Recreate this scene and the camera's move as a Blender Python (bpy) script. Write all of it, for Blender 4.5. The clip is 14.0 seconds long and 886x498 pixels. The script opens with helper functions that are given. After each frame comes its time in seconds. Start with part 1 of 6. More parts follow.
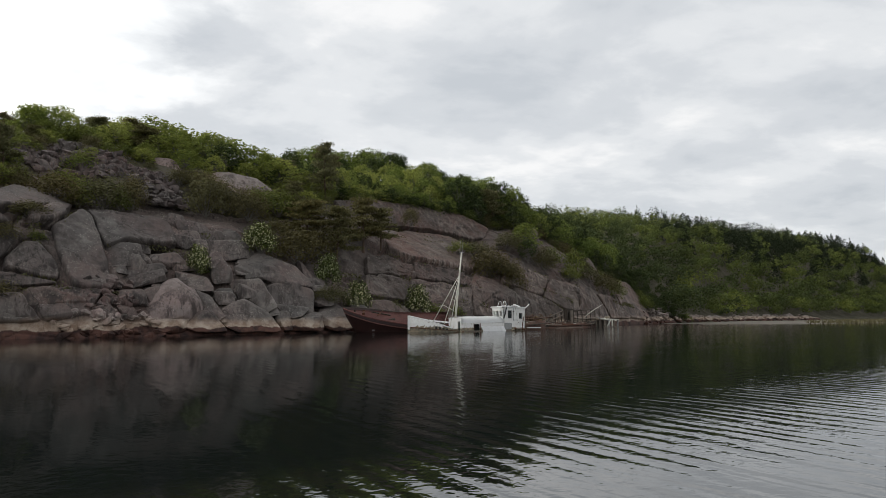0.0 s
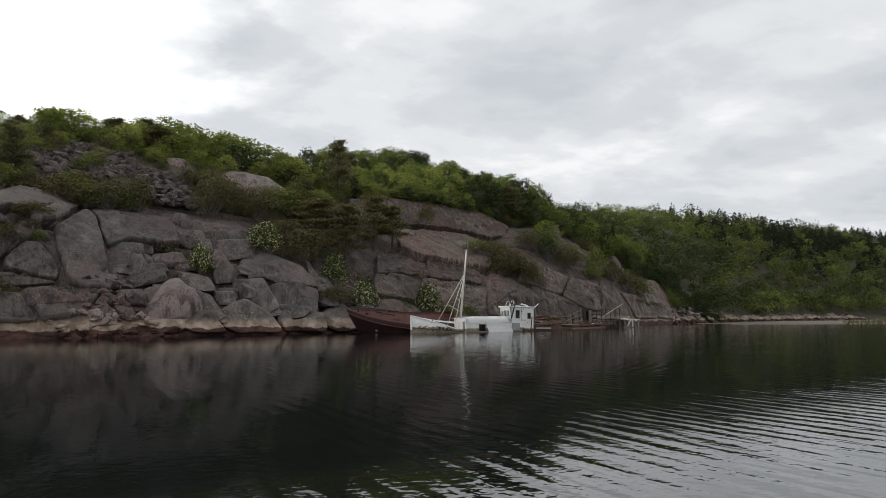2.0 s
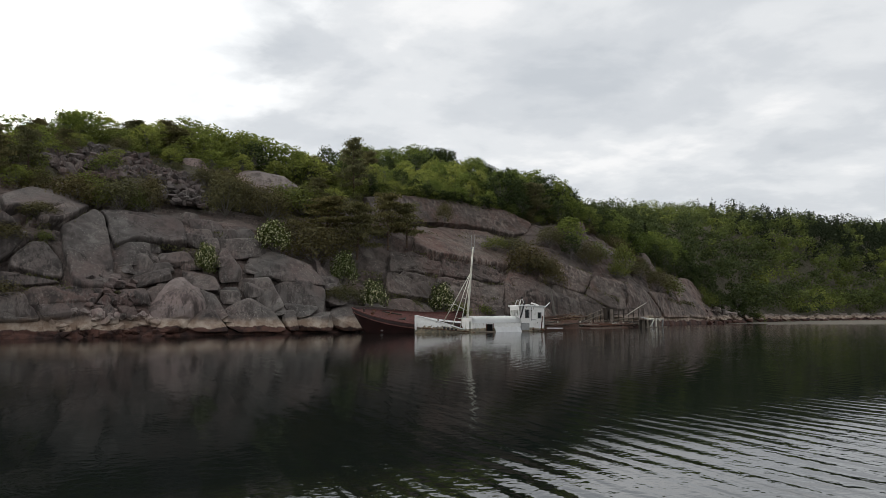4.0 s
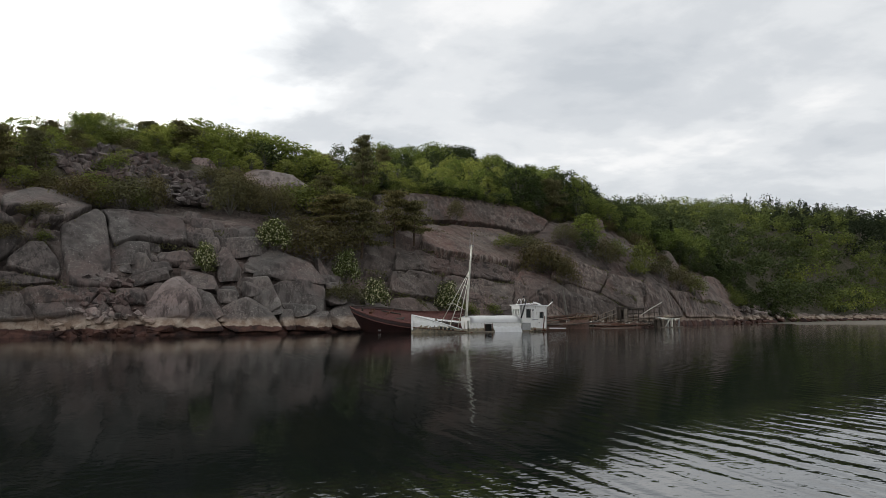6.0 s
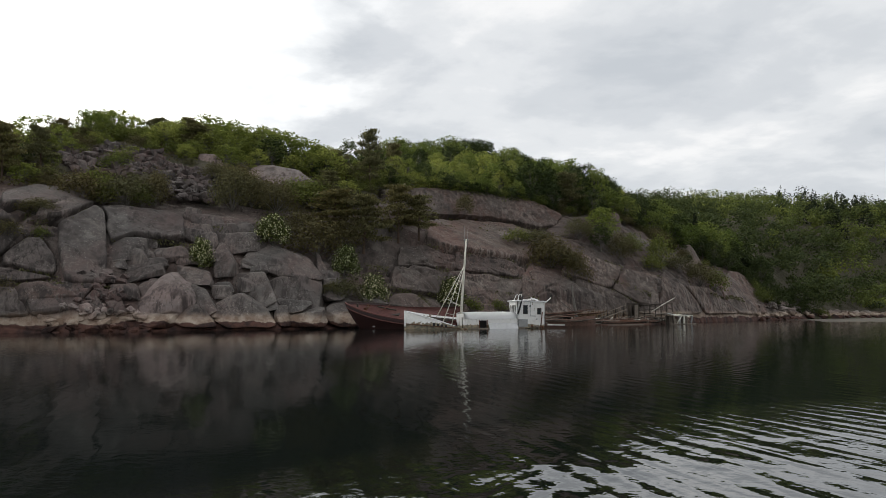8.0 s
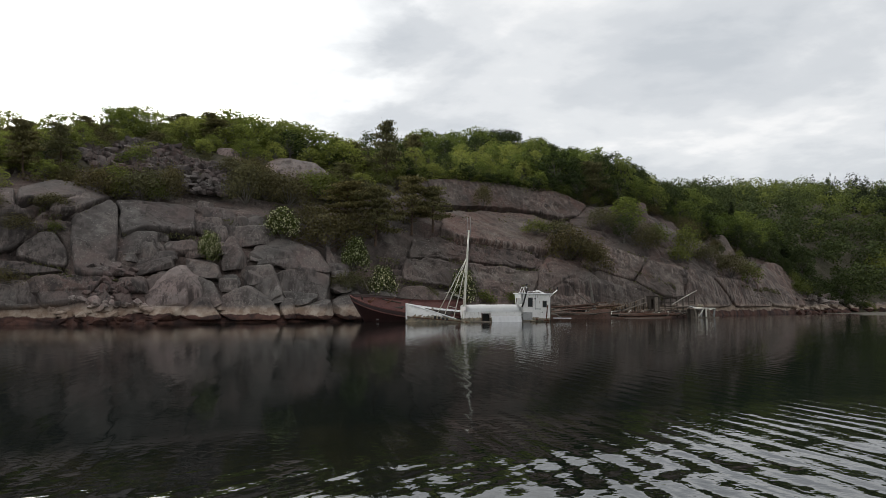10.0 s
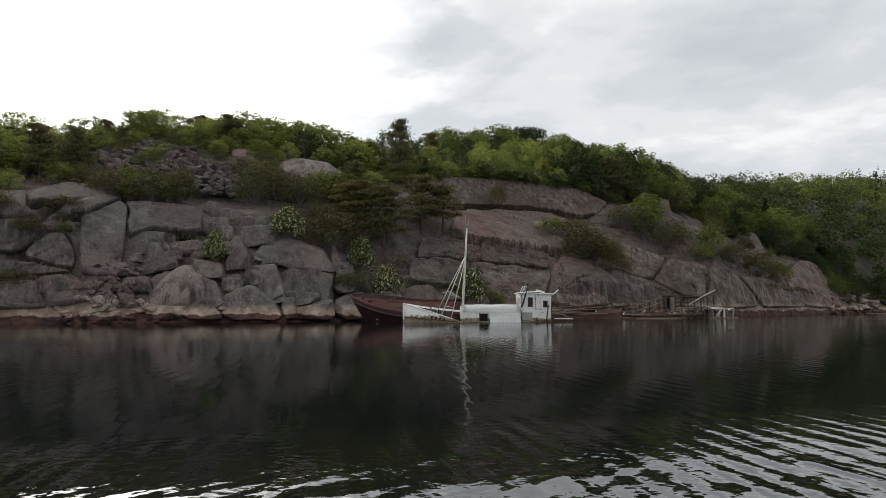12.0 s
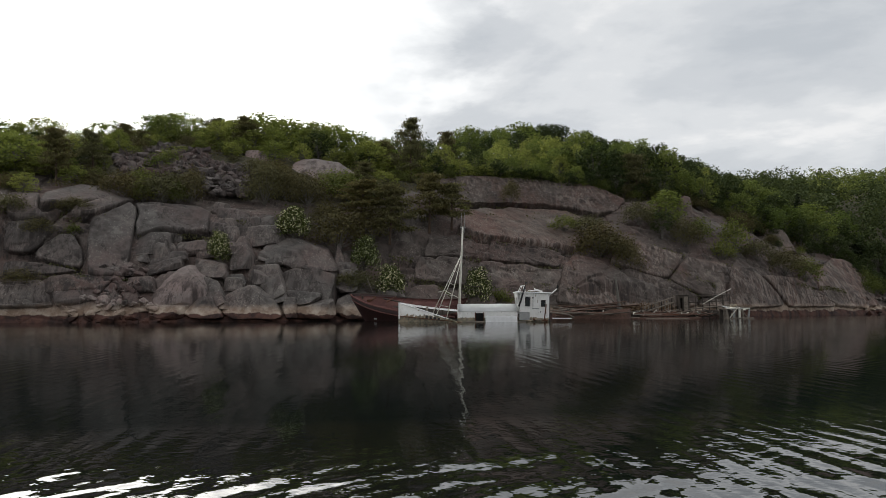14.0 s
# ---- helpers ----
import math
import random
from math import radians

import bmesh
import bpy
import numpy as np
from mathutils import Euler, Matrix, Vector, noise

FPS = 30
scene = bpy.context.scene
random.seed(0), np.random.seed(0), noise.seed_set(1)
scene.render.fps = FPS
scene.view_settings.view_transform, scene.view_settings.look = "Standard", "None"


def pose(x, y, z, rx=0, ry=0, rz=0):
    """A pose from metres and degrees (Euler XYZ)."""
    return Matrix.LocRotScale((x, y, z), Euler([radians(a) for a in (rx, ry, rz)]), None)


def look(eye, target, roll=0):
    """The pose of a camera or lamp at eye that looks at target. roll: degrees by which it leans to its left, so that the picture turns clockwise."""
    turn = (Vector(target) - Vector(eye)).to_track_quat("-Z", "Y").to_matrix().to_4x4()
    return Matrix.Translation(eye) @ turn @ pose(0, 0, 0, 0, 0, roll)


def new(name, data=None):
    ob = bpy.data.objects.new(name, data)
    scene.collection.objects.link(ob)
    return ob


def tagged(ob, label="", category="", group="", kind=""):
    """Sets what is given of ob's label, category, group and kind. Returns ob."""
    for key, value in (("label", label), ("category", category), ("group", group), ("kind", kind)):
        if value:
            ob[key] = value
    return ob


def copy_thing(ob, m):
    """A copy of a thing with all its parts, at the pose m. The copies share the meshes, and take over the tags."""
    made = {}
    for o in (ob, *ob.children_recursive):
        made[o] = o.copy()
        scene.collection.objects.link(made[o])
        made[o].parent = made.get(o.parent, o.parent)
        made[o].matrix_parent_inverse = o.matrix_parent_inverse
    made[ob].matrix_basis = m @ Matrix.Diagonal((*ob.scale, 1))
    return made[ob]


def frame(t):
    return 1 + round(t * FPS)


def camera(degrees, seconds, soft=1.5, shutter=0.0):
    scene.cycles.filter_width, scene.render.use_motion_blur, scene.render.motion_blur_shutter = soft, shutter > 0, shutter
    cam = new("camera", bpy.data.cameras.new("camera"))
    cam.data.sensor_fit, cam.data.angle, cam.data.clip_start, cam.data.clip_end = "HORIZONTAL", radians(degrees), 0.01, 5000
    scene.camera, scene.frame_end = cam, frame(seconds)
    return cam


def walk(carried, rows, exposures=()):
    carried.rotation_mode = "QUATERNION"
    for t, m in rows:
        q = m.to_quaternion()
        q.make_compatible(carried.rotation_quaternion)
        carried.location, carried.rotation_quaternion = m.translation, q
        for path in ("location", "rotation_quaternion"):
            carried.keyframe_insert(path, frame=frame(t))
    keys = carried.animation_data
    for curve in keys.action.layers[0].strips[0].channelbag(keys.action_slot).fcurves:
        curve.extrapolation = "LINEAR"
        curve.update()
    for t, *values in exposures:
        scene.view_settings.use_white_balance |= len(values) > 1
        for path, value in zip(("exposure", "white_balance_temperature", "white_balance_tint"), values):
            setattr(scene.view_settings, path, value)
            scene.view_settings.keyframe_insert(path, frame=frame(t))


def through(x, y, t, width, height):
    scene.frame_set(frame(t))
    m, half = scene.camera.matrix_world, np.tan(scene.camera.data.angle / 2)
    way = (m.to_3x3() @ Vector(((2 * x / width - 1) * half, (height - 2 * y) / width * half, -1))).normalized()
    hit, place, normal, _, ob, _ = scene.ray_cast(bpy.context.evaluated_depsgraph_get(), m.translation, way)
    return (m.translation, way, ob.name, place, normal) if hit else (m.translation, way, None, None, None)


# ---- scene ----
cam = camera(69.35, 14.0, soft=0.7)
PATH = [
    (0, pose(-0.000, -0.000, 1.080, 96.418, 0.644, -2.676)),
    (0.5, pose(0.837, 0.465, 1.090, 96.410, 0.660, -2.002)),
    (1, pose(1.690, 0.955, 1.098, 96.411, 0.664, -1.200)),
    (1.5, pose(2.541, 1.460, 1.103, 96.416, 0.649, -0.235)),
    (2, pose(3.398, 1.979, 1.106, 96.412, 0.622, 0.705)),
    (2.5, pose(4.258, 2.499, 1.112, 96.376, 0.626, 1.649)),
    (3, pose(5.114, 3.010, 1.118, 96.382, 0.618, 2.647)),
    (5.5, pose(9.354, 5.496, 1.141, 96.324, 0.514, 6.842)),
    (6, pose(10.187, 6.008, 1.147, 96.321, 0.495, 7.624)),
    (6.5, pose(11.019, 6.525, 1.149, 96.320, 0.456, 8.335)),
    (7, pose(11.861, 7.043, 1.151, 96.306, 0.425, 9.061)),
    (9.5, pose(16.131, 9.442, 1.153, 95.363, 0.372, 13.514)),
    (10, pose(17.000, 9.925, 1.158, 95.339, 0.335, 14.609)),
    (10.5, pose(17.881, 10.409, 1.169, 95.323, 0.302, 15.593)),
    (11, pose(18.744, 10.922, 1.182, 95.305, 0.278, 16.539)),
    (11.5, pose(19.558, 11.450, 1.189, 95.301, 0.265, 17.405)),
    (12, pose(20.352, 11.991, 1.188, 95.304, 0.248, 18.274)),
    (12.5, pose(21.141, 12.525, 1.179, 95.316, 0.223, 19.149)),
    (13, pose(21.940, 13.018, 1.161, 95.295, 0.212, 19.986)),
    (13.5, pose(22.756, 13.492, 1.131, 95.315, 0.210, 20.845)),
    (14, pose(23.596, 13.976, 1.096, 95.349, 0.218, 21.771)),
]
walk(cam, PATH, [(0, 0.0), (12, 0.0), (13, -0.05), (14, -0.12)])

# ---- light: overcast day, the sun behind thin cloud beyond the hill ----
SUN_AZ, SUN_EL = radians(58), radians(30)          # to the left of +y, and up
SUN_DIR = Vector((-math.sin(SUN_AZ) * math.cos(SUN_EL), math.cos(SUN_AZ) * math.cos(SUN_EL), math.sin(SUN_EL)))


def link(tree, a, out, b, inp):
    tree.links.new(a.outputs[out], b.inputs[inp])


def node(tree, kind, **values):
    made = tree.nodes.new("ShaderNode" + kind)
    for key, value in values.items():
        if key == "op":
            made.operation = value
        elif key == "blend":
            made.blend_type = value
        elif key == "kind":
            made.data_type = value
        else:
            made.inputs[key.replace("_", " ")].default_value = value
    return made


def ramp(tree, stops, smooth=False):
    made = tree.nodes.new("ShaderNodeValToRGB")
    cr = made.color_ramp
    cr.interpolation = "EASE" if smooth else "LINEAR"
    while len(cr.elements) < len(stops):
        cr.elements.new(0.5)
    for e, (at, colour) in zip(cr.elements, stops):
        e.position = at
        e.color = (*colour, 1) if len(colour) == 3 else colour
    return made


def grey(v):
    return (v, v, v)


world = bpy.data.worlds.new("overcast_sky")
scene.world = world
world.use_nodes = True
wt = world.node_tree
wt.nodes.clear()
sky = wt.nodes.new("ShaderNodeTexSky")
sky.sky_type, sky.sun_disc = "NISHITA", False
sky.sun_elevation, sky.sun_rotation = SUN_EL, -SUN_AZ
co = wt.nodes.new("ShaderNodeTexCoord")
flat = node(wt, "SeparateXYZ")
link(wt, co, "Generated", flat, 0)
lift = node(wt, "Math", op="ADD")
lift.inputs[1].default_value = 0.22
link(wt, flat, "Z", lift, 0)
lift2 = node(wt, "Math", op="MAXIMUM")
lift2.inputs[1].default_value = 0.08
link(wt, lift, 0, lift2, 0)
deck = node(wt, "VectorMath", op="DIVIDE")
link(wt, co, "Generated", deck, 0)
link(wt, lift2, 0, deck, 1)
turn = wt.nodes.new("ShaderNodeMapping")
turn.inputs["Rotation"].default_value = (0, 0, radians(-28))
turn.inputs["Scale"].default_value = (1.0, 1.25, 0.0)
link(wt, deck, 0, turn, "Vector")
clouds = node(wt, "TexNoise", Scale=2.1, Detail=8.0, Roughness=0.54, Distortion=0.15)
link(wt, turn, 0, clouds, "Vector")
tone = ramp(wt, [(0.30, (0.61, 0.645, 0.685)), (0.44, (0.71, 0.738, 0.77)), (0.56, (0.83, 0.85, 0.87)), (0.68, (1.0, 1.0, 1.0))], True)
link(wt, clouds, "Fac", tone, "Fac")
to_sun = node(wt, "VectorMath", op="DOT_PRODUCT")
to_sun.inputs[1].default_value = SUN_DIR
link(wt, co, "Generated", to_sun, 0)
wisp = node(wt, "Math", op="MULTIPLY_ADD")
wisp.inputs[1].default_value = 0.27
link(wt, clouds, "Fac", wisp, 0)
link(wt, to_sun, "Value", wisp, 2)
glow = ramp(wt, [(0.0, grey(0)), (0.795, grey(0)), (0.865, grey(0.13)), (0.955, grey(1))])
half = node(wt, "Math", op="MULTIPLY")
half.inputs[1].default_value = 0.86
link(wt, wisp, 0, half, 0)
link(wt, half, 0, glow, "Fac")
# the cloud is darker away from the sun
away = ramp(wt, [(0.0, grey(0.86)), (0.36, grey(0.93)), (0.53, grey(0.98)), (1.0, grey(1.0))])
span = node(wt, "Math", op="MULTIPLY_ADD")
span.inputs[1].default_value, span.inputs[2].default_value = 0.5, 0.5
link(wt, to_sun, "Value", span, 0)
link(wt, span, 0, away, "Fac")
shaded = node(wt, "MixRGB", blend="MULTIPLY", Fac=1.0)
link(wt, tone, "Color", shaded, "Color1")
link(wt, away, "Color", shaded, "Color2")
bright = node(wt, "MixRGB", blend="ADD", Color2=(4.0, 3.9, 3.65, 1))
link(wt, glow, "Color", bright, "Fac")
link(wt, shaded, 0, bright, "Color1")
bg_sky, bg_cloud = node(wt, "Background", Strength=0.08), node(wt, "Background", Strength=1.0)
link(wt, sky, 0, bg_sky, "Color")
link(wt, bright, 0, bg_cloud, "Color")
both = node(wt, "MixShader", Fac=0.94)
link(wt, bg_sky, 0, both, 1)
link(wt, bg_cloud, 0, both, 2)
out = wt.nodes.new("ShaderNodeOutputWorld")
link(wt, both, 0, out, "Surface")

sun = new("sun", bpy.data.lights.new("sun", "SUN"))
sun.data.energy, sun.data.angle, sun.data.color = 1.4, radians(16), (1.0, 0.96, 0.88)
sun.matrix_world = look(SUN_DIR * 100, (0, 0, 0))

# ---- materials ----


def material(name):
    m = bpy.data.materials.new(name)
    m.use_nodes = True
    t = m.node_tree
    return m, t, t.nodes["Principled BSDF"]


def mixed(t, fac, one, two, blend="MIX"):
    """A colour mix; each of fac, one and two is a value or a (node, output)."""
    m = node(t, "MixRGB", blend=blend)
    for slot, v in (("Fac", fac), ("Color1", one), ("Color2", two)):
        if isinstance(v, tuple) and isinstance(v[0], bpy.types.Node):
            link(t, v[0], v[1], m, slot)
        elif slot == "Fac":
            m.inputs[slot].default_value = v
        else:
            m.inputs[slot].default_value = (*v, 1)
    return (m, 0)


def place_coords(t, own=False):
    """Coordinates in metres: of the place, or of the object itself."""
    if own:
        return (t.nodes.new("ShaderNodeTexCoord"), "Object")
    return (t.nodes.new("ShaderNodeNewGeometry"), "Position")


def grain(t, where, scale, detail=4.0, rough=0.55, stretch=None, distortion=0.0):
    n = node(t, "TexNoise", Scale=scale, Detail=detail, Roughness=rough, Distortion=distortion)
    if stretch:
        mp = t.nodes.new("ShaderNodeMapping")
        mp.inputs["Scale"].default_value = stretch
        link(t, where[0], where[1], mp, "Vector")
        where = (mp, 0)
    link(t, where[0], where[1], n, "Vector")
    return (n, "Fac")


def stepped(t, source, lo, hi):
    r = ramp(t, [(lo, grey(0)), (hi, grey(1))], True)
    link(t, source[0], source[1], r, "Fac")
    return (r, "Color")


def relief(t, bsdf, source, strength, distance):
    b = node(t, "Bump", Strength=strength, Distance=distance)
    link(t, source[0], source[1], b, "Height")
    link(t, b, 0, bsdf, "Normal")


def worn(name, dark, light, rough=0.8, scale=6.0, patch=0.8, stain=None, stain_at=(0.55, 0.7), bump=0.25, metal=0.0, own=True, stretch=None, low=None):
    """A worn surface: grain and patches between two colours, and stains of a third."""
    m, t, b = material(name)
    where = place_coords(t, own)
    fine, wide = grain(t, where, scale, stretch=stretch), grain(t, where, patch, 5.0, 0.6)
    tone = mixed(t, stepped(t, fine, 0.3, 0.7), dark, light)
    tone = mixed(t, stepped(t, wide, 0.35, 0.7), tone, light)
    if stain:
        tone = mixed(t, stepped(t, grain(t, where, patch * 2.3, 6.0, 0.65, stretch), *stain_at), tone, stain)
    if low:
        # weed and rust creeping up from the waterline
        up = node(t, "SeparateXYZ")
        link(t, where[0], where[1], up, 0)
        creep = node(t, "Math", op="MULTIPLY_ADD")
        creep.inputs[1].default_value = -1.1 * low
        link(t, grain(t, where, 2.6, 5, 0.7)[0], "Fac", creep, 0)
        link(t, up, "Z", creep, 2)
        edge = ramp(t, [(0.0, grey(0.9)), (0.06, grey(0))], True)
        link(t, creep, 0, edge, "Fac")
        grime = mixed(t, stepped(t, grain(t, where, 4.0, 4), 0.4, 0.6), (0.10, 0.085, 0.04), (0.30, 0.22, 0.12))
        tone = mixed(t, (edge, "Color"), tone, grime)
    link(t, tone[0], tone[1], b, "Base Color")
    b.inputs["Roughness"].default_value, b.inputs["Metallic"].default_value = rough, metal
    relief(t, b, fine, bump, 0.02)
    return m


def granite(name, pale=0.0, cast=(1.0, 1.0, 1.0), edges=True, drip=0.0):
    m, t, b = material(name)
    where = place_coords(t)
    up = node(t, "SeparateXYZ")
    link(t, where[0], "Position", up, 0)
    normal = node(t, "SeparateXYZ")
    link(t, where[0], "Normal", normal, 0)
    fine, mid, wide = grain(t, where, 11, 6, 0.7), grain(t, where, 0.9, 7, 0.6), grain(t, where, 0.16, 4, 0.55)
    tone = mixed(t, stepped(t, mid, 0.30, 0.72), (0.086 + pale, 0.077 + pale, 0.071 + pale), (0.152 + pale, 0.129 + pale, 0.119 + pale))
    tone = mixed(t, stepped(t, wide, 0.42, 0.66), tone, (0.150 + pale, 0.114 + pale, 0.104 + pale))
    tone = mixed(t, 0.5, tone, mixed(t, stepped(t, fine, 0.30, 0.72), tone, (0.36, 0.33, 0.30), "OVERLAY"))
    rusty = stepped(t, grain(t, where, 0.11, 4, 0.6, (1, 1, 0.6)), 0.47, 0.62)
    tone = mixed(t, mixed(t, 1.0, rusty, grey(0.75), "MULTIPLY"), tone, (0.150 + pale, 0.094 + pale, 0.082 + pale))
    bare = stepped(t, grain(t, where, 0.33, 5, 0.65, (1, 1, 0.7)), 0.56, 0.70)
    tone = mixed(t, mixed(t, 1.0, bare, grey(0.6), "MULTIPLY"), tone, (0.235 + pale, 0.212 + pale, 0.195 + pale))
    # rain streaks down the steep faces
    steep = ramp(t, [(0.45, grey(1)), (0.88, grey(0.2))], True)
    link(t, normal, "Z", steep, "Fac")
    streak = grain(t, where, 1.0, 5, 0.62, (0.9, 0.9, 0.05), 0.25)
    tone = mixed(t, mixed(t, 1.0, stepped(t, streak, 0.46, 0.62), (steep, "Color"), "MULTIPLY"), tone, (0.052, 0.040, 0.037))
    thin = grain(t, where, 1.0, 5, 0.65, (4.0, 4.0, 0.20), 0.3)
    thin_f = mixed(t, 1.0, stepped(t, thin, 0.48, 0.64), stepped(t, wide, 0.38 - drip, 0.56 - drip), "MULTIPLY")
    tone = mixed(t, mixed(t, 1.0, thin_f, (steep, "Color"), "MULTIPLY"), tone, (0.050, 0.041, 0.037))
    paler = grain(t, where, 1.0, 6, 0.68, (1.9, 1.9, 0.10), 0.3)
    washed_f = mixed(t, 1.0, stepped(t, paler, 0.52 - 0.5 * drip, 0.68 - 0.6 * drip), stepped(t, wide, 0.46 - drip, 0.62 - drip), "MULTIPLY")
    washed_f = mixed(t, 1.0, washed_f, (steep, "Color"), "MULTIPLY")
    tone = mixed(t, mixed(t, 1.0, washed_f, grey(0.7 - 2.2 * drip), "MULTIPLY"), tone, (0.30 + 0.6 * drip, 0.255 + 0.6 * drip, 0.23 + 0.6 * drip))
    # lichen crust and bare grain, speckled
    crust_at = stepped(t, grain(t, where, 0.30, 5, 0.65), 0.40, 0.62)
    crust = stepped(t, grain(t, where, 5.5, 5, 0.78, (1, 1, 0.55)), 0.50, 0.66)
    tone = mixed(t, mixed(t, 0.45, mixed(t, 1.0, crust_at, crust, "MULTIPLY"), grey(0), "MIX"), tone, (0.36, 0.325, 0.29))
    pits = stepped(t, grain(t, where, 4.0, 6, 0.8, (1, 1, 0.45)), 0.55, 0.70)
    tone = mixed(t, mixed(t, 1.0, pits, grey(0.5), "MULTIPLY"), tone, (0.045, 0.038, 0.034))
    # each block has its own tone
    own = t.nodes.new("ShaderNodeObjectInfo")
    shade = ramp(t, [(f, tuple(a * b for a, b in zip(c, cast))) for f, c in ((0.0, (0.74, 0.68, 0.66)), (0.5, (0.99, 0.91, 0.88)), (1.0, (1.24, 1.13, 1.08)))])
    link(t, own, "Random", shade, "Fac")
    tone = mixed(t, 1.0, tone, (shade, "Color"), "MULTIPLY")
    tone = mixed(t, stepped(t, grain(t, where, 1.6, 5, 0.7, (1, 1, 0.6)), 0.68, 0.80), tone, (0.050, 0.041, 0.036))
    # thin joints
    bend = node(t, "TexNoise", Scale=0.5, Detail=4.0)
    link(t, where[0], where[1], bend, "Vector")
    sway = node(t, "VectorMath", op="MULTIPLY_ADD")
    sway.inputs[1].default_value = (2.2, 2.2, 2.2)
    link(t, bend, "Color", sway, 0)
    link(t, where[0], where[1], sway, 2)
    joints = node(t, "TexVoronoi", Scale=0.25, Randomness=1.0)
    joints.feature = "DISTANCE_TO_EDGE"
    link(t, sway, 0, joints, "Vector")
    crack = ramp(t, [(0.0, grey(0.6)), (0.003, grey(0.4)), (0.008, grey(0))])
    link(t, joints, "Distance", crack, "Fac")
    tone = mixed(t, (crack, "Color"), tone, (0.018, 0.014, 0.012))
    # lichen and moss on what faces up
    spots = node(t, "TexVoronoi", Scale=4.6, Randomness=1.0)
    link(t, where[0], where[1], spots, "Vector")
    lichen = ramp(t, [(0.0, grey(0.9)), (0.10, grey(0.6)), (0.22, grey(0))])
    link(t, spots, "Distance", lichen, "Fac")
    shelf = node(t, "Math", op="MULTIPLY_ADD")
    shelf.inputs[1].default_value = 0.16
    link(t, normal, "Z", shelf, 0)
    link(t, grain(t, where, 0.38, 6, 0.66)[0], "Fac", shelf, 2)
    patch = stepped(t, (shelf, 0), 0.60, 0.70)
    both_l = mixed(t, 1.0, (lichen, "Color"), patch, "MULTIPLY")
    tone = mixed(t, both_l, tone, (0.48, 0.44, 0.395))
    # besides lichen, skylight on the tops is painted in as a paler tone
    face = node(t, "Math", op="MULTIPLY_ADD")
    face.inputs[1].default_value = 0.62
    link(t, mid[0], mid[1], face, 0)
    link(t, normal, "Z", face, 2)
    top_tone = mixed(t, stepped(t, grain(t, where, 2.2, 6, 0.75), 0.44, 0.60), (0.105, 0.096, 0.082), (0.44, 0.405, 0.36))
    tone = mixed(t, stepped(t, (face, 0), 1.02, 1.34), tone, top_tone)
    # edges worn pale
    worn_edge = ramp(t, [(0.52, grey(0)), (0.58, grey(0.38))], True)
    link(t, where[0], "Pointiness", worn_edge, "Fac")
    if edges:
        tone = mixed(t, (worn_edge, "Color"), tone, (0.34, 0.305, 0.27))
    # pale washed band over a dark wet weed band along the water
    edge = node(t, "Math", op="MULTIPLY_ADD")
    edge.inputs[1].default_value = 1.35
    link(t, grain(t, where, 0.5, 5, 0.6)[0], "Fac", edge, 0)
    link(t, up, "Z", edge, 2)
    washed = ramp(t, [(0.0, grey(1)), (0.56, grey(1)), (0.90, grey(0))], True)
    scaled = node(t, "Math", op="MULTIPLY_ADD")
    scaled.inputs[1].default_value, scaled.inputs[2].default_value = 0.4, -0.10
    link(t, edge, 0, scaled, 0)
    link(t, scaled, 0, washed, "Fac")
    wash_tone = mixed(t, stepped(t, mid, 0.35, 0.65), (0.24, 0.16, 0.11), (0.50, 0.41, 0.325))
    wash_f = mixed(t, 1.0, (washed, "Color"), grey(0.85), "MULTIPLY")
    tone = mixed(t, wash_f, tone, wash_tone)
    weed = ramp(t, [(0.0, grey(1)), (0.43, grey(1)), (0.48, grey(0))], True)
    link(t, scaled, 0, weed, "Fac")
    weed_tone = mixed(t, stepped(t, mid, 0.35, 0.65), (0.024, 0.011, 0.009), (0.105, 0.046, 0.032))
    tone = mixed(t, (weed, "Color"), tone, weed_tone)
    link(t, tone[0], tone[1], b, "Base Color")
    b.inputs["Roughness"].default_value = 0.85
    height = mixed(t, 0.25, mid, fine)
    dent = mixed(t, (crack, "Color"), mixed(t, 0.45, height, grain(t, where, 0.55, 5, 0.62, (1, 1, 0.5), 0.4)), grey(0.0))
    relief(t, b, dent, 0.85, 0.16)
    return m


ROCK = granite("granite", pale=-0.004, cast=(0.97, 1.0, 0.98))
ROCK_GREY = granite("grey_granite", pale=0.010, cast=(0.90, 0.99, 1.01))
# granite darkened to paint in shade on faces turned from the sun, more streaked
ROCK_SHADED = granite("shaded_granite", pale=-0.030, cast=(0.98, 1.0, 0.97), drip=0.12)
ROCK_SCREE = granite("slate_grey_granite", pale=-0.010, cast=(0.90, 0.98, 1.03), edges=False)
ROCK_PALE = granite("pale_granite", pale=0.10)


def earth():
    m, t, b = material("heath_and_moss")
    where = place_coords(t)
    a, c = grain(t, where, 2.2, 6, 0.65), grain(t, where, 0.22, 5, 0.6)
    tone = mixed(t, stepped(t, a, 0.35, 0.65), (0.040, 0.034, 0.020), (0.075, 0.070, 0.034))
    tone = mixed(t, stepped(t, c, 0.5, 0.62), tone, (0.10, 0.085, 0.06))
    link(t, tone[0], tone[1], b, "Base Color")
    b.inputs["Roughness"].default_value = 1.0
    relief(t, b, a, 0.9, 0.4)
    return m


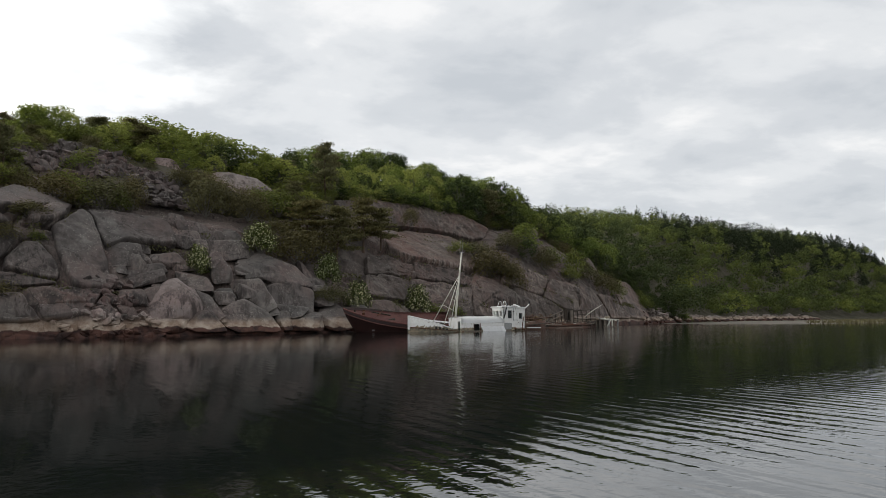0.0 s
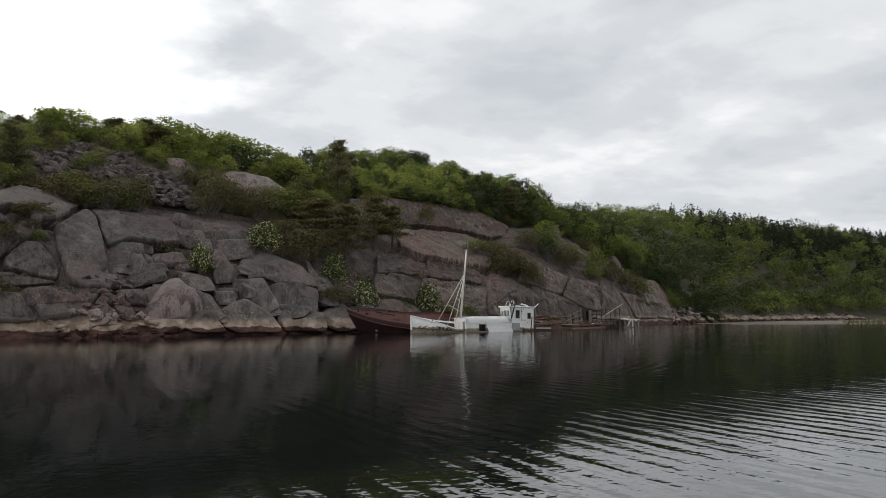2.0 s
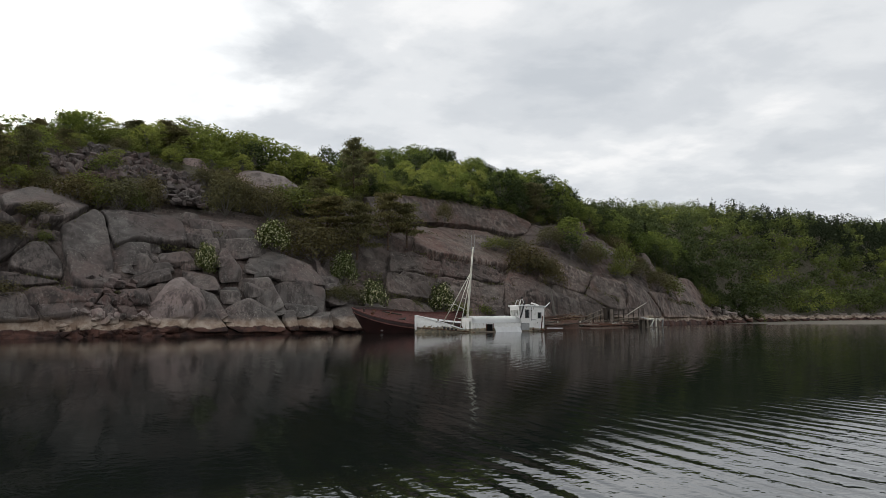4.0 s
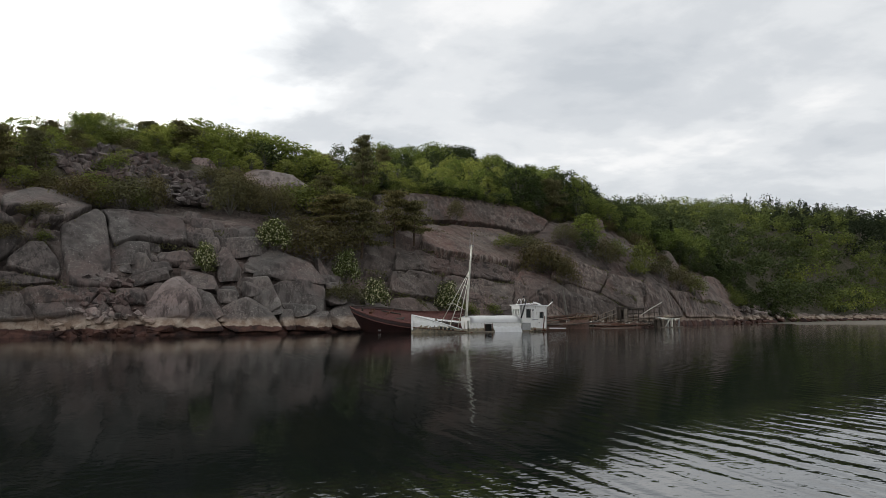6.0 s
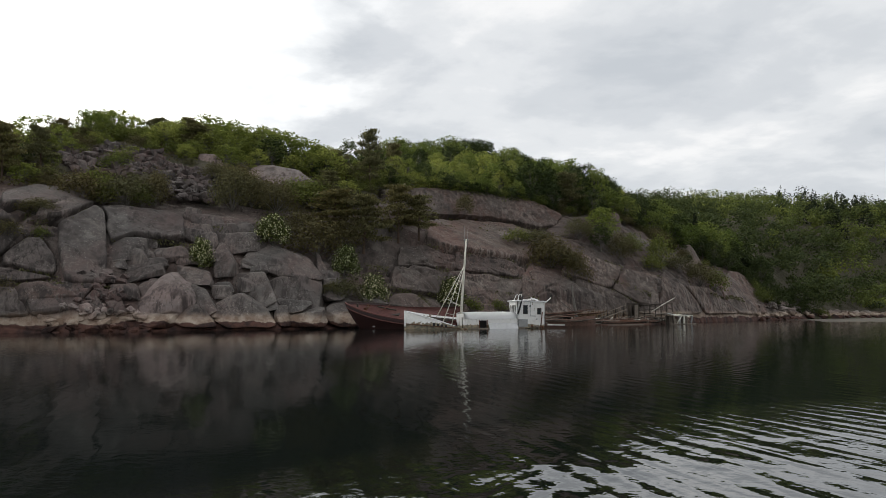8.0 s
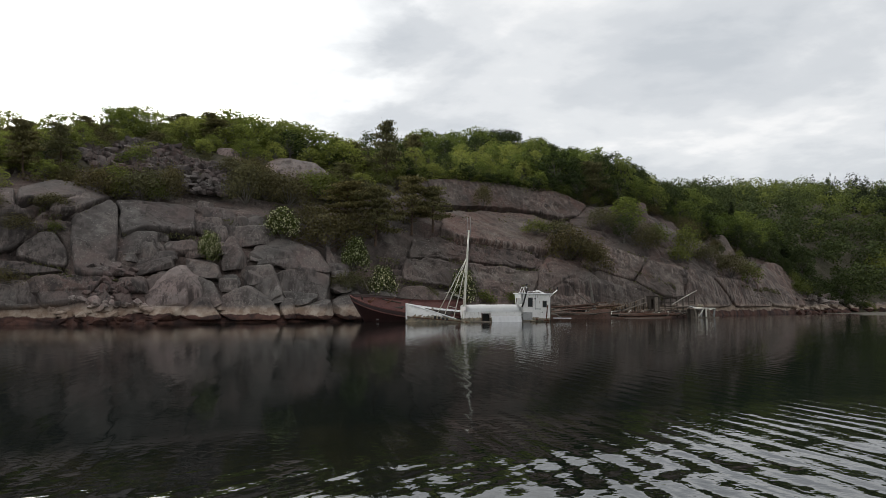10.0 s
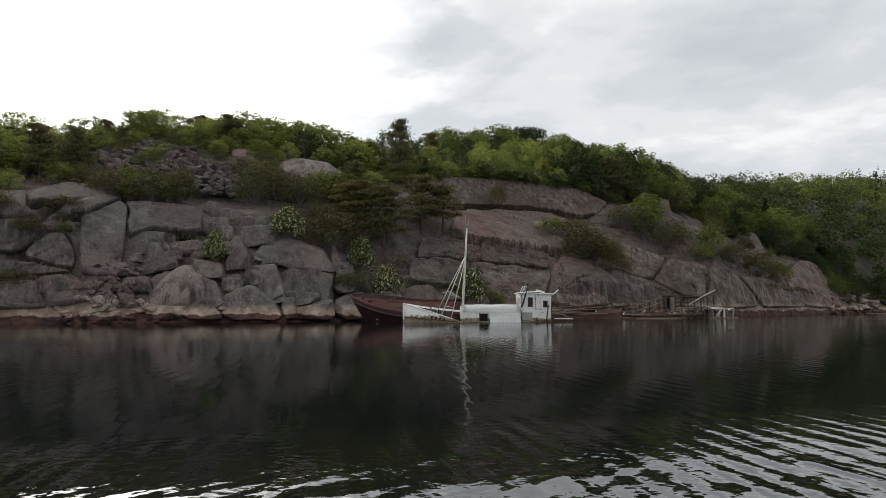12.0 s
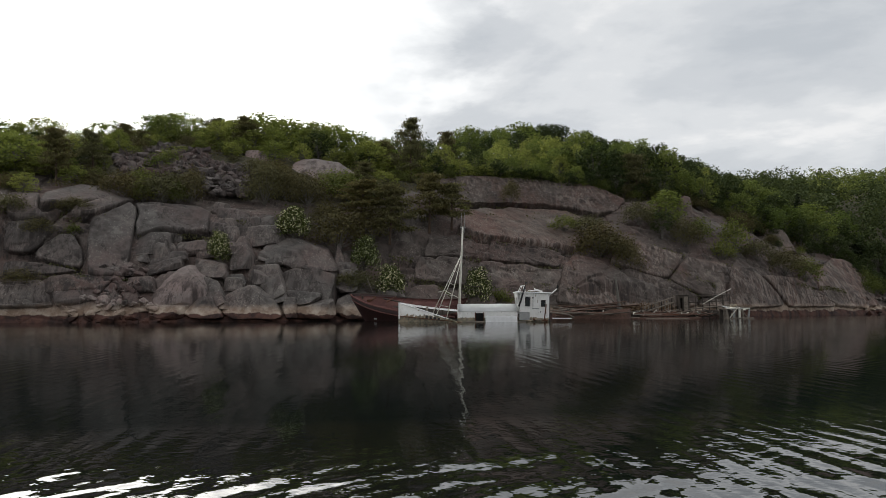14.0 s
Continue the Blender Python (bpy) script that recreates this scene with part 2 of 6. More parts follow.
def leaves(name, dark, light, through=0.45, tint=None, stand=None):
    m, t, b = material(name)
    t.nodes.remove(b)
    own, isle = t.nodes.new("ShaderNodeObjectInfo"), t.nodes.new("ShaderNodeNewGeometry")
    tone = mixed(t, (isle, "Random Per Island"), dark, light)
    other = mixed(t, 1.0, tone, tint or (0.58, 0.66, 0.56), "MULTIPLY")
    tone = mixed(t, (own, "Random"), tone, other)
    if stand:
        # whole trees and stands differ in tone
        spread = ramp(t, [(0.36, (0.50, 0.52, 0.55)), (0.5, (0.95, 0.95, 0.9)), (0.64, (1.55, 1.45, 1.2))])
        link(t, grain(t, (isle, "Position"), stand, 2, 0.7)[0], "Fac", spread, "Fac")
        tone = mixed(t, 1.0, tone, (spread, "Color"), "MULTIPLY")
    flat_l, lit = node(t, "BsdfDiffuse"), node(t, "BsdfTranslucent")
    gloss = node(t, "BsdfGlossy", Roughness=0.5, Color=(0.35, 0.38, 0.3, 1))
    for n in (flat_l, lit):
        link(t, tone[0], tone[1], n, "Color")
    mix1, mix2 = node(t, "MixShader", Fac=through), node(t, "MixShader", Fac=0.06)
    link(t, flat_l, 0, mix1, 1)
    link(t, lit, 0, mix1, 2)
    link(t, mix1, 0, mix2, 1)
    link(t, gloss, 0, mix2, 2)
    link(t, mix2, 0, t.nodes["Material Output"], "Surface")
    return m


WAVE, WASH = 0.030, 0.078                           # the ripples and the wake are this high, in metres


def water():
    m, t, b = material("calm_sea_water")
    where = place_coords(t)
    depth = grain(t, where, 0.03, 3)
    tone = mixed(t, depth, (0.003, 0.005, 0.005), (0.006, 0.008, 0.007))
    link(t, tone[0], tone[1], b, "Base Color")
    # two trains of small waves, and a slow heave
    trains = []
    for crest, scale, stretch in ((119, 5.4, 0.16), (64, 3.6, 0.26)):
        turned = t.nodes.new("ShaderNodeMapping")
        turned.inputs["Rotation"].default_value = (0, 0, radians(-crest))
        link(t, where[0], where[1], turned, "Vector")
        trains.append(grain(t, (turned, 0), scale, 1.5, 0.42, (stretch, 1.0, 1), 0.25))
    across = node(t, "Mapping")
    across.inputs["Rotation"].default_value = (0, 0, radians(-119 - 90))
    link(t, where[0], where[1], across, "Vector")
    rows_of = node(t, "TexWave", Scale=1.05, Distortion=5.0, Detail=2.0)
    rows_of.inputs["Detail Scale"].default_value = 0.45
    rows_of.wave_profile = "SIN"
    link(t, across, 0, rows_of, "Vector")
    waves = mixed(t, 0.22, mixed(t, 0.15, *trains), (rows_of, "Fac"))
    waves = mixed(t, 0.18, waves, grain(t, where, 1.6, 1, 0.4, None, 0.3))
    fine = grain(t, where, 9.0, 2, 0.5, None, 0.3)
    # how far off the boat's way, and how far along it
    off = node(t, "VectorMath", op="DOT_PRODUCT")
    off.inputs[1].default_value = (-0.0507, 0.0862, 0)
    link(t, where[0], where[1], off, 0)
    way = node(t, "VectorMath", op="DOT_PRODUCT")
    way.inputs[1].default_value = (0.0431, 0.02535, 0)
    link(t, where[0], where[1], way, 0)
    # ruffled along the boat's way; reflections set brighter there, dimmer towards the shore
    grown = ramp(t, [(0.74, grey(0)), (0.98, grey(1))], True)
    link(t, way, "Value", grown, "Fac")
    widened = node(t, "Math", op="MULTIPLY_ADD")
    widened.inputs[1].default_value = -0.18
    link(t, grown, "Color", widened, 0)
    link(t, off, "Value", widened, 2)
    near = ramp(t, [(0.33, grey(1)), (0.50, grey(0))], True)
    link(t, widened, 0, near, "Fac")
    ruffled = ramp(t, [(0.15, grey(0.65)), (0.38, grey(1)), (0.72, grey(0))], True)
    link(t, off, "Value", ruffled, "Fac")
    gusts = stepped(t, grain(t, where, 0.10, 3, 0.5), 0.40, 0.64)

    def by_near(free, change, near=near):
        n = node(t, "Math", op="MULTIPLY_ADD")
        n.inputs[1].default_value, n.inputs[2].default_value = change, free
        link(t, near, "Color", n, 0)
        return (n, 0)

    breeze = node(t, "Math", op="MULTIPLY_ADD")
    breeze.inputs[1].default_value, breeze.inputs[2].default_value = 0.45, 0.78
    link(t, gusts[0], gusts[1], breeze, 0)
    strength = mixed(t, 1.0, (breeze, 0), by_near(0.27, 0.36, ruffled), "MULTIPLY")
    push = node(t, "Bump", Distance=WAVE)
    link(t, mixed(t, 0.16, waves, fine)[0], 0, push, "Height")
    link(t, strength[0], strength[1], push, "Strength")
    stirred = ramp(t, [(0.0, grey(1)), (0.40, grey(0.95)), (0.54, grey(0))], True)
    link(t, off, "Value", stirred, "Fac")
    wake = mixed(t, 1.0, (stirred, "Color"), (grown, "Color"), "MULTIPLY")
    wash = node(t, "Bump", Distance=WASH)
    heave = grain(t, where, 1.15, 1.5, 0.4, None, 0.3)
    link(t, mixed(t, 0.58, mixed(t, 0.3, trains[1], waves), heave)[0], 0, wash, "Height")
    link(t, wake[0], wake[1], wash, "Strength")
    link(t, push, 0, wash, "Normal")
    link(t, wash, 0, b, "Normal")
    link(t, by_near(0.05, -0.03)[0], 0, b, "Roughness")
    # IOR stands in for reflected light: sky lifted near the way, hill dimmed
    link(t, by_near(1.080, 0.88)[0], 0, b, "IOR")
    return m


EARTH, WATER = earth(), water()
FLOWER_LEAF = leaves("glossy_green_leaves", (0.055, 0.068, 0.016), (0.165, 0.185, 0.042), 0.35)
BIRCH_LEAF = leaves("birch_leaves", (0.200, 0.222, 0.052), (0.365, 0.390, 0.092), 0.55)
OAK_LEAF = leaves("oak_leaves", (0.105, 0.135, 0.028), (0.250, 0.292, 0.062), 0.45)
DARK_LEAF = leaves("dense_leaves", (0.032, 0.046, 0.015), (0.096, 0.120, 0.034), 0.34)
BUSH_LEAF = leaves("bush_leaves", (0.115, 0.130, 0.028), (0.23, 0.245, 0.055), 0.5)
PINE_LEAF = leaves("pine_needles", (0.082, 0.084, 0.038), (0.175, 0.168, 0.076), 0.3, (1.1, 0.95, 0.8))
SPRUCE_LEAF = leaves("spruce_needles", (0.020, 0.028, 0.014), (0.042, 0.052, 0.022), 0.15)
JUNIPER_LEAF = leaves("juniper_needles", (0.074, 0.073, 0.033), (0.142, 0.134, 0.058), 0.3, (1.1, 0.9, 0.8))
FAR_LEAF = leaves("far_leaves", (0.090, 0.112, 0.032), (0.165, 0.196, 0.054), 0.35, None, 0.075)
FAR_BRIGHT = leaves("far_birch_leaves", (0.125, 0.150, 0.038), (0.205, 0.232, 0.058), 0.4, None, 0.075)
FLOWER = leaves("cream_blossom", (0.74, 0.69, 0.40), (0.90, 0.86, 0.58), 0.3)
BRACKEN = leaves("dry_bracken", (0.10, 0.058, 0.034), (0.26, 0.16, 0.10), 0.2)
STRAW = leaves("dry_reeds", (0.14, 0.105, 0.06), (0.25, 0.195, 0.115), 0.3)
BARK = worn("grey_bark", (0.05, 0.042, 0.035), (0.16, 0.145, 0.125), 0.95, 9, 1.5, bump=0.6)
PINE_BARK = worn("rusty_bark", (0.045, 0.032, 0.024), (0.11, 0.070, 0.048), 0.95, 9, 1.5, bump=0.6)
WHITE_PAINT = worn("weathered_white_paint", (0.84, 0.83, 0.80), (0.93, 0.92, 0.90), 0.6, 5, 0.9, (0.30, 0.23, 0.14), (0.67, 0.78), low=0.5)
HULL_PAINT = worn("grimy_white_hull_paint", (0.80, 0.78, 0.73), (0.92, 0.91, 0.87), 0.6, 5, 1.0, (0.20, 0.13, 0.06), (0.62, 0.72), stretch=(1, 1, 2.5), low=1.0)
WALL_PAINT = worn("stained_white_wall_paint", (0.72, 0.70, 0.66), (0.86, 0.845, 0.81), 0.6, 6, 1.1, (0.24, 0.17, 0.09), (0.60, 0.72), stretch=(1.6, 1, 0.7), low=0.62)
ROOF_PAINT = worn("white_canvas", (0.86, 0.86, 0.84), (0.94, 0.94, 0.93), 0.65, 3, 0.8)
SHEET = worn("bright_white_sheet", (0.88, 0.88, 0.87), (0.94, 0.94, 0.94), 0.7, 6, 1.2, bump=0.1)
CREAM_PAINT = worn("cream_mast_paint", (0.60, 0.57, 0.47), (0.80, 0.77, 0.68), 0.6, 5, 1.0, (0.25, 0.17, 0.09), (0.66, 0.78))
# red hull colour darkened to hold the shade under the flare
RED_HULL_SHADED = worn("shaded_red_hull_paint", (0.020, 0.009, 0.008), (0.046, 0.017, 0.015), 0.6, 6, 0.9, (0.05, 0.02, 0.015), (0.55, 0.7))
RED_DECK = worn("faded_red_deck_paint", (0.10, 0.036, 0.030), (0.19, 0.072, 0.060), 0.75, 5, 0.8, (0.07, 0.03, 0.022), (0.55, 0.7))
RUST = worn("rust", (0.055, 0.022, 0.012), (0.15, 0.06, 0.03), 0.9, 7, 1.2, bump=0.5)
WOOD = worn("grey_driftwood", (0.09, 0.075, 0.06), (0.25, 0.21, 0.17), 0.9, 10, 1.0, (0.06, 0.045, 0.035), (0.55, 0.72), stretch=(1, 6, 6))
DARK_WOOD = worn("dark_wet_wood", (0.022, 0.017, 0.014), (0.065, 0.050, 0.038), 0.8, 9, 1.0, bump=0.5)
RED_WOOD = worn("red_brown_planks", (0.045, 0.024, 0.017), (0.17, 0.095, 0.068), 0.85, 8, 1.0, (0.05, 0.03, 0.02), (0.55, 0.7))
BLACK = worn("black_gloom", (0.008, 0.008, 0.008), (0.02, 0.019, 0.018), 0.7, 5, 1.0)
GREY_PANEL = worn("grey_sheet_metal", (0.22, 0.22, 0.22), (0.36, 0.36, 0.35), 0.6, 6, 1.2, (0.15, 0.11, 0.08), (0.6, 0.75))
MUD = worn("tidal_mud", (0.050, 0.042, 0.030), (0.11, 0.094, 0.070), 0.95, 1.5, 0.12, (0.13, 0.115, 0.09), (0.55, 0.65), own=False)


def glass():
    m, t, b = material("dark_window_glass")
    b.inputs["Base Color"].default_value = (0.02, 0.024, 0.026, 1)
    b.inputs["Roughness"].default_value, b.inputs["IOR"].default_value = 0.08, 1.5
    b.inputs["Specular IOR Level"].default_value = 0.2
    haze = grain(t, place_coords(t, True), 3.0)
    r = ramp(t, [(0.4, grey(0.05)), (0.8, grey(0.3))])
    link(t, haze[0], haze[1], r, "Fac")
    link(t, r, "Color", b, "Roughness")
    return m


GLASS = glass()

# ---- the lie of the land ----
# the shore runs along ALONG; INLAND points up the hill, away from the water
ORIGIN = np.array((-30.0, 54.5))
ALONG = np.array((0.7141, 0.7001))
INLAND = np.array((-0.7001, 0.7141))
SHORE_S = np.array((-120, -60, -21.6, -0.9, 14, 23.7, 34.4, 46.4, 57.7, 67.2, 77.5, 95.1, 110.1, 122, 140, 161, 230, 420.0))
SHORE_N = np.array((30, 16, 6.5, 0.6, -4, -5.8, -6.4, -4.1, -4, -5.7, -6.7, -2.9, -0.3, 1.6, -0.4, -1.6, -10, -30.0))
REACH = np.array((-3, 0, 1, 2.5, 5, 8, 12, 16, 18.5, 21, 28, 38, 60, 130, 400.0))
STATIONS, PROFILES = [], []


def station(s, *heights, bench=None):
    """Heights of the hill at 1, 2.5, 5, 8, 12, 16, 21, 28 and 38 m inland of the waterline, and of a bench at 18.5 m."""
    STATIONS.append(s)
    top = heights[-1]
    rise = 4.0 if s < 60 else 9 if s < 130 else 7
    heights = (*heights[:6], (heights[5] + heights[6]) / 2 if bench is None else bench, *heights[6:])
    PROFILES.append((-2.6, -0.5, *heights, top + rise, top + rise + 6, top + rise + 10))


station(-60, 2.5, 5, 9, 12, 14, 15.5, 18, 21, 25)
station(-4, 2.5, 4.6, 11.3, 13.2, 14.6, 16, 18.5, 22, 26)
station(1.5, 2.2, 4.2, 7.5, 12, 14.4, 16, 19, 22.5, 26.5)
station(5, 2.0, 4.0, 6.8, 9.8, 12.6, 13.6, 18, 22.8, 27)
station(10, 1.4, 3.0, 5.2, 8.2, 12.4, 14, 18, 23, 27)
station(21, 1.2, 2.8, 5.6, 8.5, 12, 13.7, 16.5, 21.5, 26)
station(28, 1.0, 1.8, 4.6, 6.8, 10, 13.5, 17, 21.2, 25)
station(34, 0.8, 1.6, 3.6, 6.5, 11, 14.5, 17.5, 21, 25)
station(38, 0.7, 1.4, 3.2, 7.0, 12, 16, 18.5, 21.5, 25)
station(44, 0.8, 1.8, 5.0, 9.8, 12.6, 15.0, 19.6, 22, 25.5, bench=16.2)
station(50, 2.8, 4.2, 6.6, 10.2, 12.4, 14.4, 20.2, 22, 25.0, bench=15.8)
station(57, 4.5, 5.8, 7.4, 10.0, 12.2, 14.2, 20.4, 22, 24.5, bench=15.6)
station(66, 3.6, 5.4, 9.0, 10.6, 12.4, 14.2, 19.4, 21.4, 24.5, bench=15.4)
station(75, 4.5, 6.4, 7.4, 11, 14.4, 16.8, 19, 21.5, 25)
station(83, 4.8, 7.0, 9.5, 12.8, 15.6, 18, 20.3, 23, 26)
station(103, 3.4, 5.4, 8.2, 10, 12.4, 14.5, 17, 20, 24)
station(112, 2.4, 4.6, 8.2, 9.8, 11.6, 13.5, 16.5, 20.5, 24.5)
station(122, 1.8, 2.8, 4.2, 6, 8.5, 11.5, 15, 19, 23.5)
station(135, 0.3, 0.8, 1.5, 3, 6.5, 10, 14, 18.5, 23.5)
station(160, 0.2, 0.5, 1, 2, 5, 8.5, 13, 18, 24.5)
station(230, 0.2, 0.6, 1.4, 3, 6.5, 11, 16.5, 22.5, 30)
station(420, 0.2, 0.6, 1.4, 3, 7.5, 13, 19, 26, 35)
STATIONS, PROFILES = np.array(STATIONS, float), np.array(PROFILES, float)


def shore_n(s):
    return np.interp(s, SHORE_S, SHORE_N)


def hill_z(s, d):
    """Height of the bare hill at s along the shore and d inland of the waterline (arrays)."""
    s, d = np.broadcast_arrays(np.asarray(s, float), np.asarray(d, float))
    k = np.clip(np.searchsorted(STATIONS, s) - 1, 0, len(STATIONS) - 2)
    f = np.clip((s - STATIONS[k]) / (STATIONS[k + 1] - STATIONS[k]), 0, 1)
    f = f * f * (3 - 2 * f)
    j = np.clip(np.searchsorted(REACH, d) - 1, 0, len(REACH) - 2)
    g = np.clip((d - REACH[j]) / (REACH[j + 1] - REACH[j]), 0, 1)
    low = PROFILES[k, j] * (1 - g) + PROFILES[k, j + 1] * g
    high = PROFILES[k + 1, j] * (1 - g) + PROFILES[k + 1, j + 1] * g
    return low * (1 - f) + high * f


def plan(s, d):
    """World x and y of a place s along the shore and d inland."""
    n = shore_n(s) + d
    return ORIGIN[0] + ALONG[0] * s + INLAND[0] * n, ORIGIN[1] + ALONG[1] * s + INLAND[1] * n


def shore_coords(x, y):
    p, q = np.asarray(x, float) - ORIGIN[0], np.asarray(y, float) - ORIGIN[1]
    s = p * ALONG[0] + q * ALONG[1]
    return s, p * INLAND[0] + q * INLAND[1] - shore_n(s)


def ground(x, y):
    return float(hill_z(*shore_coords(x, y)))

# ---- helpers for shapes ----


def smooth_mesh(name, verts, faces, mat, shade=True):
    me = bpy.data.meshes.new(name)
    verts = np.asarray(verts, float)
    faces = np.asarray(faces, int)
    n, k = faces.shape
    me.vertices.add(len(verts))
    me.vertices.foreach_set("co", verts.ravel())
    me.loops.add(n * k)
    me.loops.foreach_set("vertex_index", faces.ravel())
    me.polygons.add(n)
    me.polygons.foreach_set("loop_start", np.arange(0, n * k, k))
    me.polygons.foreach_set("use_smooth", np.full(n, shade))
    me.update(calc_edges=True)
    me.validate()
    me.materials.append(mat)
    return me


def part(name, shape, mat, parent=None, label=""):
    """Links a bmesh or a mesh as one object, under its parent."""
    if isinstance(shape, bmesh.types.BMesh):
        me = bpy.data.meshes.new(name)
        shape.to_mesh(me)
        shape.free()
        me.materials.append(mat)
        shape = me
    ob = new(name, shape)
    if parent is not None:
        ob.parent = parent
    return tagged(ob, label)


def empty(name, m=None, label="", category="", group="", kind=""):
    ob = new(name)
    ob.empty_display_size = 0.3
    if m is not None:
        ob.matrix_world = m
    return tagged(ob, label, category, group, kind)


def grid_faces(rows, cols):
    k = np.arange(rows * cols).reshape(rows, cols)
    return np.stack([k[:-1, :-1], k[:-1, 1:], k[1:, 1:], k[1:, :-1]], -1).reshape(-1, 4)


def hashed(i, j, k=0, seed=0):
    v = (np.asarray(i, np.int64) * 374761393 + np.asarray(j, np.int64) * 668265263 + np.asarray(k, np.int64) * 2147483647 + seed * 974634777) & 0xFFFFFFFF
    v = ((v ^ (v >> 13)) * 1274126177) & 0xFFFFFFFF
    return ((v ^ (v >> 16)) & 0xFFFFFF) / float(0xFFFFFF)


def value_noise(p, seed=0):
    """Smooth noise from -1 to 1 at points p (n, 3)."""
    i = np.floor(p).astype(np.int64)
    f = p - i
    f = f * f * (3 - 2 * f)
    total = 0
    for a in (0, 1):
        for b in (0, 1):
            for c in (0, 1):
                w = (f[:, 0] if a else 1 - f[:, 0]) * (f[:, 1] if b else 1 - f[:, 1]) * (f[:, 2] if c else 1 - f[:, 2])
                total = total + w * hashed(i[:, 0] + a, i[:, 1] + b, i[:, 2] + c, seed)
    return total * 2 - 1


def fractal(p, octaves=4, seed=0):
    total, size = 0, 1.0
    for o in range(octaves):
        total = total + value_noise(p * 2.0 ** o, seed + o) * size
        size *= 0.5
    return total


def cells(u, v, seed=0):
    """Jointed rock in the plane: for each point the distance to the nearest joint, and the cell's own offset and tilt."""
    iu, iv = np.floor(u).astype(np.int64), np.floor(v).astype(np.int64)
    near, second = np.full(u.shape, 9.0), np.full(u.shape, 9.0)
    pick, du, dv = np.zeros(u.shape), np.zeros(u.shape), np.zeros(u.shape)
    for a in (-1, 0, 1):
        for b in (-1, 0, 1):
            cu, cv = iu + a, iv + b
            x = u - (cu + 0.5 + 0.8 * (hashed(cu, cv, 1, seed) - 0.5))
            y = v - (cv + 0.5 + 0.8 * (hashed(cu, cv, 2, seed) - 0.5))
            r = np.hypot(x, y)
            closer = r < near
            second = np.where(closer, near, np.minimum(second, r))
            pick = np.where(closer, hashed(cu, cv, 3, seed), pick)
            du, dv = np.where(closer, x, du), np.where(closer, y, dv)
            near = np.where(closer, r, near)
    tilt = (hashed((pick * 9999).astype(np.int64), 7, 1, seed) - 0.5) * du + (hashed((pick * 9999).astype(np.int64), 9, 2, seed) - 0.5) * dv
    return second - near, pick - 0.5, tilt


# ---- the large structure ----
far = 3500.0
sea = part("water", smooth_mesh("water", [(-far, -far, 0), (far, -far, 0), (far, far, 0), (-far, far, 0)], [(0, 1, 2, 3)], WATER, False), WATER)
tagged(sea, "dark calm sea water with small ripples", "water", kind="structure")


def sheet(name, s, d, sink, mat, rough):
    ss, dd = np.meshgrid(s, d)
    x, y = plan(ss, dd)
    z = hill_z(ss, dd) - sink(ss, dd)
    p = np.stack([x, y, z], -1).reshape(-1, 3)
    p[:, 2] += rough * fractal(p * 0.22, 3, 5) * np.clip((dd.ravel() - 4) / 12, 0, 1)
    return smooth_mesh(name, p, grid_faces(len(d), len(s)), mat)


hillside = part("ground", sheet(
    "ground", np.concatenate([np.arange(-120, 140, 1.6), np.arange(140, 421, 4.0)]),
    np.concatenate([np.arange(-3, 20, 1.0), np.arange(20, 70, 2.0), np.arange(70, 401, 15.0)]),
    lambda s, d: np.where((s > -46) & (s < 128) & (d < np.where((s > 40) & (s < 74), 24, 20)), 4.0, 0.0) * np.clip((np.where((s > 40) & (s < 74), 24, 20) - d) / 2, 0, 1), EARTH, 0.5), EARTH)
tagged(hillside, "wooded hillside floor of heath, moss and stony earth", "ground", kind="structure")


LEDGES = []


def ledge(s, z, depth, shoulder=0.7, out=0.0):
    """A joint along the face: at the places s along the shore and heights z; how deep it bites, how far below it the lower
    slab's shoulder begins to round off, and how far that slab stands out."""
    LEDGES.append((np.array(s, float), np.array(z, float), depth, shoulder, out))


# the great slabs under the ridge, one above the other, all dipping along the shore
ledge((42, 45.2, 52.2, 57.0, 61.1, 63.1, 64.6, 67.2, 71), (14.6, 15.0, 15.5, 15.7, 15.7, 15.2, 13.9, 13.4, 12.6), 0.7, 0.5, 0.3)
ledge((44, 52, 58, 64), (18.2, 18.6, 19.0, 18.2), 0.16, 0.4)
ledge((47, 51.9, 55.1, 56.7, 58), (13.6, 13.1, 12.4, 11.3, 10.4), 0.30, 0.4, 0.1)
ledge((44.5, 50, 54, 57), (11.9, 11.6, 10.8, 9.6), 0.22, 0.4, 0.1)
ledge((39.0, 41.5, 43.2, 45.4, 48.5, 51.8, 54.5, 57), (10.6, 10.2, 9.7, 9.2, 9.1, 9.1, 8.3, 8.2), 0.75, 0.45, 0.3)
ledge((36, 40.0, 43.2, 47.1, 49.6, 53.3, 55), (7.4, 7.3, 6.8, 6.6, 6.1, 6.0, 5.6), 0.6, 0.4, 0.3)
ledge((30, 33, 36, 39), (7.6, 7.0, 6.6, 5.6), 0.5, 0.4, 0.2)
ledge((29, 32, 35.5, 39, 42), (4.8, 4.6, 4.2, 3.8, 3.6), 0.45, 0.4, 0.2)
ledge((44, 46.4, 48.9, 51.5, 54), (4.2, 4.4, 4.0, 3.7, 3.2), 0.5, 0.4, 0.2)
ledge((54.0, 54.9, 56.2, 57.9, 59.3, 61.3), (5.6, 7.0, 7.8, 7.6, 6.8, 6.0), 1.0, 0.45, 0.9)
ledge((61.0, 63, 65.0, 66.5, 67.6, 69.8, 71), (6.1, 5.5, 4.9, 4.5, 3.7, 2.5, 1.6), 0.9, 0.4, 0.6)
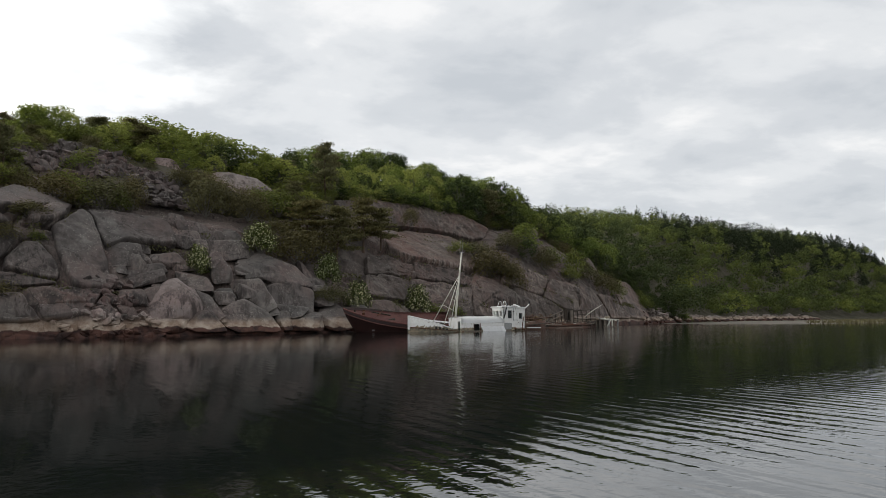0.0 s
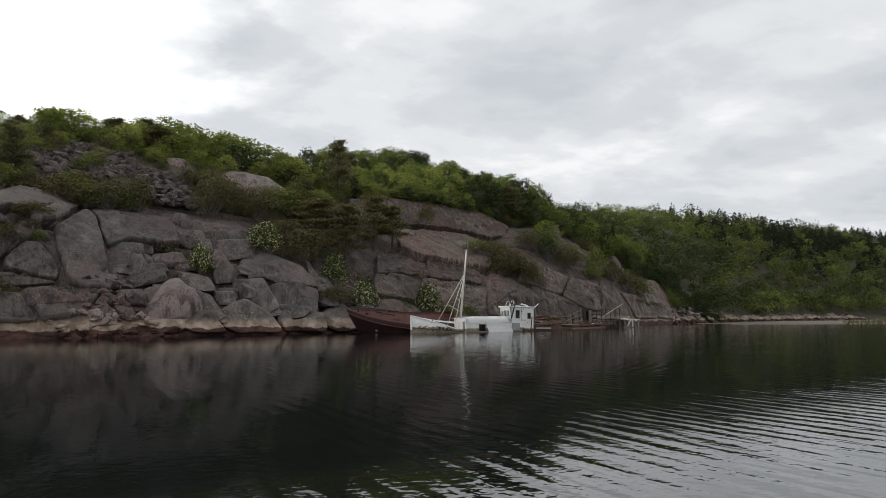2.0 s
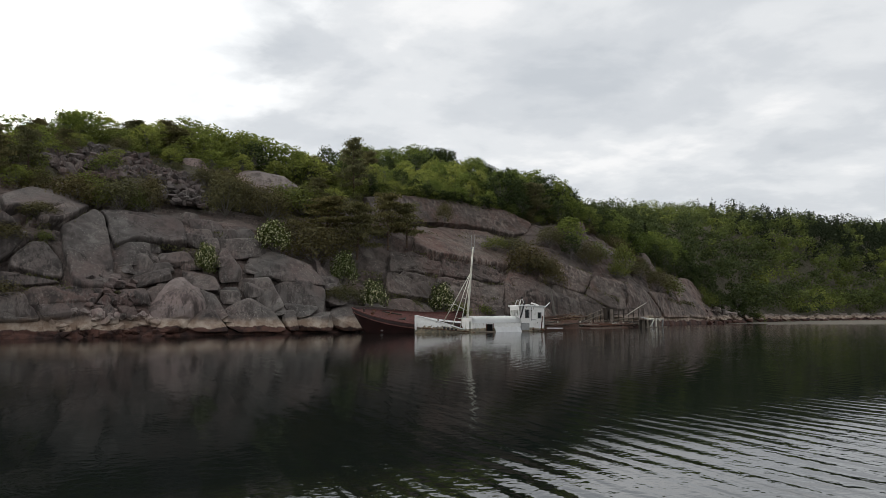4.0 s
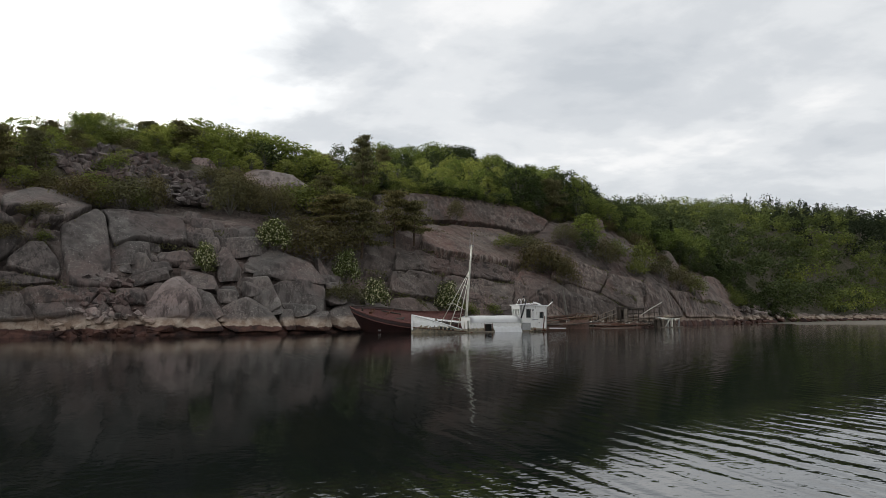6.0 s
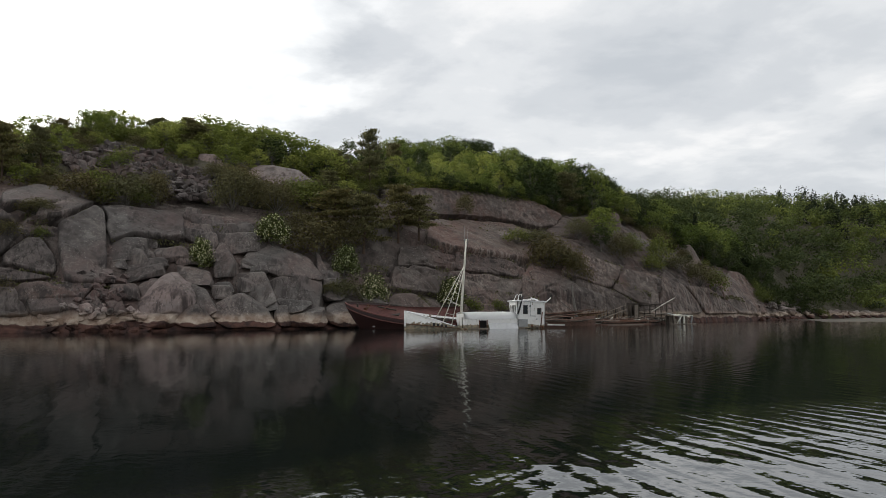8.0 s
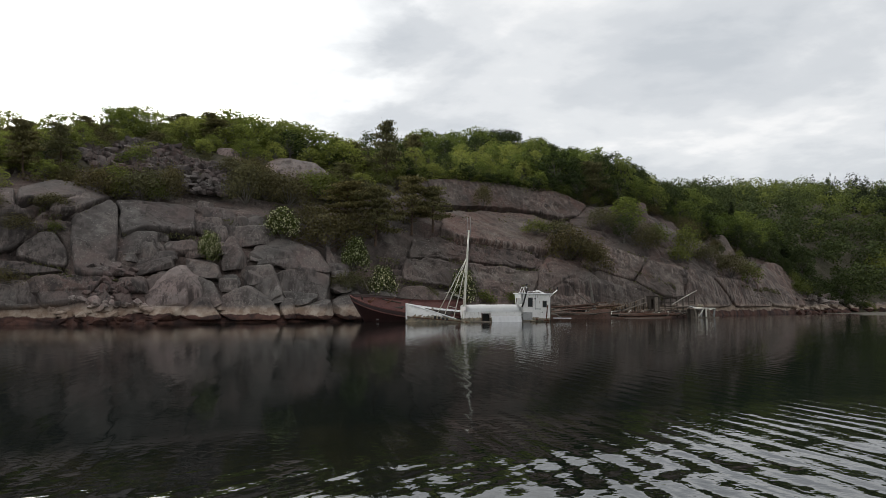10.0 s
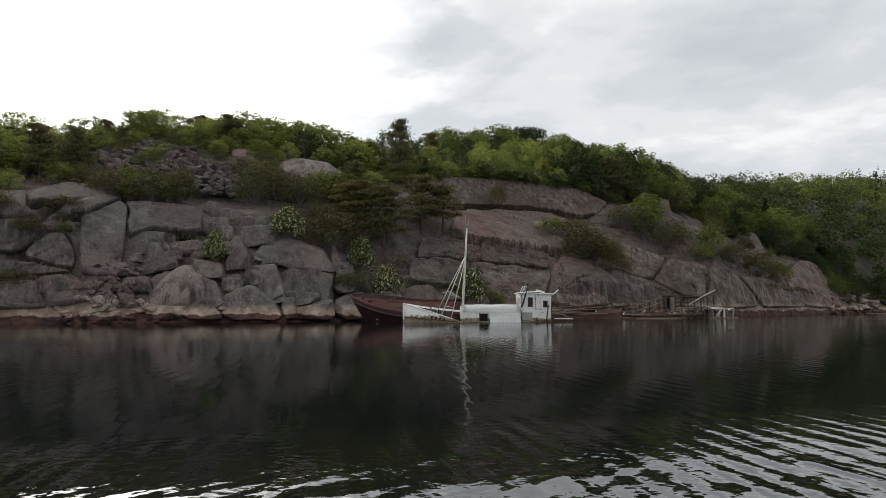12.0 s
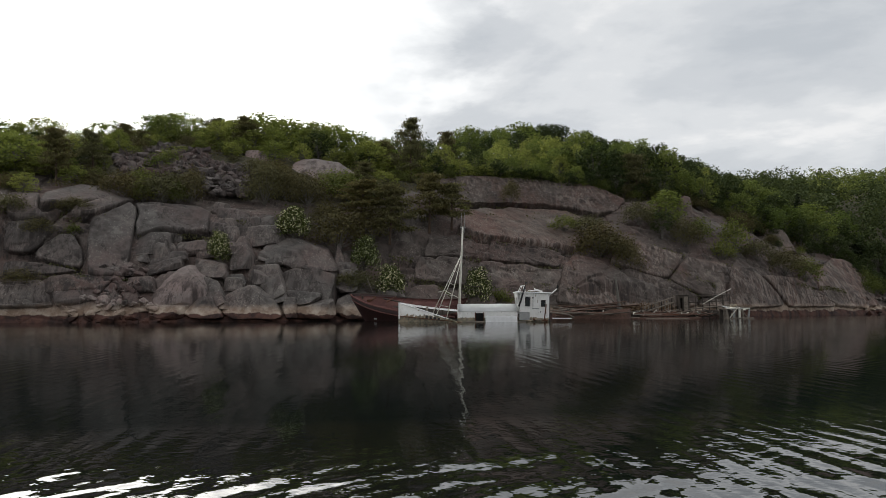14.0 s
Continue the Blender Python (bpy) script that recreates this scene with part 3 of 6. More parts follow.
ledge((60, 63.6, 65.4, 67.0, 69.5, 72.4, 74.7, 76.8, 80.5, 84), (11.4, 10.5, 9.8, 9.4, 8.6, 7.9, 7.1, 6.8, 5.2, 4.6), 1.0, 0.5, 0.6)
ledge((62.5, 65, 67.7, 70, 73), (8.0, 7.1, 6.0, 5.2, 3.8), 0.35, 0.5)
ledge((84, 89, 94, 99, 104), (4.4, 4.6, 4.0, 4.2, 3.6), 0.4, 0.6, 0.2)
ledge((86, 92, 98, 104, 112), (7.6, 7.9, 7.4, 7.8, 7.0), 0.6, 0.9, 0.3)
# the smooth faces at the other end
ledge((-8, -5, -2.8, -1.1, 0.3), (11.0, 10.9, 11.3, 12.7, 13.4), 0.9, 0.6, 0.2)
ledge((-3.0, -1.6, -0.2, 2.2, 3.6), (8.2, 9.8, 11.8, 12.5, 13.6), 0.8, 0.6, 0.2)
ledge((-0.8, 0.4, 1.6, 3.4, 5.4), (10.1, 10.3, 10.6, 11.5, 12.9), 0.8, 0.5, 0.4)
ledge((-3.4, -2.6, -1.8, -0.8, 0.3, 1.1, 1.7), (5.6, 6.5, 7.7, 8.5, 8.7, 7.6, 5.2), 0.7, 0.8, 0.5)
ledge((-8, -5, -2.6, -0.5, 1.6, 2.4), (6.6, 6.1, 5.9, 5.4, 4.9, 4.6), 0.6, 0.4, 0.25)
ledge((-7, -4, -1.3, 0.3, 2.2, 3.5, 5.0, 6.2), (4.4, 4.0, 4.2, 4.4, 4.4, 4.2, 4.3, 3.8), 0.6, 0.5, 0.35)
ledge((5.8, 8.2, 11.0, 12.9, 14), (8.8, 9.3, 9.0, 8.6, 8.2), 0.8, 0.6, 0.3)
ledge((6.5, 10, 14, 18), (11.3, 11.4, 11.0, 10.6), 0.22, 0.5)


def cliff_mesh():
    """The bare granite slope above the water: slabs with rounded shoulders, parted by joints."""
    s = np.concatenate([np.arange(-46, -12, 0.5), np.arange(-12, 9, 0.13), np.arange(9, 36, 0.25), np.arange(36, 90, 0.13), np.arange(90, 128.1, 0.22)])
    d = np.concatenate([np.linspace(-1.6, 0, 5)[:-1], np.linspace(0, 1, 34)[:-1], np.linspace(1, 2.5, 18)[:-1], np.linspace(2.5, 8, 52)[:-1], np.linspace(8, 16, 40)[:-1], np.linspace(16, 22, 52)[:-1], np.linspace(22, 25, 12)])
    ss, dd = np.meshgrid(s, d)
    x, y = plan(ss, dd)
    z = hill_z(ss, dd)
    p = np.stack([x, y, z], -1)
    gs, gd = np.gradient(p, s, axis=1), np.gradient(p, d, axis=0)
    nrm = np.cross(gs, gd)
    nrm /= np.linalg.norm(nrm, axis=-1, keepdims=True)
    flat = p.reshape(-1, 3)

    def noise_at(a, b, seed, octaves=1):
        return fractal(np.stack([ss.ravel() * a, z.ravel() * b, dd.ravel() * 0], -1), octaves, seed).reshape(ss.shape)

    along = ss + 0.35 * z
    warp = noise_at(0.25, 0.25, 3)
    e1, o1, t1 = cells(along / 6.5 + 0.3 * warp, (z + 0.4 * dd) / 3.8 + 0.3 * warp, 11)
    push = 0.35 * o1 + 0.55 * t1 - 0.22 * np.exp(-(e1 / 0.035) ** 2)
    e2, o2, t2 = cells(along / 2.1 + 0.4 * warp, (z + 0.4 * dd) / 1.3 + 0.4 * warp, 23)
    broken = np.clip(noise_at(0.07, 0.10, 8) * 2.0 - 0.2, 0, 1)
    push += broken * (0.22 * o2 + 0.3 * t2 - 0.12 * np.exp(-(e2 / 0.07) ** 2))
    push += 0.34 * noise_at(0.13, 0.16, 61, 2) + (0.10 * fractal(flat * 0.5, 3, 31) + 0.022 * fractal(flat * 2.6, 3, 41)).reshape(ss.shape)
    # ribs where water has run down for ages
    # stepped plates of different thickness
    push += 0.16 * np.round(2.2 * noise_at(0.20, 0.28, 71, 2)) * np.clip((dd - 0.5) / 2, 0, 1)
    ribbed = np.interp(ss, (68, 74, 92, 104), (0, 1, 1, 0.4))
    push -= ribbed * 0.34 * np.abs(noise_at(0.75, 0.10, 17)) ** 0.7
    push += ribbed * 0.10 * noise_at(1.9, 0.18, 18)
    wave = 0.26 * noise_at(0.55, 0.0, 91, 2)
    tight = np.clip(0.55 + 0.9 * noise_at(0.45, 0.3, 95, 2), 0, 1.2)
    for at, high, depth, shoulder, out in LEDGES:
        h = z - np.interp(ss, at, high) - wave
        reach = np.clip((ss - at[0]) / 0.9, 0, 1) * np.clip((at[-1] - ss) / 0.9, 0, 1)
        below = np.minimum(h, 0)
        above = np.maximum(h, 0)
        bite = np.where(h < 0, np.exp(-(below / (0.8 * shoulder)) ** 2), 0.55 * np.exp(-above / 1.1) + 0.45 * np.exp(-above / 0.12))
        push += reach * (-0.7 * depth * bite + np.where(h < 0, 0.4 * out * np.exp(below / 2.2), 0) - 0.5 * tight * np.exp(-(h / 0.12) ** 2))
    fade = np.clip((dd + 0.3) / 1.2, 0.15, 1)
    push -= np.interp(ss, (7, 10, 34, 40, 90, 100), (0.35, 0.85, 0.85, 0.30, 0.30, 0.2))
    push -= 1.2 * np.clip((dd - np.where((ss > 42) & (ss < 72), 22.0, 18.5)) / 2, 0, 1)
    p = p + nrm * (push * fade)[..., None]
    return smooth_mesh("cliff", p.reshape(-1, 3), grid_faces(len(d), len(s)), ROCK)


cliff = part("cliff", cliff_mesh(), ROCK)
tagged(cliff, "bare grey granite shore cliff, jointed and ice-smoothed", "cliff", kind="structure")


def ball_grid(n):
    """The points and faces of a cube's surface, n pieces to an edge, merged."""
    index, verts, faces = {}, [], []
    def at(p):
        key = tuple(int(round(c)) for c in p)
        if key not in index:
            index[key] = len(verts)
            verts.append(key)
        return index[key]
    for axis in range(3):
        for side in (0, n):
            for i in range(n):
                for j in range(n):
                    quad = []
                    for a, b in ((0, 0), (1, 0), (1, 1), (0, 1)):
                        p = [0, 0, 0]
                        p[axis], p[(axis + 1) % 3], p[(axis + 2) % 3] = side, i + a, j + b
                        quad.append(at(p))
                    faces.append(quad if side else quad[::-1])
    return np.array(verts) / n * 2.0 - 1.0, np.array(faces)


CUBE = {n: ball_grid(n) for n in (4, 6, 14, 22)}
FACE = radians(22)                                  # the rock faces look this much to the shore's side
FACE_X, FACE_Y = np.array((math.cos(FACE), math.sin(FACE), 0)), np.array((-math.sin(FACE), math.cos(FACE), 0))
rock_count = 0


def rock_shape(n, seed, power=5.0, cuts=9, least=0.90, most=1.18):
    """A weathered block in the unit cube: rounded edges and a few split faces."""
    c, faces = CUBE[n]
    p = c / (np.abs(c) ** power).sum(1, keepdims=True) ** (1 / power)
    rng = np.random.RandomState(seed)
    for _ in range(cuts):
        a = rng.normal(size=3) * (1, 1, 0.8)
        a /= np.linalg.norm(a)
        over = np.maximum(0, p @ a - rng.uniform(least, most))
        p = p - over[:, None] * a * 0.92
    return p, faces


def rock(x, y, z, wide, top, skew, back, high, foot_rise, top_rise, edge, mat=None, name="stone"):
    """A block of the cliff: its foot, widths at foot and top, lean sideways and inland, height, the slopes of its foot
    and top, and how sharp its edges are (4 a boulder, 9 a slab)."""
    global rock_count
    rock_count += 1
    big = max(wide, high)
    p, faces = rock_shape(22 if big > 3.2 else 14, 100 + rock_count, edge * 1.6 if edge > 3.3 else edge, 12 if 3.3 < edge < 7.5 else 5, 0.86, 1.25)
    twist, nod = hashed(rock_count, 3) - 0.5, hashed(rock_count, 4) - 0.2
    up = (p[:, 2] + 1) / 2
    deep = 0.7 * min(wide, high) + 0.6
    lx = p[:, 0] * 0.555 * (wide * (1 - up) + top * up) + skew * up
    ly = p[:, 1] * 0.5 * deep + back * up + 0.43 * deep - (0.42 if edge < 5.5 else 0.3 if edge < 8.5 else 0.12) + 0.13 * min(wide, 3) * twist * p[:, 0] + 0.12 * min(high, 3) * nod * p[:, 2]
    root = (min(2.4, 0.6 * high) if edge > 7.5 else 0.5 * high + 0.2 if z > 7.5 else 0.1 * high + 0.1) if z > 1 else 0.12
    lz = -root + (high + root + 0.04) * up + p[:, 0] * 0.5 * (foot_rise * (1 - up) + top_rise * up)
    q = lx[:, None] * FACE_X + ly[:, None] * FACE_Y
    q[:, 2] = lz
    here = q + np.array((x, y, z))
    away = p[:, :1] * FACE_X + p[:, 1:2] * FACE_Y + p[:, 2:] * np.array((0, 0, 1))
    away /= np.linalg.norm(away, axis=1, keepdims=True)
    q += away * (min(0.12, 0.035 * big) * fractal(here * 0.6, 2, 51) + 0.030 * fractal(here * 2.2, 3, 61))[:, None]
    mat = mat or (ROCK_GREY if x < -5 else ROCK)
    me = smooth_mesh(name, q, faces, mat)
    me.set_sharp_from_angle(angle=radians(24))
    ob = part(name, me, mat, None)
    ob.location = (x, y, z)
    if name == "stone":
        ob.parent = cliff
    return ob


def inland(s, z):
    """How far inland the hill reaches the height z, at s along the shore."""
    lo, up = np.zeros(len(s)), np.full(len(s), 30.0)
    for _ in range(20):
        mid = (lo + up) / 2
        under = hill_z(s, mid) < z
        lo, up = np.where(under, mid, lo), np.where(under, up, mid)
    return lo


def slab(*corners, mat=None, proud=0.28, rough=1.0):
    """A plate of the cliff between joints: its outline by places along the shore and heights, its face nearly plane, its edges rounded."""
    global rock_count
    rock_count += 1
    rng = np.random.RandomState(300 + rock_count)
    proud *= rng.uniform(0.6, 1.5)
    line = np.array(corners, float)
    for cut in (0.10, 0.20):                        # corners worn off
        nxt = np.roll(line, -1, axis=0)
        line = np.stack([line + (nxt - line) * cut, nxt + (line - nxt) * cut], 1).reshape(-1, 2)
    nxt = np.roll(line, -1, axis=0)
    edge = []
    for a, b in zip(line, nxt):
        n = max(1, int(np.hypot(*(b - a)) / 0.22))
        edge += [a + (b - a) * k / n for k in range(n)]
    edge = np.array(edge)
    centre = np.array(corners, float).mean(0)
    away = edge - centre
    far_off = np.hypot(*away.T)
    wob = fractal(np.concatenate([edge * 0.8, np.full((len(edge), 1), rock_count * 3.1)], 1), 3, 19)
    edge = centre + away * (1 + 0.07 / far_off + 0.13 * rough * wob / far_off)[:, None]
    away, far_off = edge - centre, np.hypot(*(edge - centre).T)
    rings = []
    for e in (-1.0, 0.0, 0.02, 0.06, 0.12, 0.22):
        rings.append((1 - np.maximum(e, 0) / np.maximum(far_off, 0.5), e))
    inner = rings[-1][0]
    rings += [(inner * f, 9.0) for f in np.linspace(0.96, 0.04, 22)]
    # the plane that best suits the hill behind the outline
    d_edge = inland(edge[:, 0], edge[:, 1])
    fit = np.linalg.lstsq(np.c_[edge - centre, np.ones(len(edge))], d_edge, rcond=None)[0]
    lean = fit[:2] + rng.normal(size=2) * (0.025, 0.05)
    pts, depth = [], []
    for r, e in rings:
        q = centre + away * np.asarray(r).reshape(-1, 1)
        plane = (q - centre) @ lean + fit[2]
        d = 0.7 * plane + 0.3 * inland(q[:, 0], q[:, 1])
        x, y = plan(q[:, 0], d)
        pts.append(np.stack([x, y, q[:, 1]], -1))
        out = proud * math.sqrt(1 - (1 - min(1, e / 0.22)) ** 2) if e >= 0 else -1.1
        joint, own, tilt = cells((q[:, 0] + 0.4 * q[:, 1]) / 2.6 + rock_count, q[:, 1] / 1.5 + 0.3 * wob, 13)
        depth.append(out + rough * (0.10 * own + 0.16 * tilt - 0.10 * np.exp(-(joint / 0.05) ** 2)) * (e > 1) * np.clip(2.4 * np.asarray(r) - 0.35, 0, 1))
    pts, depth = np.concatenate(pts), np.concatenate(depth)
    s0 = np.array([centre[0] - 1, centre[0] + 1, centre[0], centre[0]])
    z0 = np.array([centre[1], centre[1], centre[1] - 1, centre[1] + 1])
    d0 = (np.stack([s0, z0], -1) - centre) @ lean + fit[2]
    x, y = plan(s0, d0)
    c = np.stack([x, y, z0], -1)
    normal = np.cross(c[1] - c[0], c[3] - c[2])
    normal /= np.linalg.norm(normal)
    grown = depth + np.where(depth > -0.5, 0.16 * fractal(pts * 0.35, 2, 77) + 0.05 * rough * fractal(pts * 0.9, 3, 51) + 0.018 * fractal(pts * 3.0, 3, 61), 0)
    pts = pts + normal * grown[:, None]
    m, k = len(edge), len(rings)
    a = np.arange(m * k).reshape(k, m)
    a = np.concatenate([a, a[:, :1]], 1)
    faces = np.stack([a[:-1, :-1], a[:-1, 1:], a[1:, 1:], a[1:, :-1]], -1).reshape(-1, 4)
    last = a[-1, :-1]
    middle = pts[last].mean(0)
    verts = np.concatenate([pts, [middle]])
    cap = np.stack([last, np.roll(last, -1), np.full(m, len(pts)), np.full(m, len(pts))], -1)
    here = pts[a[0, 0]].copy()
    me = bpy.data.meshes.new("slab")
    me.from_pydata((verts - here).tolist(), [], faces.tolist() + [c[:3] for c in cap.tolist()])
    me.polygons.foreach_set("use_smooth", np.ones(len(me.polygons), bool))
    me.update()
    me.materials.append(mat or ROCK)
    ob = part("slab", me, mat or ROCK, cliff)
    ob.location = here
    return ob


def boulder(*numbers):
    ob = rock(*numbers, mat=ROCK_PALE, name="boulder")
    return tagged(ob, "large pale rounded granite boulder on the shore", "boulder")

slab((53.0, 5.6), (55.4, 7.5), (56.8, 7.9), (59.1, 6.9), (60.9, 5.9), (59.0, 3.7), (58.8, 1.3), (54.5, 1.1), (50.2, 1.8), mat=ROCK_SHADED)
slab((61.3, 5.9), (64.7, 4.9), (66.6, 4.5), (67.7, 3.6), (69.5, 2.4), (69.0, 1.3), (63.9, 1.0), (59.4, 1.2), (59.4, 3.7), mat=ROCK_SHADED)
slab((61.9, 8.7), (65.1, 9.8), (66.6, 9.4), (68.6, 8.5), (70.9, 7.8), (66.7, 4.9), (64.9, 5.1), (61.5, 6.1), (60.3, 6.9), mat=ROCK_SHADED)
slab((71.2, 7.7), (74.4, 7.1), (76.3, 6.7), (74.4, 4.7), (73.4, 2.4), (70.1, 2.5), (68.0, 3.8), (66.9, 4.7), mat=ROCK_SHADED)
slab((76.7, 6.7), (81.0, 5.6), (83.0, 4.2), (85.0, 1.3), (75.5, 1.2), (69.5, 1.3), (69.9, 2.2), (73.8, 2.4), mat=ROCK_SHADED)
slab((81.7, 5.4), (90.8, 5.1), (96.4, 2.8), (99.2, 1.2), (86.0, 1.2), (83.6, 4.0), mat=ROCK_SHADED)
slab((108.0, 9.0), (112.5, 8.8), (114.0, 5.7), (112.5, 1.2), (100.4, 1.2), (97.4, 2.8), (98.5, 6.0), mat=ROCK_SHADED)
slab((46.5, 19.6), (52.2, 20.2), (60.3, 20.4), (64.2, 20.2), (68.5, 19.6), (71.0, 18.9), (73.0, 17.2), (69.7, 14.9), (66.4, 14.3), (63.4, 15.4), (58.9, 15.9), (53.6, 15.7), (46.1, 15.2), mat=ROCK_SHADED, proud=0.6, rough=1.8)
slab((46.0, 14.1), (52.7, 15.0), (58.6, 15.1), (62.5, 14.8), (63.7, 13.3), (60.9, 11.0), (57.3, 8.6), (54.9, 8.6), (51.9, 9.2), (48.9, 9.4), (45.5, 9.5), (43.2, 9.9), (41.5, 10.7), mat=ROCK_SHADED, proud=0.4, rough=1.8)
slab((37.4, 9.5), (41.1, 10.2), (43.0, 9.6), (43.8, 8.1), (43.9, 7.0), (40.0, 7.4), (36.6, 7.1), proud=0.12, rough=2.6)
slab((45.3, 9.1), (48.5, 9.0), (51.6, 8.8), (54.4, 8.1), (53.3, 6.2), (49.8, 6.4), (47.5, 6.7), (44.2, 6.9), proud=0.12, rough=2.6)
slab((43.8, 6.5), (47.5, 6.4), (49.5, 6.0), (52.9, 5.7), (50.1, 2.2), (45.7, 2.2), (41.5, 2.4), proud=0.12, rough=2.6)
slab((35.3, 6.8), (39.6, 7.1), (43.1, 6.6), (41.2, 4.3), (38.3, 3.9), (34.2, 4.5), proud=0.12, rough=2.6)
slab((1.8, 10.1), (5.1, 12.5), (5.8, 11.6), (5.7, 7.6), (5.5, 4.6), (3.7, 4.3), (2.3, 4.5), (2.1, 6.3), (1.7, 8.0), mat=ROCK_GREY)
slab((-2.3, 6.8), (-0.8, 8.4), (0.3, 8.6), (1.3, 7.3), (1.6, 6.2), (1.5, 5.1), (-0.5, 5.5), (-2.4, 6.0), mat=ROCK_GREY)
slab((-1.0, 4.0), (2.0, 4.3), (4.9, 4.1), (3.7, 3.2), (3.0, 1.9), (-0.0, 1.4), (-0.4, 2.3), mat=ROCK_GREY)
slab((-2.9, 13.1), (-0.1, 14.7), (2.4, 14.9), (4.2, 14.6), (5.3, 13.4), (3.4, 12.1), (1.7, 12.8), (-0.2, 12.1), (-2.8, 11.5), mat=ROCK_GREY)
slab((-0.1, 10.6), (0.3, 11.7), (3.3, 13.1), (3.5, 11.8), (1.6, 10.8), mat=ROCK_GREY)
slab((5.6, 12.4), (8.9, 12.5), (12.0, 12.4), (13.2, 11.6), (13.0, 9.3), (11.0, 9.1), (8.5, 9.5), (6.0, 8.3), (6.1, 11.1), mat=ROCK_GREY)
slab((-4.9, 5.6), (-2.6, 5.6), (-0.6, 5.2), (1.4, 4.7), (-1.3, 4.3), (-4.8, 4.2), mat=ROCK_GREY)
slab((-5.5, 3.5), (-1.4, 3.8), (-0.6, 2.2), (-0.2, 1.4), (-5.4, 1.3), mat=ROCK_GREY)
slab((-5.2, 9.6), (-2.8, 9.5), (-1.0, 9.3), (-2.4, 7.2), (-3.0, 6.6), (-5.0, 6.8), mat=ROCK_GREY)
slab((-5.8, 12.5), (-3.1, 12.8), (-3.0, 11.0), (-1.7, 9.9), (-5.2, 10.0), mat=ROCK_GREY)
boulder(-21.9, 60.0, 1.5, 6.40, 2.30, 0.10, 3.3, 3.95, 0.6, 0.5, 3)
rock(-19.3, 60.9, 0.4, 3.86, 1.90, -0.46, 1.21, 1.85, -0.01, 0.53, 6)
rock(-21.9, 59.5, 0.4, 2.49, 2.68, 0.29, 0.88, 1.33, -0.01, 0.36, 6)
rock(-15.4, 63.3, 0.3, 5.33, 2.96, -1.29, 2.19, 3.04, 0.08, 0.54, 5)
rock(-18.3, 62.2, 1.6, 1.32, 1.83, -1.89, 2.24, 2.47, 0.26, -0.34, 6)
rock(-12.6, 65.2, 0.4, 1.39, 1.10, -0.30, 1.36, 1.84, -0.01, -0.00, 6)
rock(-10.6, 66.6, 0.3, 3.67, 2.96, -0.28, 1.07, 1.49, -0.01, 0.92, 6)
rock(-12.1, 66.9, 1.8, 2.62, 3.01, -0.15, 0.87, 1.01, 0.54, -0.34, 7)
rock(-7.5, 69.0, 0.3, 4.17, 2.07, -0.85, 2.79, 2.66, 0.09, 0.45, 4.5)
rock(-12.4, 68.0, 2.9, 5.03, 5.58, -0.80, 2.26, 2.68, -0.35, -0.25, 8)
rock(-14.7, 65.9, 2.5, 1.95, 3.31, -2.22, 2.37, 3.09, 1.09, 0.33, 6)
rock(-14.7, 69.2, 5.6, 8.34, 4.78, -0.40, 3.43, 3.20, -0.96, -1.06, 4)
rock(-16.0, 68.6, 5.9, 5.39, 3.09, -0.75, 1.82, 1.87, -0.95, 0.47, 4.5)
rock(-18.9, 66.3, 5.5, 2.72, 0.84, -1.38, 3.25, 3.39, 0.45, -0.06, 4.5)
rock(-20.9, 63.8, 4.3, 3.33, 2.88, -0.64, 1.78, 1.81, -0.23, -0.93, 6)
rock(-24.4, 65.0, 6.9, 3.68, 2.34, -0.40, 1.23, 1.29, 0.34, 0.35, 5)
rock(-19.5, 69.7, 8.7, 5.03, 4.06, -0.76, 1.49, 1.47, 0.83, 0.23, 5)
rock(-23.9, 68.6, 10.0, 3.53, 2.84, -0.48, 0.97, 1.06, -0.38, -0.26, 5)
rock(-23.0, 70.1, 10.8, 3.60, 3.17, -1.15, 1.52, 1.55, -0.88, -0.52, 5)
rock(-21.9, 68.2, 8.7, 1.30, 1.46, -0.61, 1.23, 1.30, 0.36, -0.00, 5)
rock(-25.2, 62.2, 5.0, 3.07, 3.14, -0.56, 1.20, 1.27, 0.99, 0.67, 6)
rock(-26.9, 62.6, 6.5, 2.81, 1.62, -0.72, 1.60, 1.77, 0.44, 0.23, 4.5)
rock(-26.6, 57.5, 1.3, 2.58, 0.84, -0.55, 1.03, 1.82, 0.25, 0.21, 5)
rock(-25.0, 58.4, 1.7, 1.56, 0.95, -0.63, 0.78, 1.22, -0.01, 0.10, 5)
rock(-26.9, 58.6, 3.3, 1.33, 0.69, -0.28, 0.40, 0.58, -0.16, -0.00, 5)
rock(-25.7, 59.3, 3.3, 1.29, 0.97, -0.49, 0.62, 0.80, -0.27, -0.00, 5)
rock(-9.7, 70.9, 3.0, 2.18, 1.87, -0.25, 1.23, 1.32, 0.22, 0.23, 5)
rock(-10.3, 72.2, 4.5, 1.88, 1.07, -0.32, 0.92, 0.77, 0.11, 0.12, 4)
rock(-11.3, 72.3, 5.2, 1.54, 0.50, -0.85, 3.24, 3.01, -0.01, 0.12, 5)
rock(-10.4, 73.2, 5.1, 1.67, 0.75, -1.34, 2.39, 2.19, 0.11, -0.25, 5)
rock(-3.1, 76.2, 2.0, 5.24, 2.27, -0.19, 1.97, 1.71, -0.02, 0.18, 3.5)
rock(-5.2, 73.8, 1.8, 1.75, 0.83, -0.10, 1.47, 1.26, -0.01, 0.12, 4)
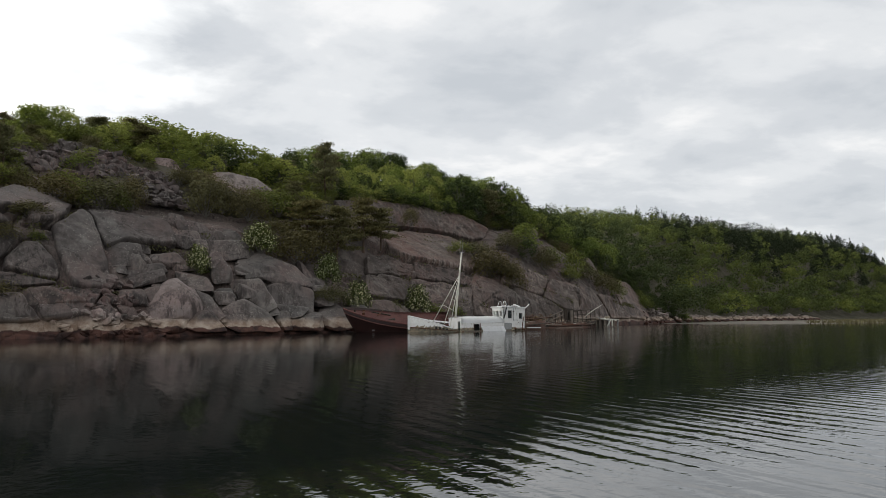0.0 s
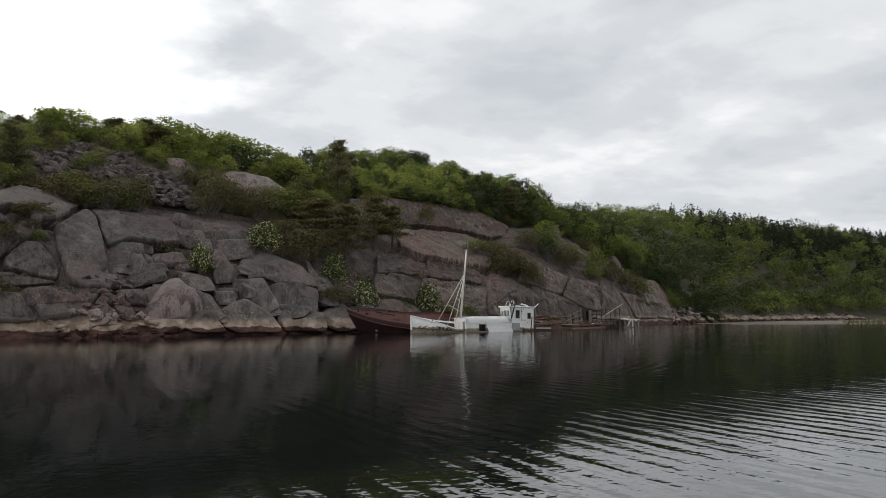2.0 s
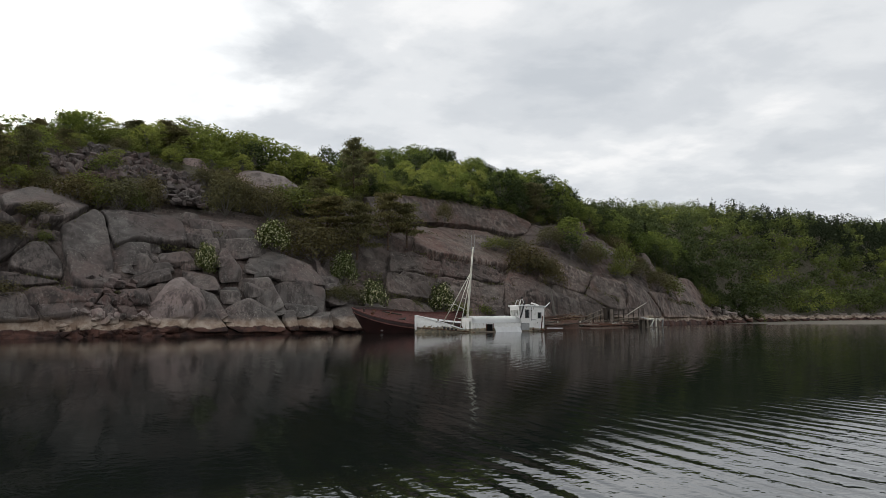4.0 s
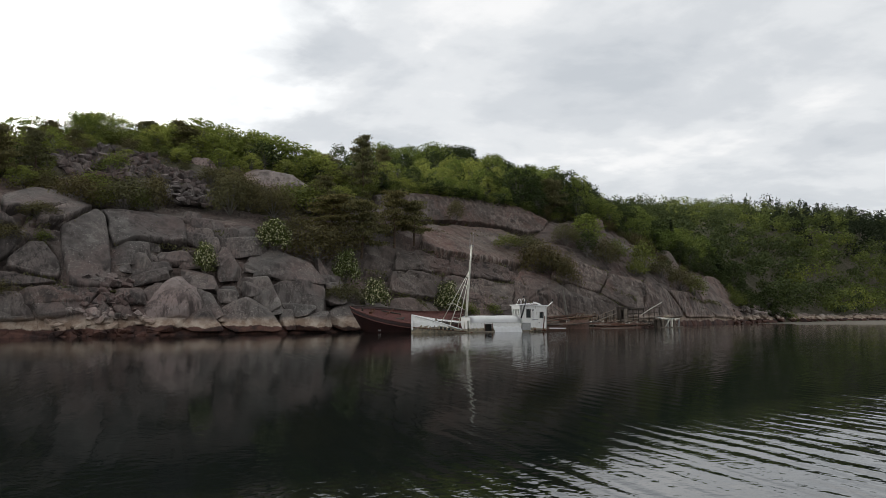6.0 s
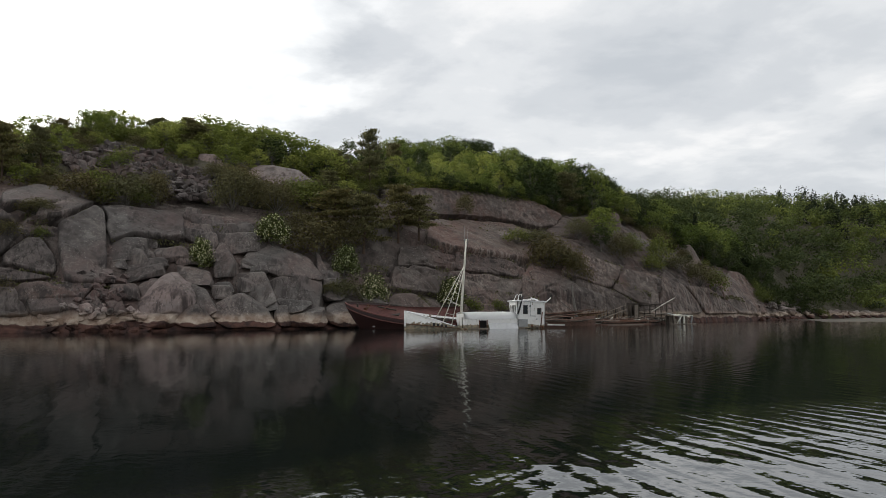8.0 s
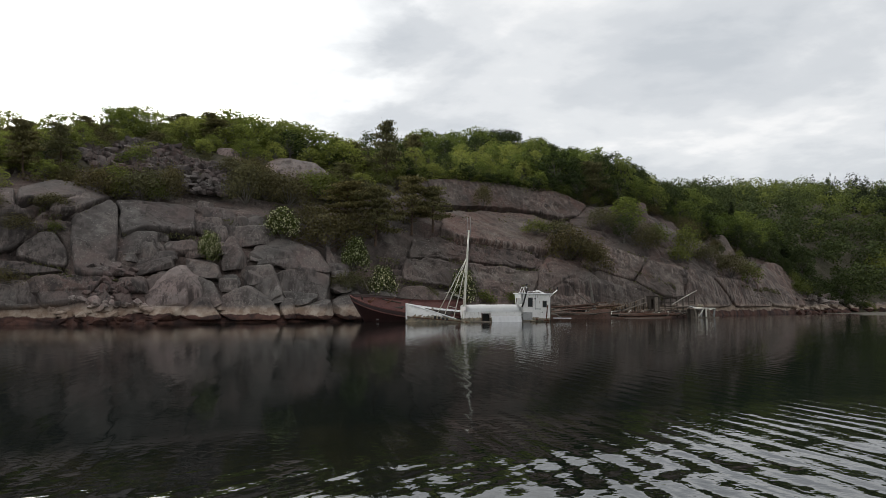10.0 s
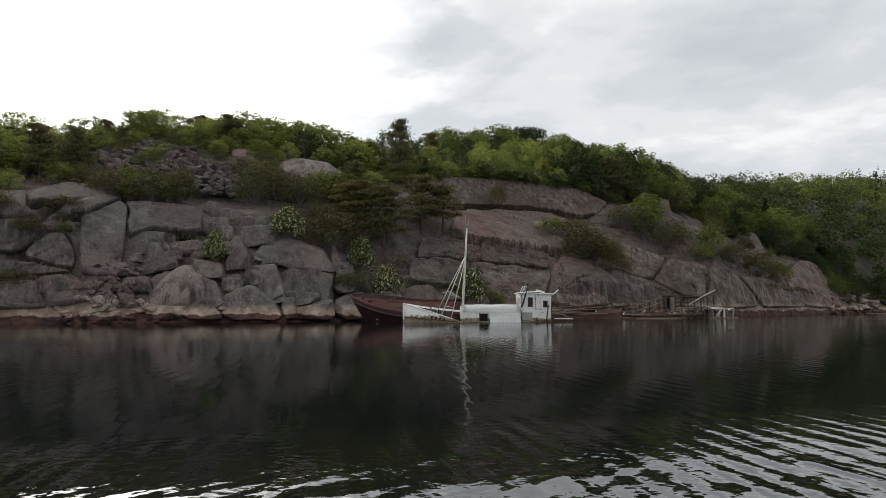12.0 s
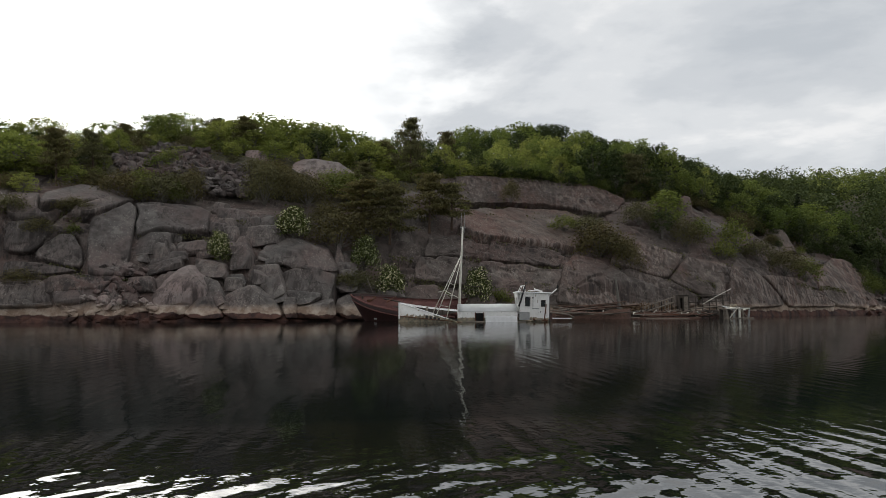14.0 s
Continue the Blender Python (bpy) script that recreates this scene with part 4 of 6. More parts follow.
rock(-1.0, 79.5, 1.9, 2.77, 1.45, -0.21, 1.41, 1.21, -0.13, -0.13, 4)
rock(1.4, 81.6, 1.6, 3.2, 1.8, 0.1, 1.3, 1.3, -0.1, -0.2, 4)
rock(4.6, 84.8, 1.5, 2.6, 1.5, 0.1, 1.0, 1.0, 0.1, -0.1, 4.5)
rock(7.4, 87.0, 1.4, 2.4, 1.6, 0.1, 1.0, 0.9, -0.1, 0.1, 4.5)
rock(-27.5, 62.4, 6.9, 3.14, 3.51, -0.69, 2.11, 2.19, 0.56, 0.11, 6)
rock(-25.7, 62.9, 5.8, 4.03, 3.42, -0.53, 0.89, 1.04, 0.44, 0.33, 7)
rock(-22.2, 62.9, 4.0, 1.19, 0.79, -0.43, 1.57, 1.54, 0.55, 0.11, 6)
rock(-16.5, 68.0, 5.7, 1.72, 1.29, -0.35, 1.25, 1.33, 0.22, 0.11, 6)
rock(-21.0, 66.7, 6.9, 1.27, 0.94, -0.49, 1.20, 1.24, 0.23, 0.12, 6)
rock(-31.8, 84.4, 21.2, 3.9, 2.3, -0.81, 1.6, 1.9, -0.17, -0.17, 5, mat=ROCK_PALE)
rock(-22.6, 86.1, 18.6, 10.9, 7.2, 0.12, 2.50, 2.9, -0.80, -1.29, 6, mat=ROCK_PALE)
rock(-40.1, 70.2, 16.7, 4.81, 2.96, -1.65, 3.02, 2.99, -0.01, 0.14, 4.5)
rock(22.3, 111.4, 13.5, 3.24, 1.86, 1.52, 4.63, 4.46, -0.01, -0.44, 5)
rock(35.5, 127.1, 10.8, 5.95, 3.23, 1.12, 3.75, 3.25, -0.74, -0.57, 5)
rock(11.0, 89.5, 1.0, 3.68, 1.99, 0.32, 0.43, 1.25, -0.01, -0.14, 5)


# smaller blocks wedged between the large ones
wedge = random.Random(17)
for k in range(46):
    s, d = wedge.uniform(6, 31), wedge.uniform(0.4, 12.5)
    if d > 13.5 - 0.25 * max(0, s - 12):
        continue
    wx, wy = (float(v) for v in plan(s, d))
    wide = wedge.uniform(0.8, 2.5)
    rock(wx, wy, float(hill_z(s, d)) - 0.40, wide, wide * wedge.uniform(0.6, 1.0), wedge.uniform(-0.5, 0.1), wedge.uniform(0.4, 1.0), wide * wedge.uniform(0.40, 0.70), wedge.uniform(-0.2, 0.3), wedge.uniform(-0.3, 0.3), wedge.choice((4.5, 5, 6)))




def scree(name, label, s0, s1, d0, d1, count, size, seed, mat, fall=0.0):
    """A slope of loose broken stones, each one a stone of its own."""
    rng = np.random.RandomState(seed)
    shapes = []
    for k in range(8):
        p, faces = rock_shape(4, seed * 10 + k, 24.0, 9, 0.62, 1.0)
        shapes.append(smooth_mesh("stone", p * (0.5, 0.42, 0.30), faces, mat, False))
    root = empty(name, None, label, "scree")
    for k in range(count):
        s, d = rng.uniform(s0, s1), rng.uniform(d0, d1)
        s += fall * (d - d0)
        x, y = plan(s, d)
        big = size * rng.uniform(0.5, 1.5)
        ob = part("stone", shapes[k % 8], mat, root)
        ob.matrix_world = pose(float(x), float(y), float(hill_z(s, d)) + 0.12 * big, *rng.uniform(-35, 35, 2), rng.uniform(0, 360)) @ Matrix.Diagonal((big, big, big * rng.uniform(0.6, 1.2), 1))
    return root


scree("upper_scree", "slope of broken dark grey granite blocks below the wood", 2.5, 13.5, 20.5, 27.5, 295, 1.15, 3, ROCK_SCREE)
scree("gully_scree", "narrow fan of split grey stones in a gully", 12.5, 17.5, 17.0, 24.5, 200, 1.0, 4, ROCK_SCREE, 0.1)
scree("shore_rubble", "heap of pale washed stones at the waterline", 0.5, 8.5, -0.1, 1.2, 70, 0.8, 5, ROCK_PALE)
scree("joint_rubble", "small split stones lodged in a rock joint", 3.0, 7.0, 1.2, 3.6, 45, 0.85, 6, ROCK_SCREE)
scree("beach_stones", "line of grey stones and drift along the far beach", 118, 215, 0.2, 5.0, 300, 1.5, 8, ROCK_PALE)
scree("point_stones", "low grey stones at the foot of the point", 108, 126, -0.3, 1.2, 50, 1.0, 9, ROCK)


def mud_flat():
    """The tidal flat in the cove, a low bank just above the water."""
    rings, turns = 12, 60
    pts, centre = [], np.array((88.0, 128.0))
    for r in range(rings + 1):
        for k in range(turns):
            a = 2 * math.pi * k / turns
            f = r / rings
            rad = 46 + 5 * math.sin(a * 2 + 0.8) + 4 * math.sin(a * 3 + 2) + 2.0 * math.sin(a * 7)
            pts.append((centre[0] + f * rad * math.cos(a), centre[1] + f * rad * 0.95 * math.sin(a), 0.26 - 0.6 * f ** 3))
    k = np.arange((rings + 1) * turns).reshape(rings + 1, turns)
    k = np.concatenate([k, k[:, :1]], 1)
    faces = np.stack([k[:-1, :-1], k[1:, :-1], k[1:, 1:], k[:-1, 1:]], -1).reshape(-1, 4)
    p = np.array(pts)
    p[:, 2] += 0.10 * fractal(p * 0.3, 3, 71)
    return smooth_mesh("mud_flat", p, faces, MUD)


tagged(part("mud_flat", mud_flat(), MUD), "brown tidal mud flat at the head of the cove", "mud flat", kind="structure")

# ---- trees and bushes ----


def quads(centres, size, rng, long=1.0, lean=None, face=None):
    """Many small leaves as one set of quads. lean: where their long side points; face: where they look to."""
    n = len(centres)
    if face is None:
        a = rng.normal(size=(n, 3))
        if lean is not None:
            a = a * 0.55 + lean
        b = np.cross(a, rng.normal(size=(n, 3)))
    else:
        f = face / (np.linalg.norm(face, axis=1, keepdims=True) + 1e-6) + (0, 0, 0.35) + rng.normal(size=(n, 3)) * 0.55
        a = np.cross(f, rng.normal(size=(n, 3)))
        b = np.cross(f, a)
    a /= np.linalg.norm(a, axis=1, keepdims=True)
    b /= np.linalg.norm(b, axis=1, keepdims=True)
    s = size * rng.uniform(0.6, 1.3, (n, 1))
    u, v = a * s * 0.5 * long, b * s * 0.5 / long ** 0.5
    pts = np.stack([centres - u, centres + v * 0.9, centres + u, centres - v * 0.9], 1).reshape(-1, 3)
    return pts, np.arange(4 * n).reshape(n, 4)


def joined(sets):
    verts, faces, base = [], [], 0
    for v, f in sets:
        verts.append(v)
        faces.append(f + base)
        base += len(v)
    return np.concatenate(verts), np.concatenate(faces)


def limb(a, b, r0, r1, sides=6):
    a, b = np.array(a, float), np.array(b, float)
    w = (b - a) / np.linalg.norm(b - a)
    u = np.cross(w, (0.3, 0.9, 0.1))
    u /= np.linalg.norm(u)
    v = np.cross(w, u)
    t = np.arange(sides) * 2 * math.pi / sides
    ring = np.cos(t)[:, None] * u + np.sin(t)[:, None] * v
    k = np.arange(sides)
    n = (k + 1) % sides
    return np.concatenate([a + ring * r0, b + ring * r1]), np.stack([k, n, n + sides, k + sides], -1)


def broadleaf(name, seed, high, wide, count, leaf, mat, bark, stems=1, low=0.25):
    """A broad-leaved tree: forked trunk, and a crown of clumps at the limbs' ends."""
    rng = np.random.RandomState(seed)
    root = empty(name)
    wood, crown = [], []
    clumps = 32
    fork = np.array((rng.normal() * 0.1, rng.normal() * 0.1, high * 0.35))
    for k in range(stems):
        foot = np.array((rng.normal() * 0.12 * (stems > 1), rng.normal() * 0.12 * (stems > 1), -0.5))
        wood.append(limb(foot, fork + rng.normal(size=3) * 0.15 * (stems > 1), 0.035 * high / 2, 0.02 * high / 2))
    for k in range(clumps):
        a = 2 * math.pi * (k * 0.618 + rng.uniform(-0.1, 0.1))
        f = (k + 0.5) / clumps
        z = high * (low + (0.93 - low) * f)
        r = wide * 0.5 * math.sin(math.pi * (0.16 + 0.80 * f)) ** 0.7 * rng.uniform(0.55, 1.05)
        tip = np.array((r * math.cos(a), r * math.sin(a), z))
        wood.append(limb(fork * rng.uniform(0.6, 1.0), tip, 0.011 * high / 2, 0.004, 5))
        n = count // clumps
        spread = wide * rng.uniform(0.07, 0.135)
        off = rng.normal(size=(n, 3))
        off *= rng.uniform(0.75, 1.15, (n, 1)) / np.linalg.norm(off, axis=1, keepdims=True)
        off = off * (spread, spread, spread * 0.8) * 1.35 + rng.normal(size=(n, 3)) * 0.12 * spread
        crown.append(quads(tip + off, leaf, rng, face=off / spread + (tip - (0, 0, high * 0.5)) / wide))
    part("trunk", smooth_mesh("trunk", *joined(wood), bark), bark, root)
    part("crown", smooth_mesh("crown", *joined(crown), mat, False), mat, root)
    return root


def pine(name, seed, high, wide, count, leaf, mat=None):
    """A wind-shaped pine: bare lower trunk, layered flat pads of needles."""
    rng = np.random.RandomState(seed)
    root = empty(name)
    bend = rng.normal(size=2) * 0.06 * high
    spine = [np.array((bend[0] * f * f, bend[1] * f * f, high * f - 0.4 * (f == 0))) for f in (0, 0.35, 0.7, 0.98)]
    wood = [limb(spine[k], spine[k + 1], 0.022 * high * (1 - 0.28 * k), 0.022 * high * (0.72 - 0.28 * k) + 0.01) for k in range(3)]
    crown, pads = [], 23
    for k in range(pads):
        f = 0.22 + 0.76 * (k + 0.5) / pads
        at = np.array((bend[0] * f * f, bend[1] * f * f, high * f))
        a = k * 2.4 + rng.uniform(-0.5, 0.5)
        r = wide * 0.5 * (1.1 - f) ** 0.6 * rng.uniform(0.55, 1.15)
        tip = at + np.array((r * math.cos(a), r * math.sin(a), high * rng.uniform(-0.03, 0.07)))
        wood.append(limb(at, tip, 0.006 * high, 0.006, 5))
        n = int(count / pads * rng.uniform(0.5, 1.5))
        along = rng.uniform(0.35, 1.1, (n, 1))
        c = at + (tip - at) * along + rng.normal(size=(n, 3)) * (wide * 0.085, wide * 0.085, high * 0.017)
        crown.append(quads(c, leaf, rng, 1.5, np.array((0.3 * math.cos(a), 0.3 * math.sin(a), 0.5))))
    part("trunk", smooth_mesh("trunk", *joined(wood), PINE_BARK), PINE_BARK, root)
    part("crown", smooth_mesh("crown", *joined(crown), mat or PINE_LEAF, False), mat or PINE_LEAF, root)
    return root


def spruce(name, seed, high, wide, count, leaf):
    """A spire of drooping tiers."""
    rng = np.random.RandomState(seed)
    root = empty(name)
    f = rng.beta(1.1, 1.6, count)
    tier = np.round(f * 15) / 15 + rng.normal(size=count) * 0.008
    a = rng.uniform(0, 2 * math.pi, count)
    r = wide * 0.5 * (1 - np.clip(tier, 0, 1)) ** 0.85 * rng.uniform(0.25, 1.0, count) * (1 + 0.3 * np.sin(a * 3 + tier * 40))
    c = np.stack([r * np.cos(a), r * np.sin(a), high * (0.06 + 0.94 * tier) - 0.22 * r], -1)
    lean = np.stack([np.cos(a), np.sin(a), -0.4 + 0 * a], -1)
    part("trunk", smooth_mesh("trunk", *limb((0, 0, -0.4), (0, 0, high * 0.97), 0.02 * high, 0.01), PINE_BARK), PINE_BARK, root)
    part("crown", smooth_mesh("crown", *quads(c, leaf, rng, 1.6, lean), SPRUCE_LEAF, False), SPRUCE_LEAF, root)
    return root


def shrub(name, seed, high, wide, count, leaf, mat, flowers=0):
    """A low bush of several stems, with blossom where flowers is more than nothing."""
    rng = np.random.RandomState(seed)
    root = empty(name)
    wood, crown, bloom = [], [], []
    for k in range(13):
        a, f = k * 2.4, math.sqrt((k + 0.6) / 13)
        tip = np.array((wide * 0.40 * f * math.cos(a), wide * 0.40 * f * math.sin(a), high * (0.76 - 0.60 * f * f) * rng.uniform(0.8, 1.1)))
        wood.append(limb((0, 0, -0.3), tip, 0.03, 0.008, 5))
        off = np.clip(rng.normal(size=(count // 13, 3)), -1.7, 1.7) * (wide * 0.12, wide * 0.12, high * 0.14)
        crown.append(quads(tip + off, leaf, rng, face=off / (wide * 0.12) + tip / wide))
        if flowers:
            c = rng.normal(size=(flowers // 13, 3))
            c = tip + c / np.linalg.norm(c, axis=1, keepdims=True) * rng.uniform(0.5, 1.1, (len(c), 1)) * (wide * 0.21, wide * 0.21, high * 0.24)
            bloom.append(quads(c, leaf * 0.95, rng, face=c - (0, 0, 0.4 * high)))
    part("branchwork", smooth_mesh("branchwork", *joined(wood), BARK), BARK, root)
    part("foliage", smooth_mesh("foliage", *joined(crown), mat, False), mat, root)
    if flowers:
        part("blossom", smooth_mesh("blossom", *joined(bloom), FLOWER, False), FLOWER, root)
    return root


PROTO = {
    "birch": [tagged(broadleaf("birch_tree", 10 + k, 5.0, 3.4, 1700, 0.20, BIRCH_LEAF, BARK, 2, 0.10), "slender birch with fresh yellow-green spring leaves", "tree", "hillside wood") for k in range(4)],
    "oak": [tagged(broadleaf("oak_tree", 20 + k, 8.0, 6.4, 2400, 0.29, OAK_LEAF, BARK, 1, 0.3), "broad oak with a full green crown", "tree", "hillside wood") for k in range(3)],
    "alder": [tagged(broadleaf("alder_tree", 30 + k, 7.0, 4.4, 1800, 0.25, DARK_LEAF, BARK, 2), "alder with dense dark green leaves", "tree", "hillside wood") for k in range(3)],
    "pine": [tagged(pine("pine_tree", 40 + k, 6.0, 4.6, 4600, 0.19), "dark wind-shaped pine on the rock", "tree", "hillside wood") for k in range(3)],
    "spruce": [tagged(spruce("spruce_tree", 50 + k, 9.0, 3.6, 1500, 0.42), "dark pointed spruce on the ridge", "tree", "hillside wood") for k in range(2)],
    "bush": [tagged(shrub("bush", 60 + k, 2.0, 2.8, 1200, 0.14, BUSH_LEAF), "fresh green leafy bush on the rock slope", "bush", "slope bushes") for k in range(3)],
    "juniper": [tagged(shrub("juniper_bush", 70 + k, 2.4, 3.2, 2500, 0.12, JUNIPER_LEAF), "dark brownish green juniper bush on a ledge", "bush", "slope bushes") for k in range(3)],
    "flower": [tagged(shrub("blossoming_bush", 80 + k, 2.4, 2.4, 2300, 0.13, FLOWER_LEAF, 700), "green bush with cream white blossom", "bush", "blossoming bushes") for k in range(2)],
}
SIZE = {"birch": (3.2, 5.0), "oak": (6.4, 8.0), "alder": (4.4, 7.0), "pine": (4.6, 6.0), "spruce": (3.6, 9.0), "bush": (2.8, 2.0), "juniper": (3.2, 2.4), "flower": (2.4, 2.4)}
FIRST = {}
pick = random.Random(7)


def grow(kind, x, y, z, across, high):
    """Sets one tree or bush; the first of each model is moved, the others are copies."""
    k = pick.randrange(len(PROTO[kind]))
    model = PROTO[kind][k]
    w, h = SIZE[kind]
    m = pose(x, y, z, pick.uniform(-4, 4), pick.uniform(-4, 4), pick.uniform(0, 360)) @ Matrix.Diagonal((across / w, across / w, high / h, 1))
    if (kind, k) not in FIRST:
        FIRST[kind, k] = model
        model.matrix_world = m
        return model
    ob = copy_thing(model, Matrix.Identity(4))
    ob.matrix_basis = m
    return ob


def plant(kind, x, y, z, across, high):
    grow(kind, x, y, z - 0.15, across, high)


plant("pine", -44.3, 64.7, 16.0, 4.6, 6.1)
plant("birch", -50.3, 64.2, 17.3, 6.4, 5.0)
plant("pine", -43.2, 68.5, 17.8, 3.9, 4.8)
plant("juniper", -37.0, 67.2, 13.8, 5.8, 3.7)
plant("juniper", -33.4, 69.9, 13.8, 6.8, 3.9)
plant("juniper", -31.2, 71.8, 14.2, 3.6, 4.3)
plant("bush", -38.5, 71.3, 16.5, 4.5, 2.0)
plant("juniper", -24.6, 76.9, 14.4, 5.3, 5.3)
plant("juniper", -23.5, 79.4, 15.2, 4.3, 4.3)
plant("juniper", -20.4, 79.7, 14.3, 5.7, 4.1)
plant("bush", -18.5, 85.2, 16.4, 6.3, 2.8)
plant("bush", -20.6, 84.4, 16.8, 3.7, 2.5)
plant("pine", -13.3, 80.3, 10.9, 7.4, 5.4)
plant("juniper", -13.6, 75.9, 8.4, 7.0, 4.5)
plant("juniper", -11.8, 79.7, 9.8, 5.3, 4.0)
plant("pine", -9.5, 80.3, 9.1, 5.9, 6.6)
plant("pine", -6.5, 85.0, 10.8, 6.2, 6.9)
plant("pine", -4.3, 86.8, 11.2, 5.5, 5.5)
plant("pine", -12.7, 93.2, 18.6, 4.7, 8.8)
plant("pine", -13.1, 108.6, 22.5, 4.6, 7.3)
plant("pine", -16.1, 85.3, 15.7, 4.4, 4.4)
plant("juniper", -16.3, 77.7, 11.1, 4.7, 3.0)
plant("juniper", 11.8, 97.4, 8.2, 7.1, 4.6)
plant("juniper", 15.4, 96.9, 6.0, 4.1, 4.9)
plant("juniper", 10.1, 99.7, 11.4, 5.0, 2.4)
plant("juniper", 16.1, 106.6, 13.2, 5.0, 3.2)
plant("alder", 19.2, 105.4, 10.9, 3.4, 3.8)
plant("bush", 24.0, 109.2, 11.0, 3.9, 3.2)
plant("bush", 28.4, 111.0, 9.6, 4.7, 4.8)
plant("juniper", 34.9, 115.3, 6.2, 6.0, 3.8)
plant("juniper", 31.2, 112.0, 8.0, 5.4, 3.0)
plant("bush", 37.9, 119.4, 5.4, 4.7, 3.8)
plant("juniper", 13.5, 97.8, 7.6, 5.2, 3.7)
plant("juniper", 22.2, 106.8, 9.9, 4.9, 4.1)
plant("bush", 26.8, 107.8, 7.9, 4.2, 3.0)
plant("birch", 20.0, 109.4, 13.1, 5.1, 5.1)
plant("bush", -17.6, 84.2, 15.6, 6.5, 3.6)
plant("bush", -15.8, 85.4, 15.2, 4.5, 3.0)
plant("flower", -10.0, 75.1, 5.8, 3.2, 3.7)
plant("flower", -6.3, 74.2, 2.9, 3.3, 3.3)
plant("flower", 0.7, 82.0, 2.2, 3.4, 4.0)
plant("flower", -17.1, 72.1, 9.2, 3.9, 3.7)
plant("flower", -21.7, 65.8, 6.4, 2.4, 3.2)
plant("bush", 2.7, 83.7, 1.9, 3.2, 1.9)
plant("juniper", -8.8, 72.4, 3.4, 3.9, 2.1)
plant("juniper", -10.0, 71.2, 3.5, 2.3, 1.8)
plant("bush", 5.7, 85.9, 1.8, 2.6, 1.7)
plant("juniper", -2.3, 78.0, 2.1, 2.4, 1.8)
plant("juniper", -38.3, 55.7, 10.8, 4.0, 2.0)
plant("juniper", -35.4, 60.0, 11.3, 4.0, 1.7)
plant("juniper", -35.5, 56.6, 8.8, 3.2, 1.6)
plant("juniper", -34.5, 54.6, 3.7, 3.8, 1.6)
plant("bush", -33.9, 59.0, 8.8, 1.7, 1.2)
plant("bush", -38.4, 74.1, 18.6, 3.9, 2.3)
plant("bush", -38.3, 75.4, 19.5, 3.1, 2.8)
plant("juniper", -0.2, 99.2, 16.3, 2.9, 3.2)
plant("bush", 7.4, 98.2, 11.7, 4.6, 2.0)
plant("pine", 15.2, 118.2, 18.9, 5.6, 6.6)
plant("juniper", -29.2, 81.0, 18.6, 4.2, 2.6)
plant("juniper", -26.6, 81.6, 18.0, 4.6, 3.0)
plant("bush", -28.0, 83.2, 19.4, 3.0, 1.6)
plant("juniper", -40.5, 66.5, 15.0, 3.6, 3.0)
plant("bush", -35.2, 68.6, 14.0, 3.4, 3.0)
plant("bush", -31.8, 70.4, 13.8, 2.6, 2.6)

# the wood: where it begins inland of the waterline, along the shore
WOOD_S = np.array((-60, 0, 6, 14, 22, 30, 36, 44, 57, 70, 80, 90, 103, 115, 125, 135, 160, 420.0))
WOOD_D = np.array((18, 19, 28.5, 30, 30, 30, 25, 23.0, 22.2, 21.6, 18, 14, 11, 8, 4.5, 4.2, 4.8, 5.0))


def wood_edge(s):
    return float(np.interp(s, WOOD_S, WOOD_D))


for row in range(20):
    for col in range(52):
        s = -42 + col * 3.4 + pick.uniform(-1.7, 1.7)
        if s > 44 and col % 4 == 3:
            continue
        d = wood_edge(s) + row * (2.5 if s < 44 else 3.9) + pick.uniform(-1.5, 1.5)
        if row > 4 and pick.random() < 0.22 or d > 74 or s < 42 and row > 7 or 4 < row < 9 and s > 68 and pick.random() < 0.35:
            continue
        x, y = (float(v) for v in plan(s, d))
        z = float(hill_z(s, d)) - 0.3
        r = pick.random()
        if s < 42:
            kind = "birch" if r < 0.62 else "bush" if r < 0.86 else "alder" if r < 0.94 else "pine"
            high = pick.uniform(2.3, 3.9) + float(np.interp(s, (16, 22, 34, 40), (0, 1.6, 1.6, 0)))
        elif s < 68:
            kind = "birch" if r < 0.4 else "oak" if r < 0.62 else "alder" if r < 0.88 else "pine"
            high = pick.uniform(4.0, 6.2)
        elif s < 112:
            kind = "oak" if r < (0.40 if s < 84 else 0.16) else "alder" if r < (0.88 if s < 84 else 0.95) else "birch"
            high = pick.uniform(6.0, 8.6)
        else:
            kind = "alder" if r < 0.80 else "birch" if r < 0.86 else "oak"
            high = pick.uniform(6.0, 9.5)
        if s > 118 and pick.random() < 0.02:
            kind, high = "spruce", pick.uniform(7, 10)
        if s < 42:
            high += 0.7 * float(np.interp(d, (30, 38), (0, 1)))
        elif d > 36:
            high = float(np.interp(s, (44, 54, 64, 72, 82, 90, 106, 122), (4.3, 4.3, 5.7, 7.4, 8.0, 8.3, 8.2, 8.2))) * pick.uniform(0.72, 1.14)
        if row == 0:
            high *= 0.7
        if kind == "bush":
            high = pick.uniform(1.6, 2.8)
        w, h = SIZE[kind]
        grow(kind, x, y, z, high * w / h * (pick.uniform(1.3, 1.9) if s < 42 else pick.uniform(0.9, 1.3)), high)

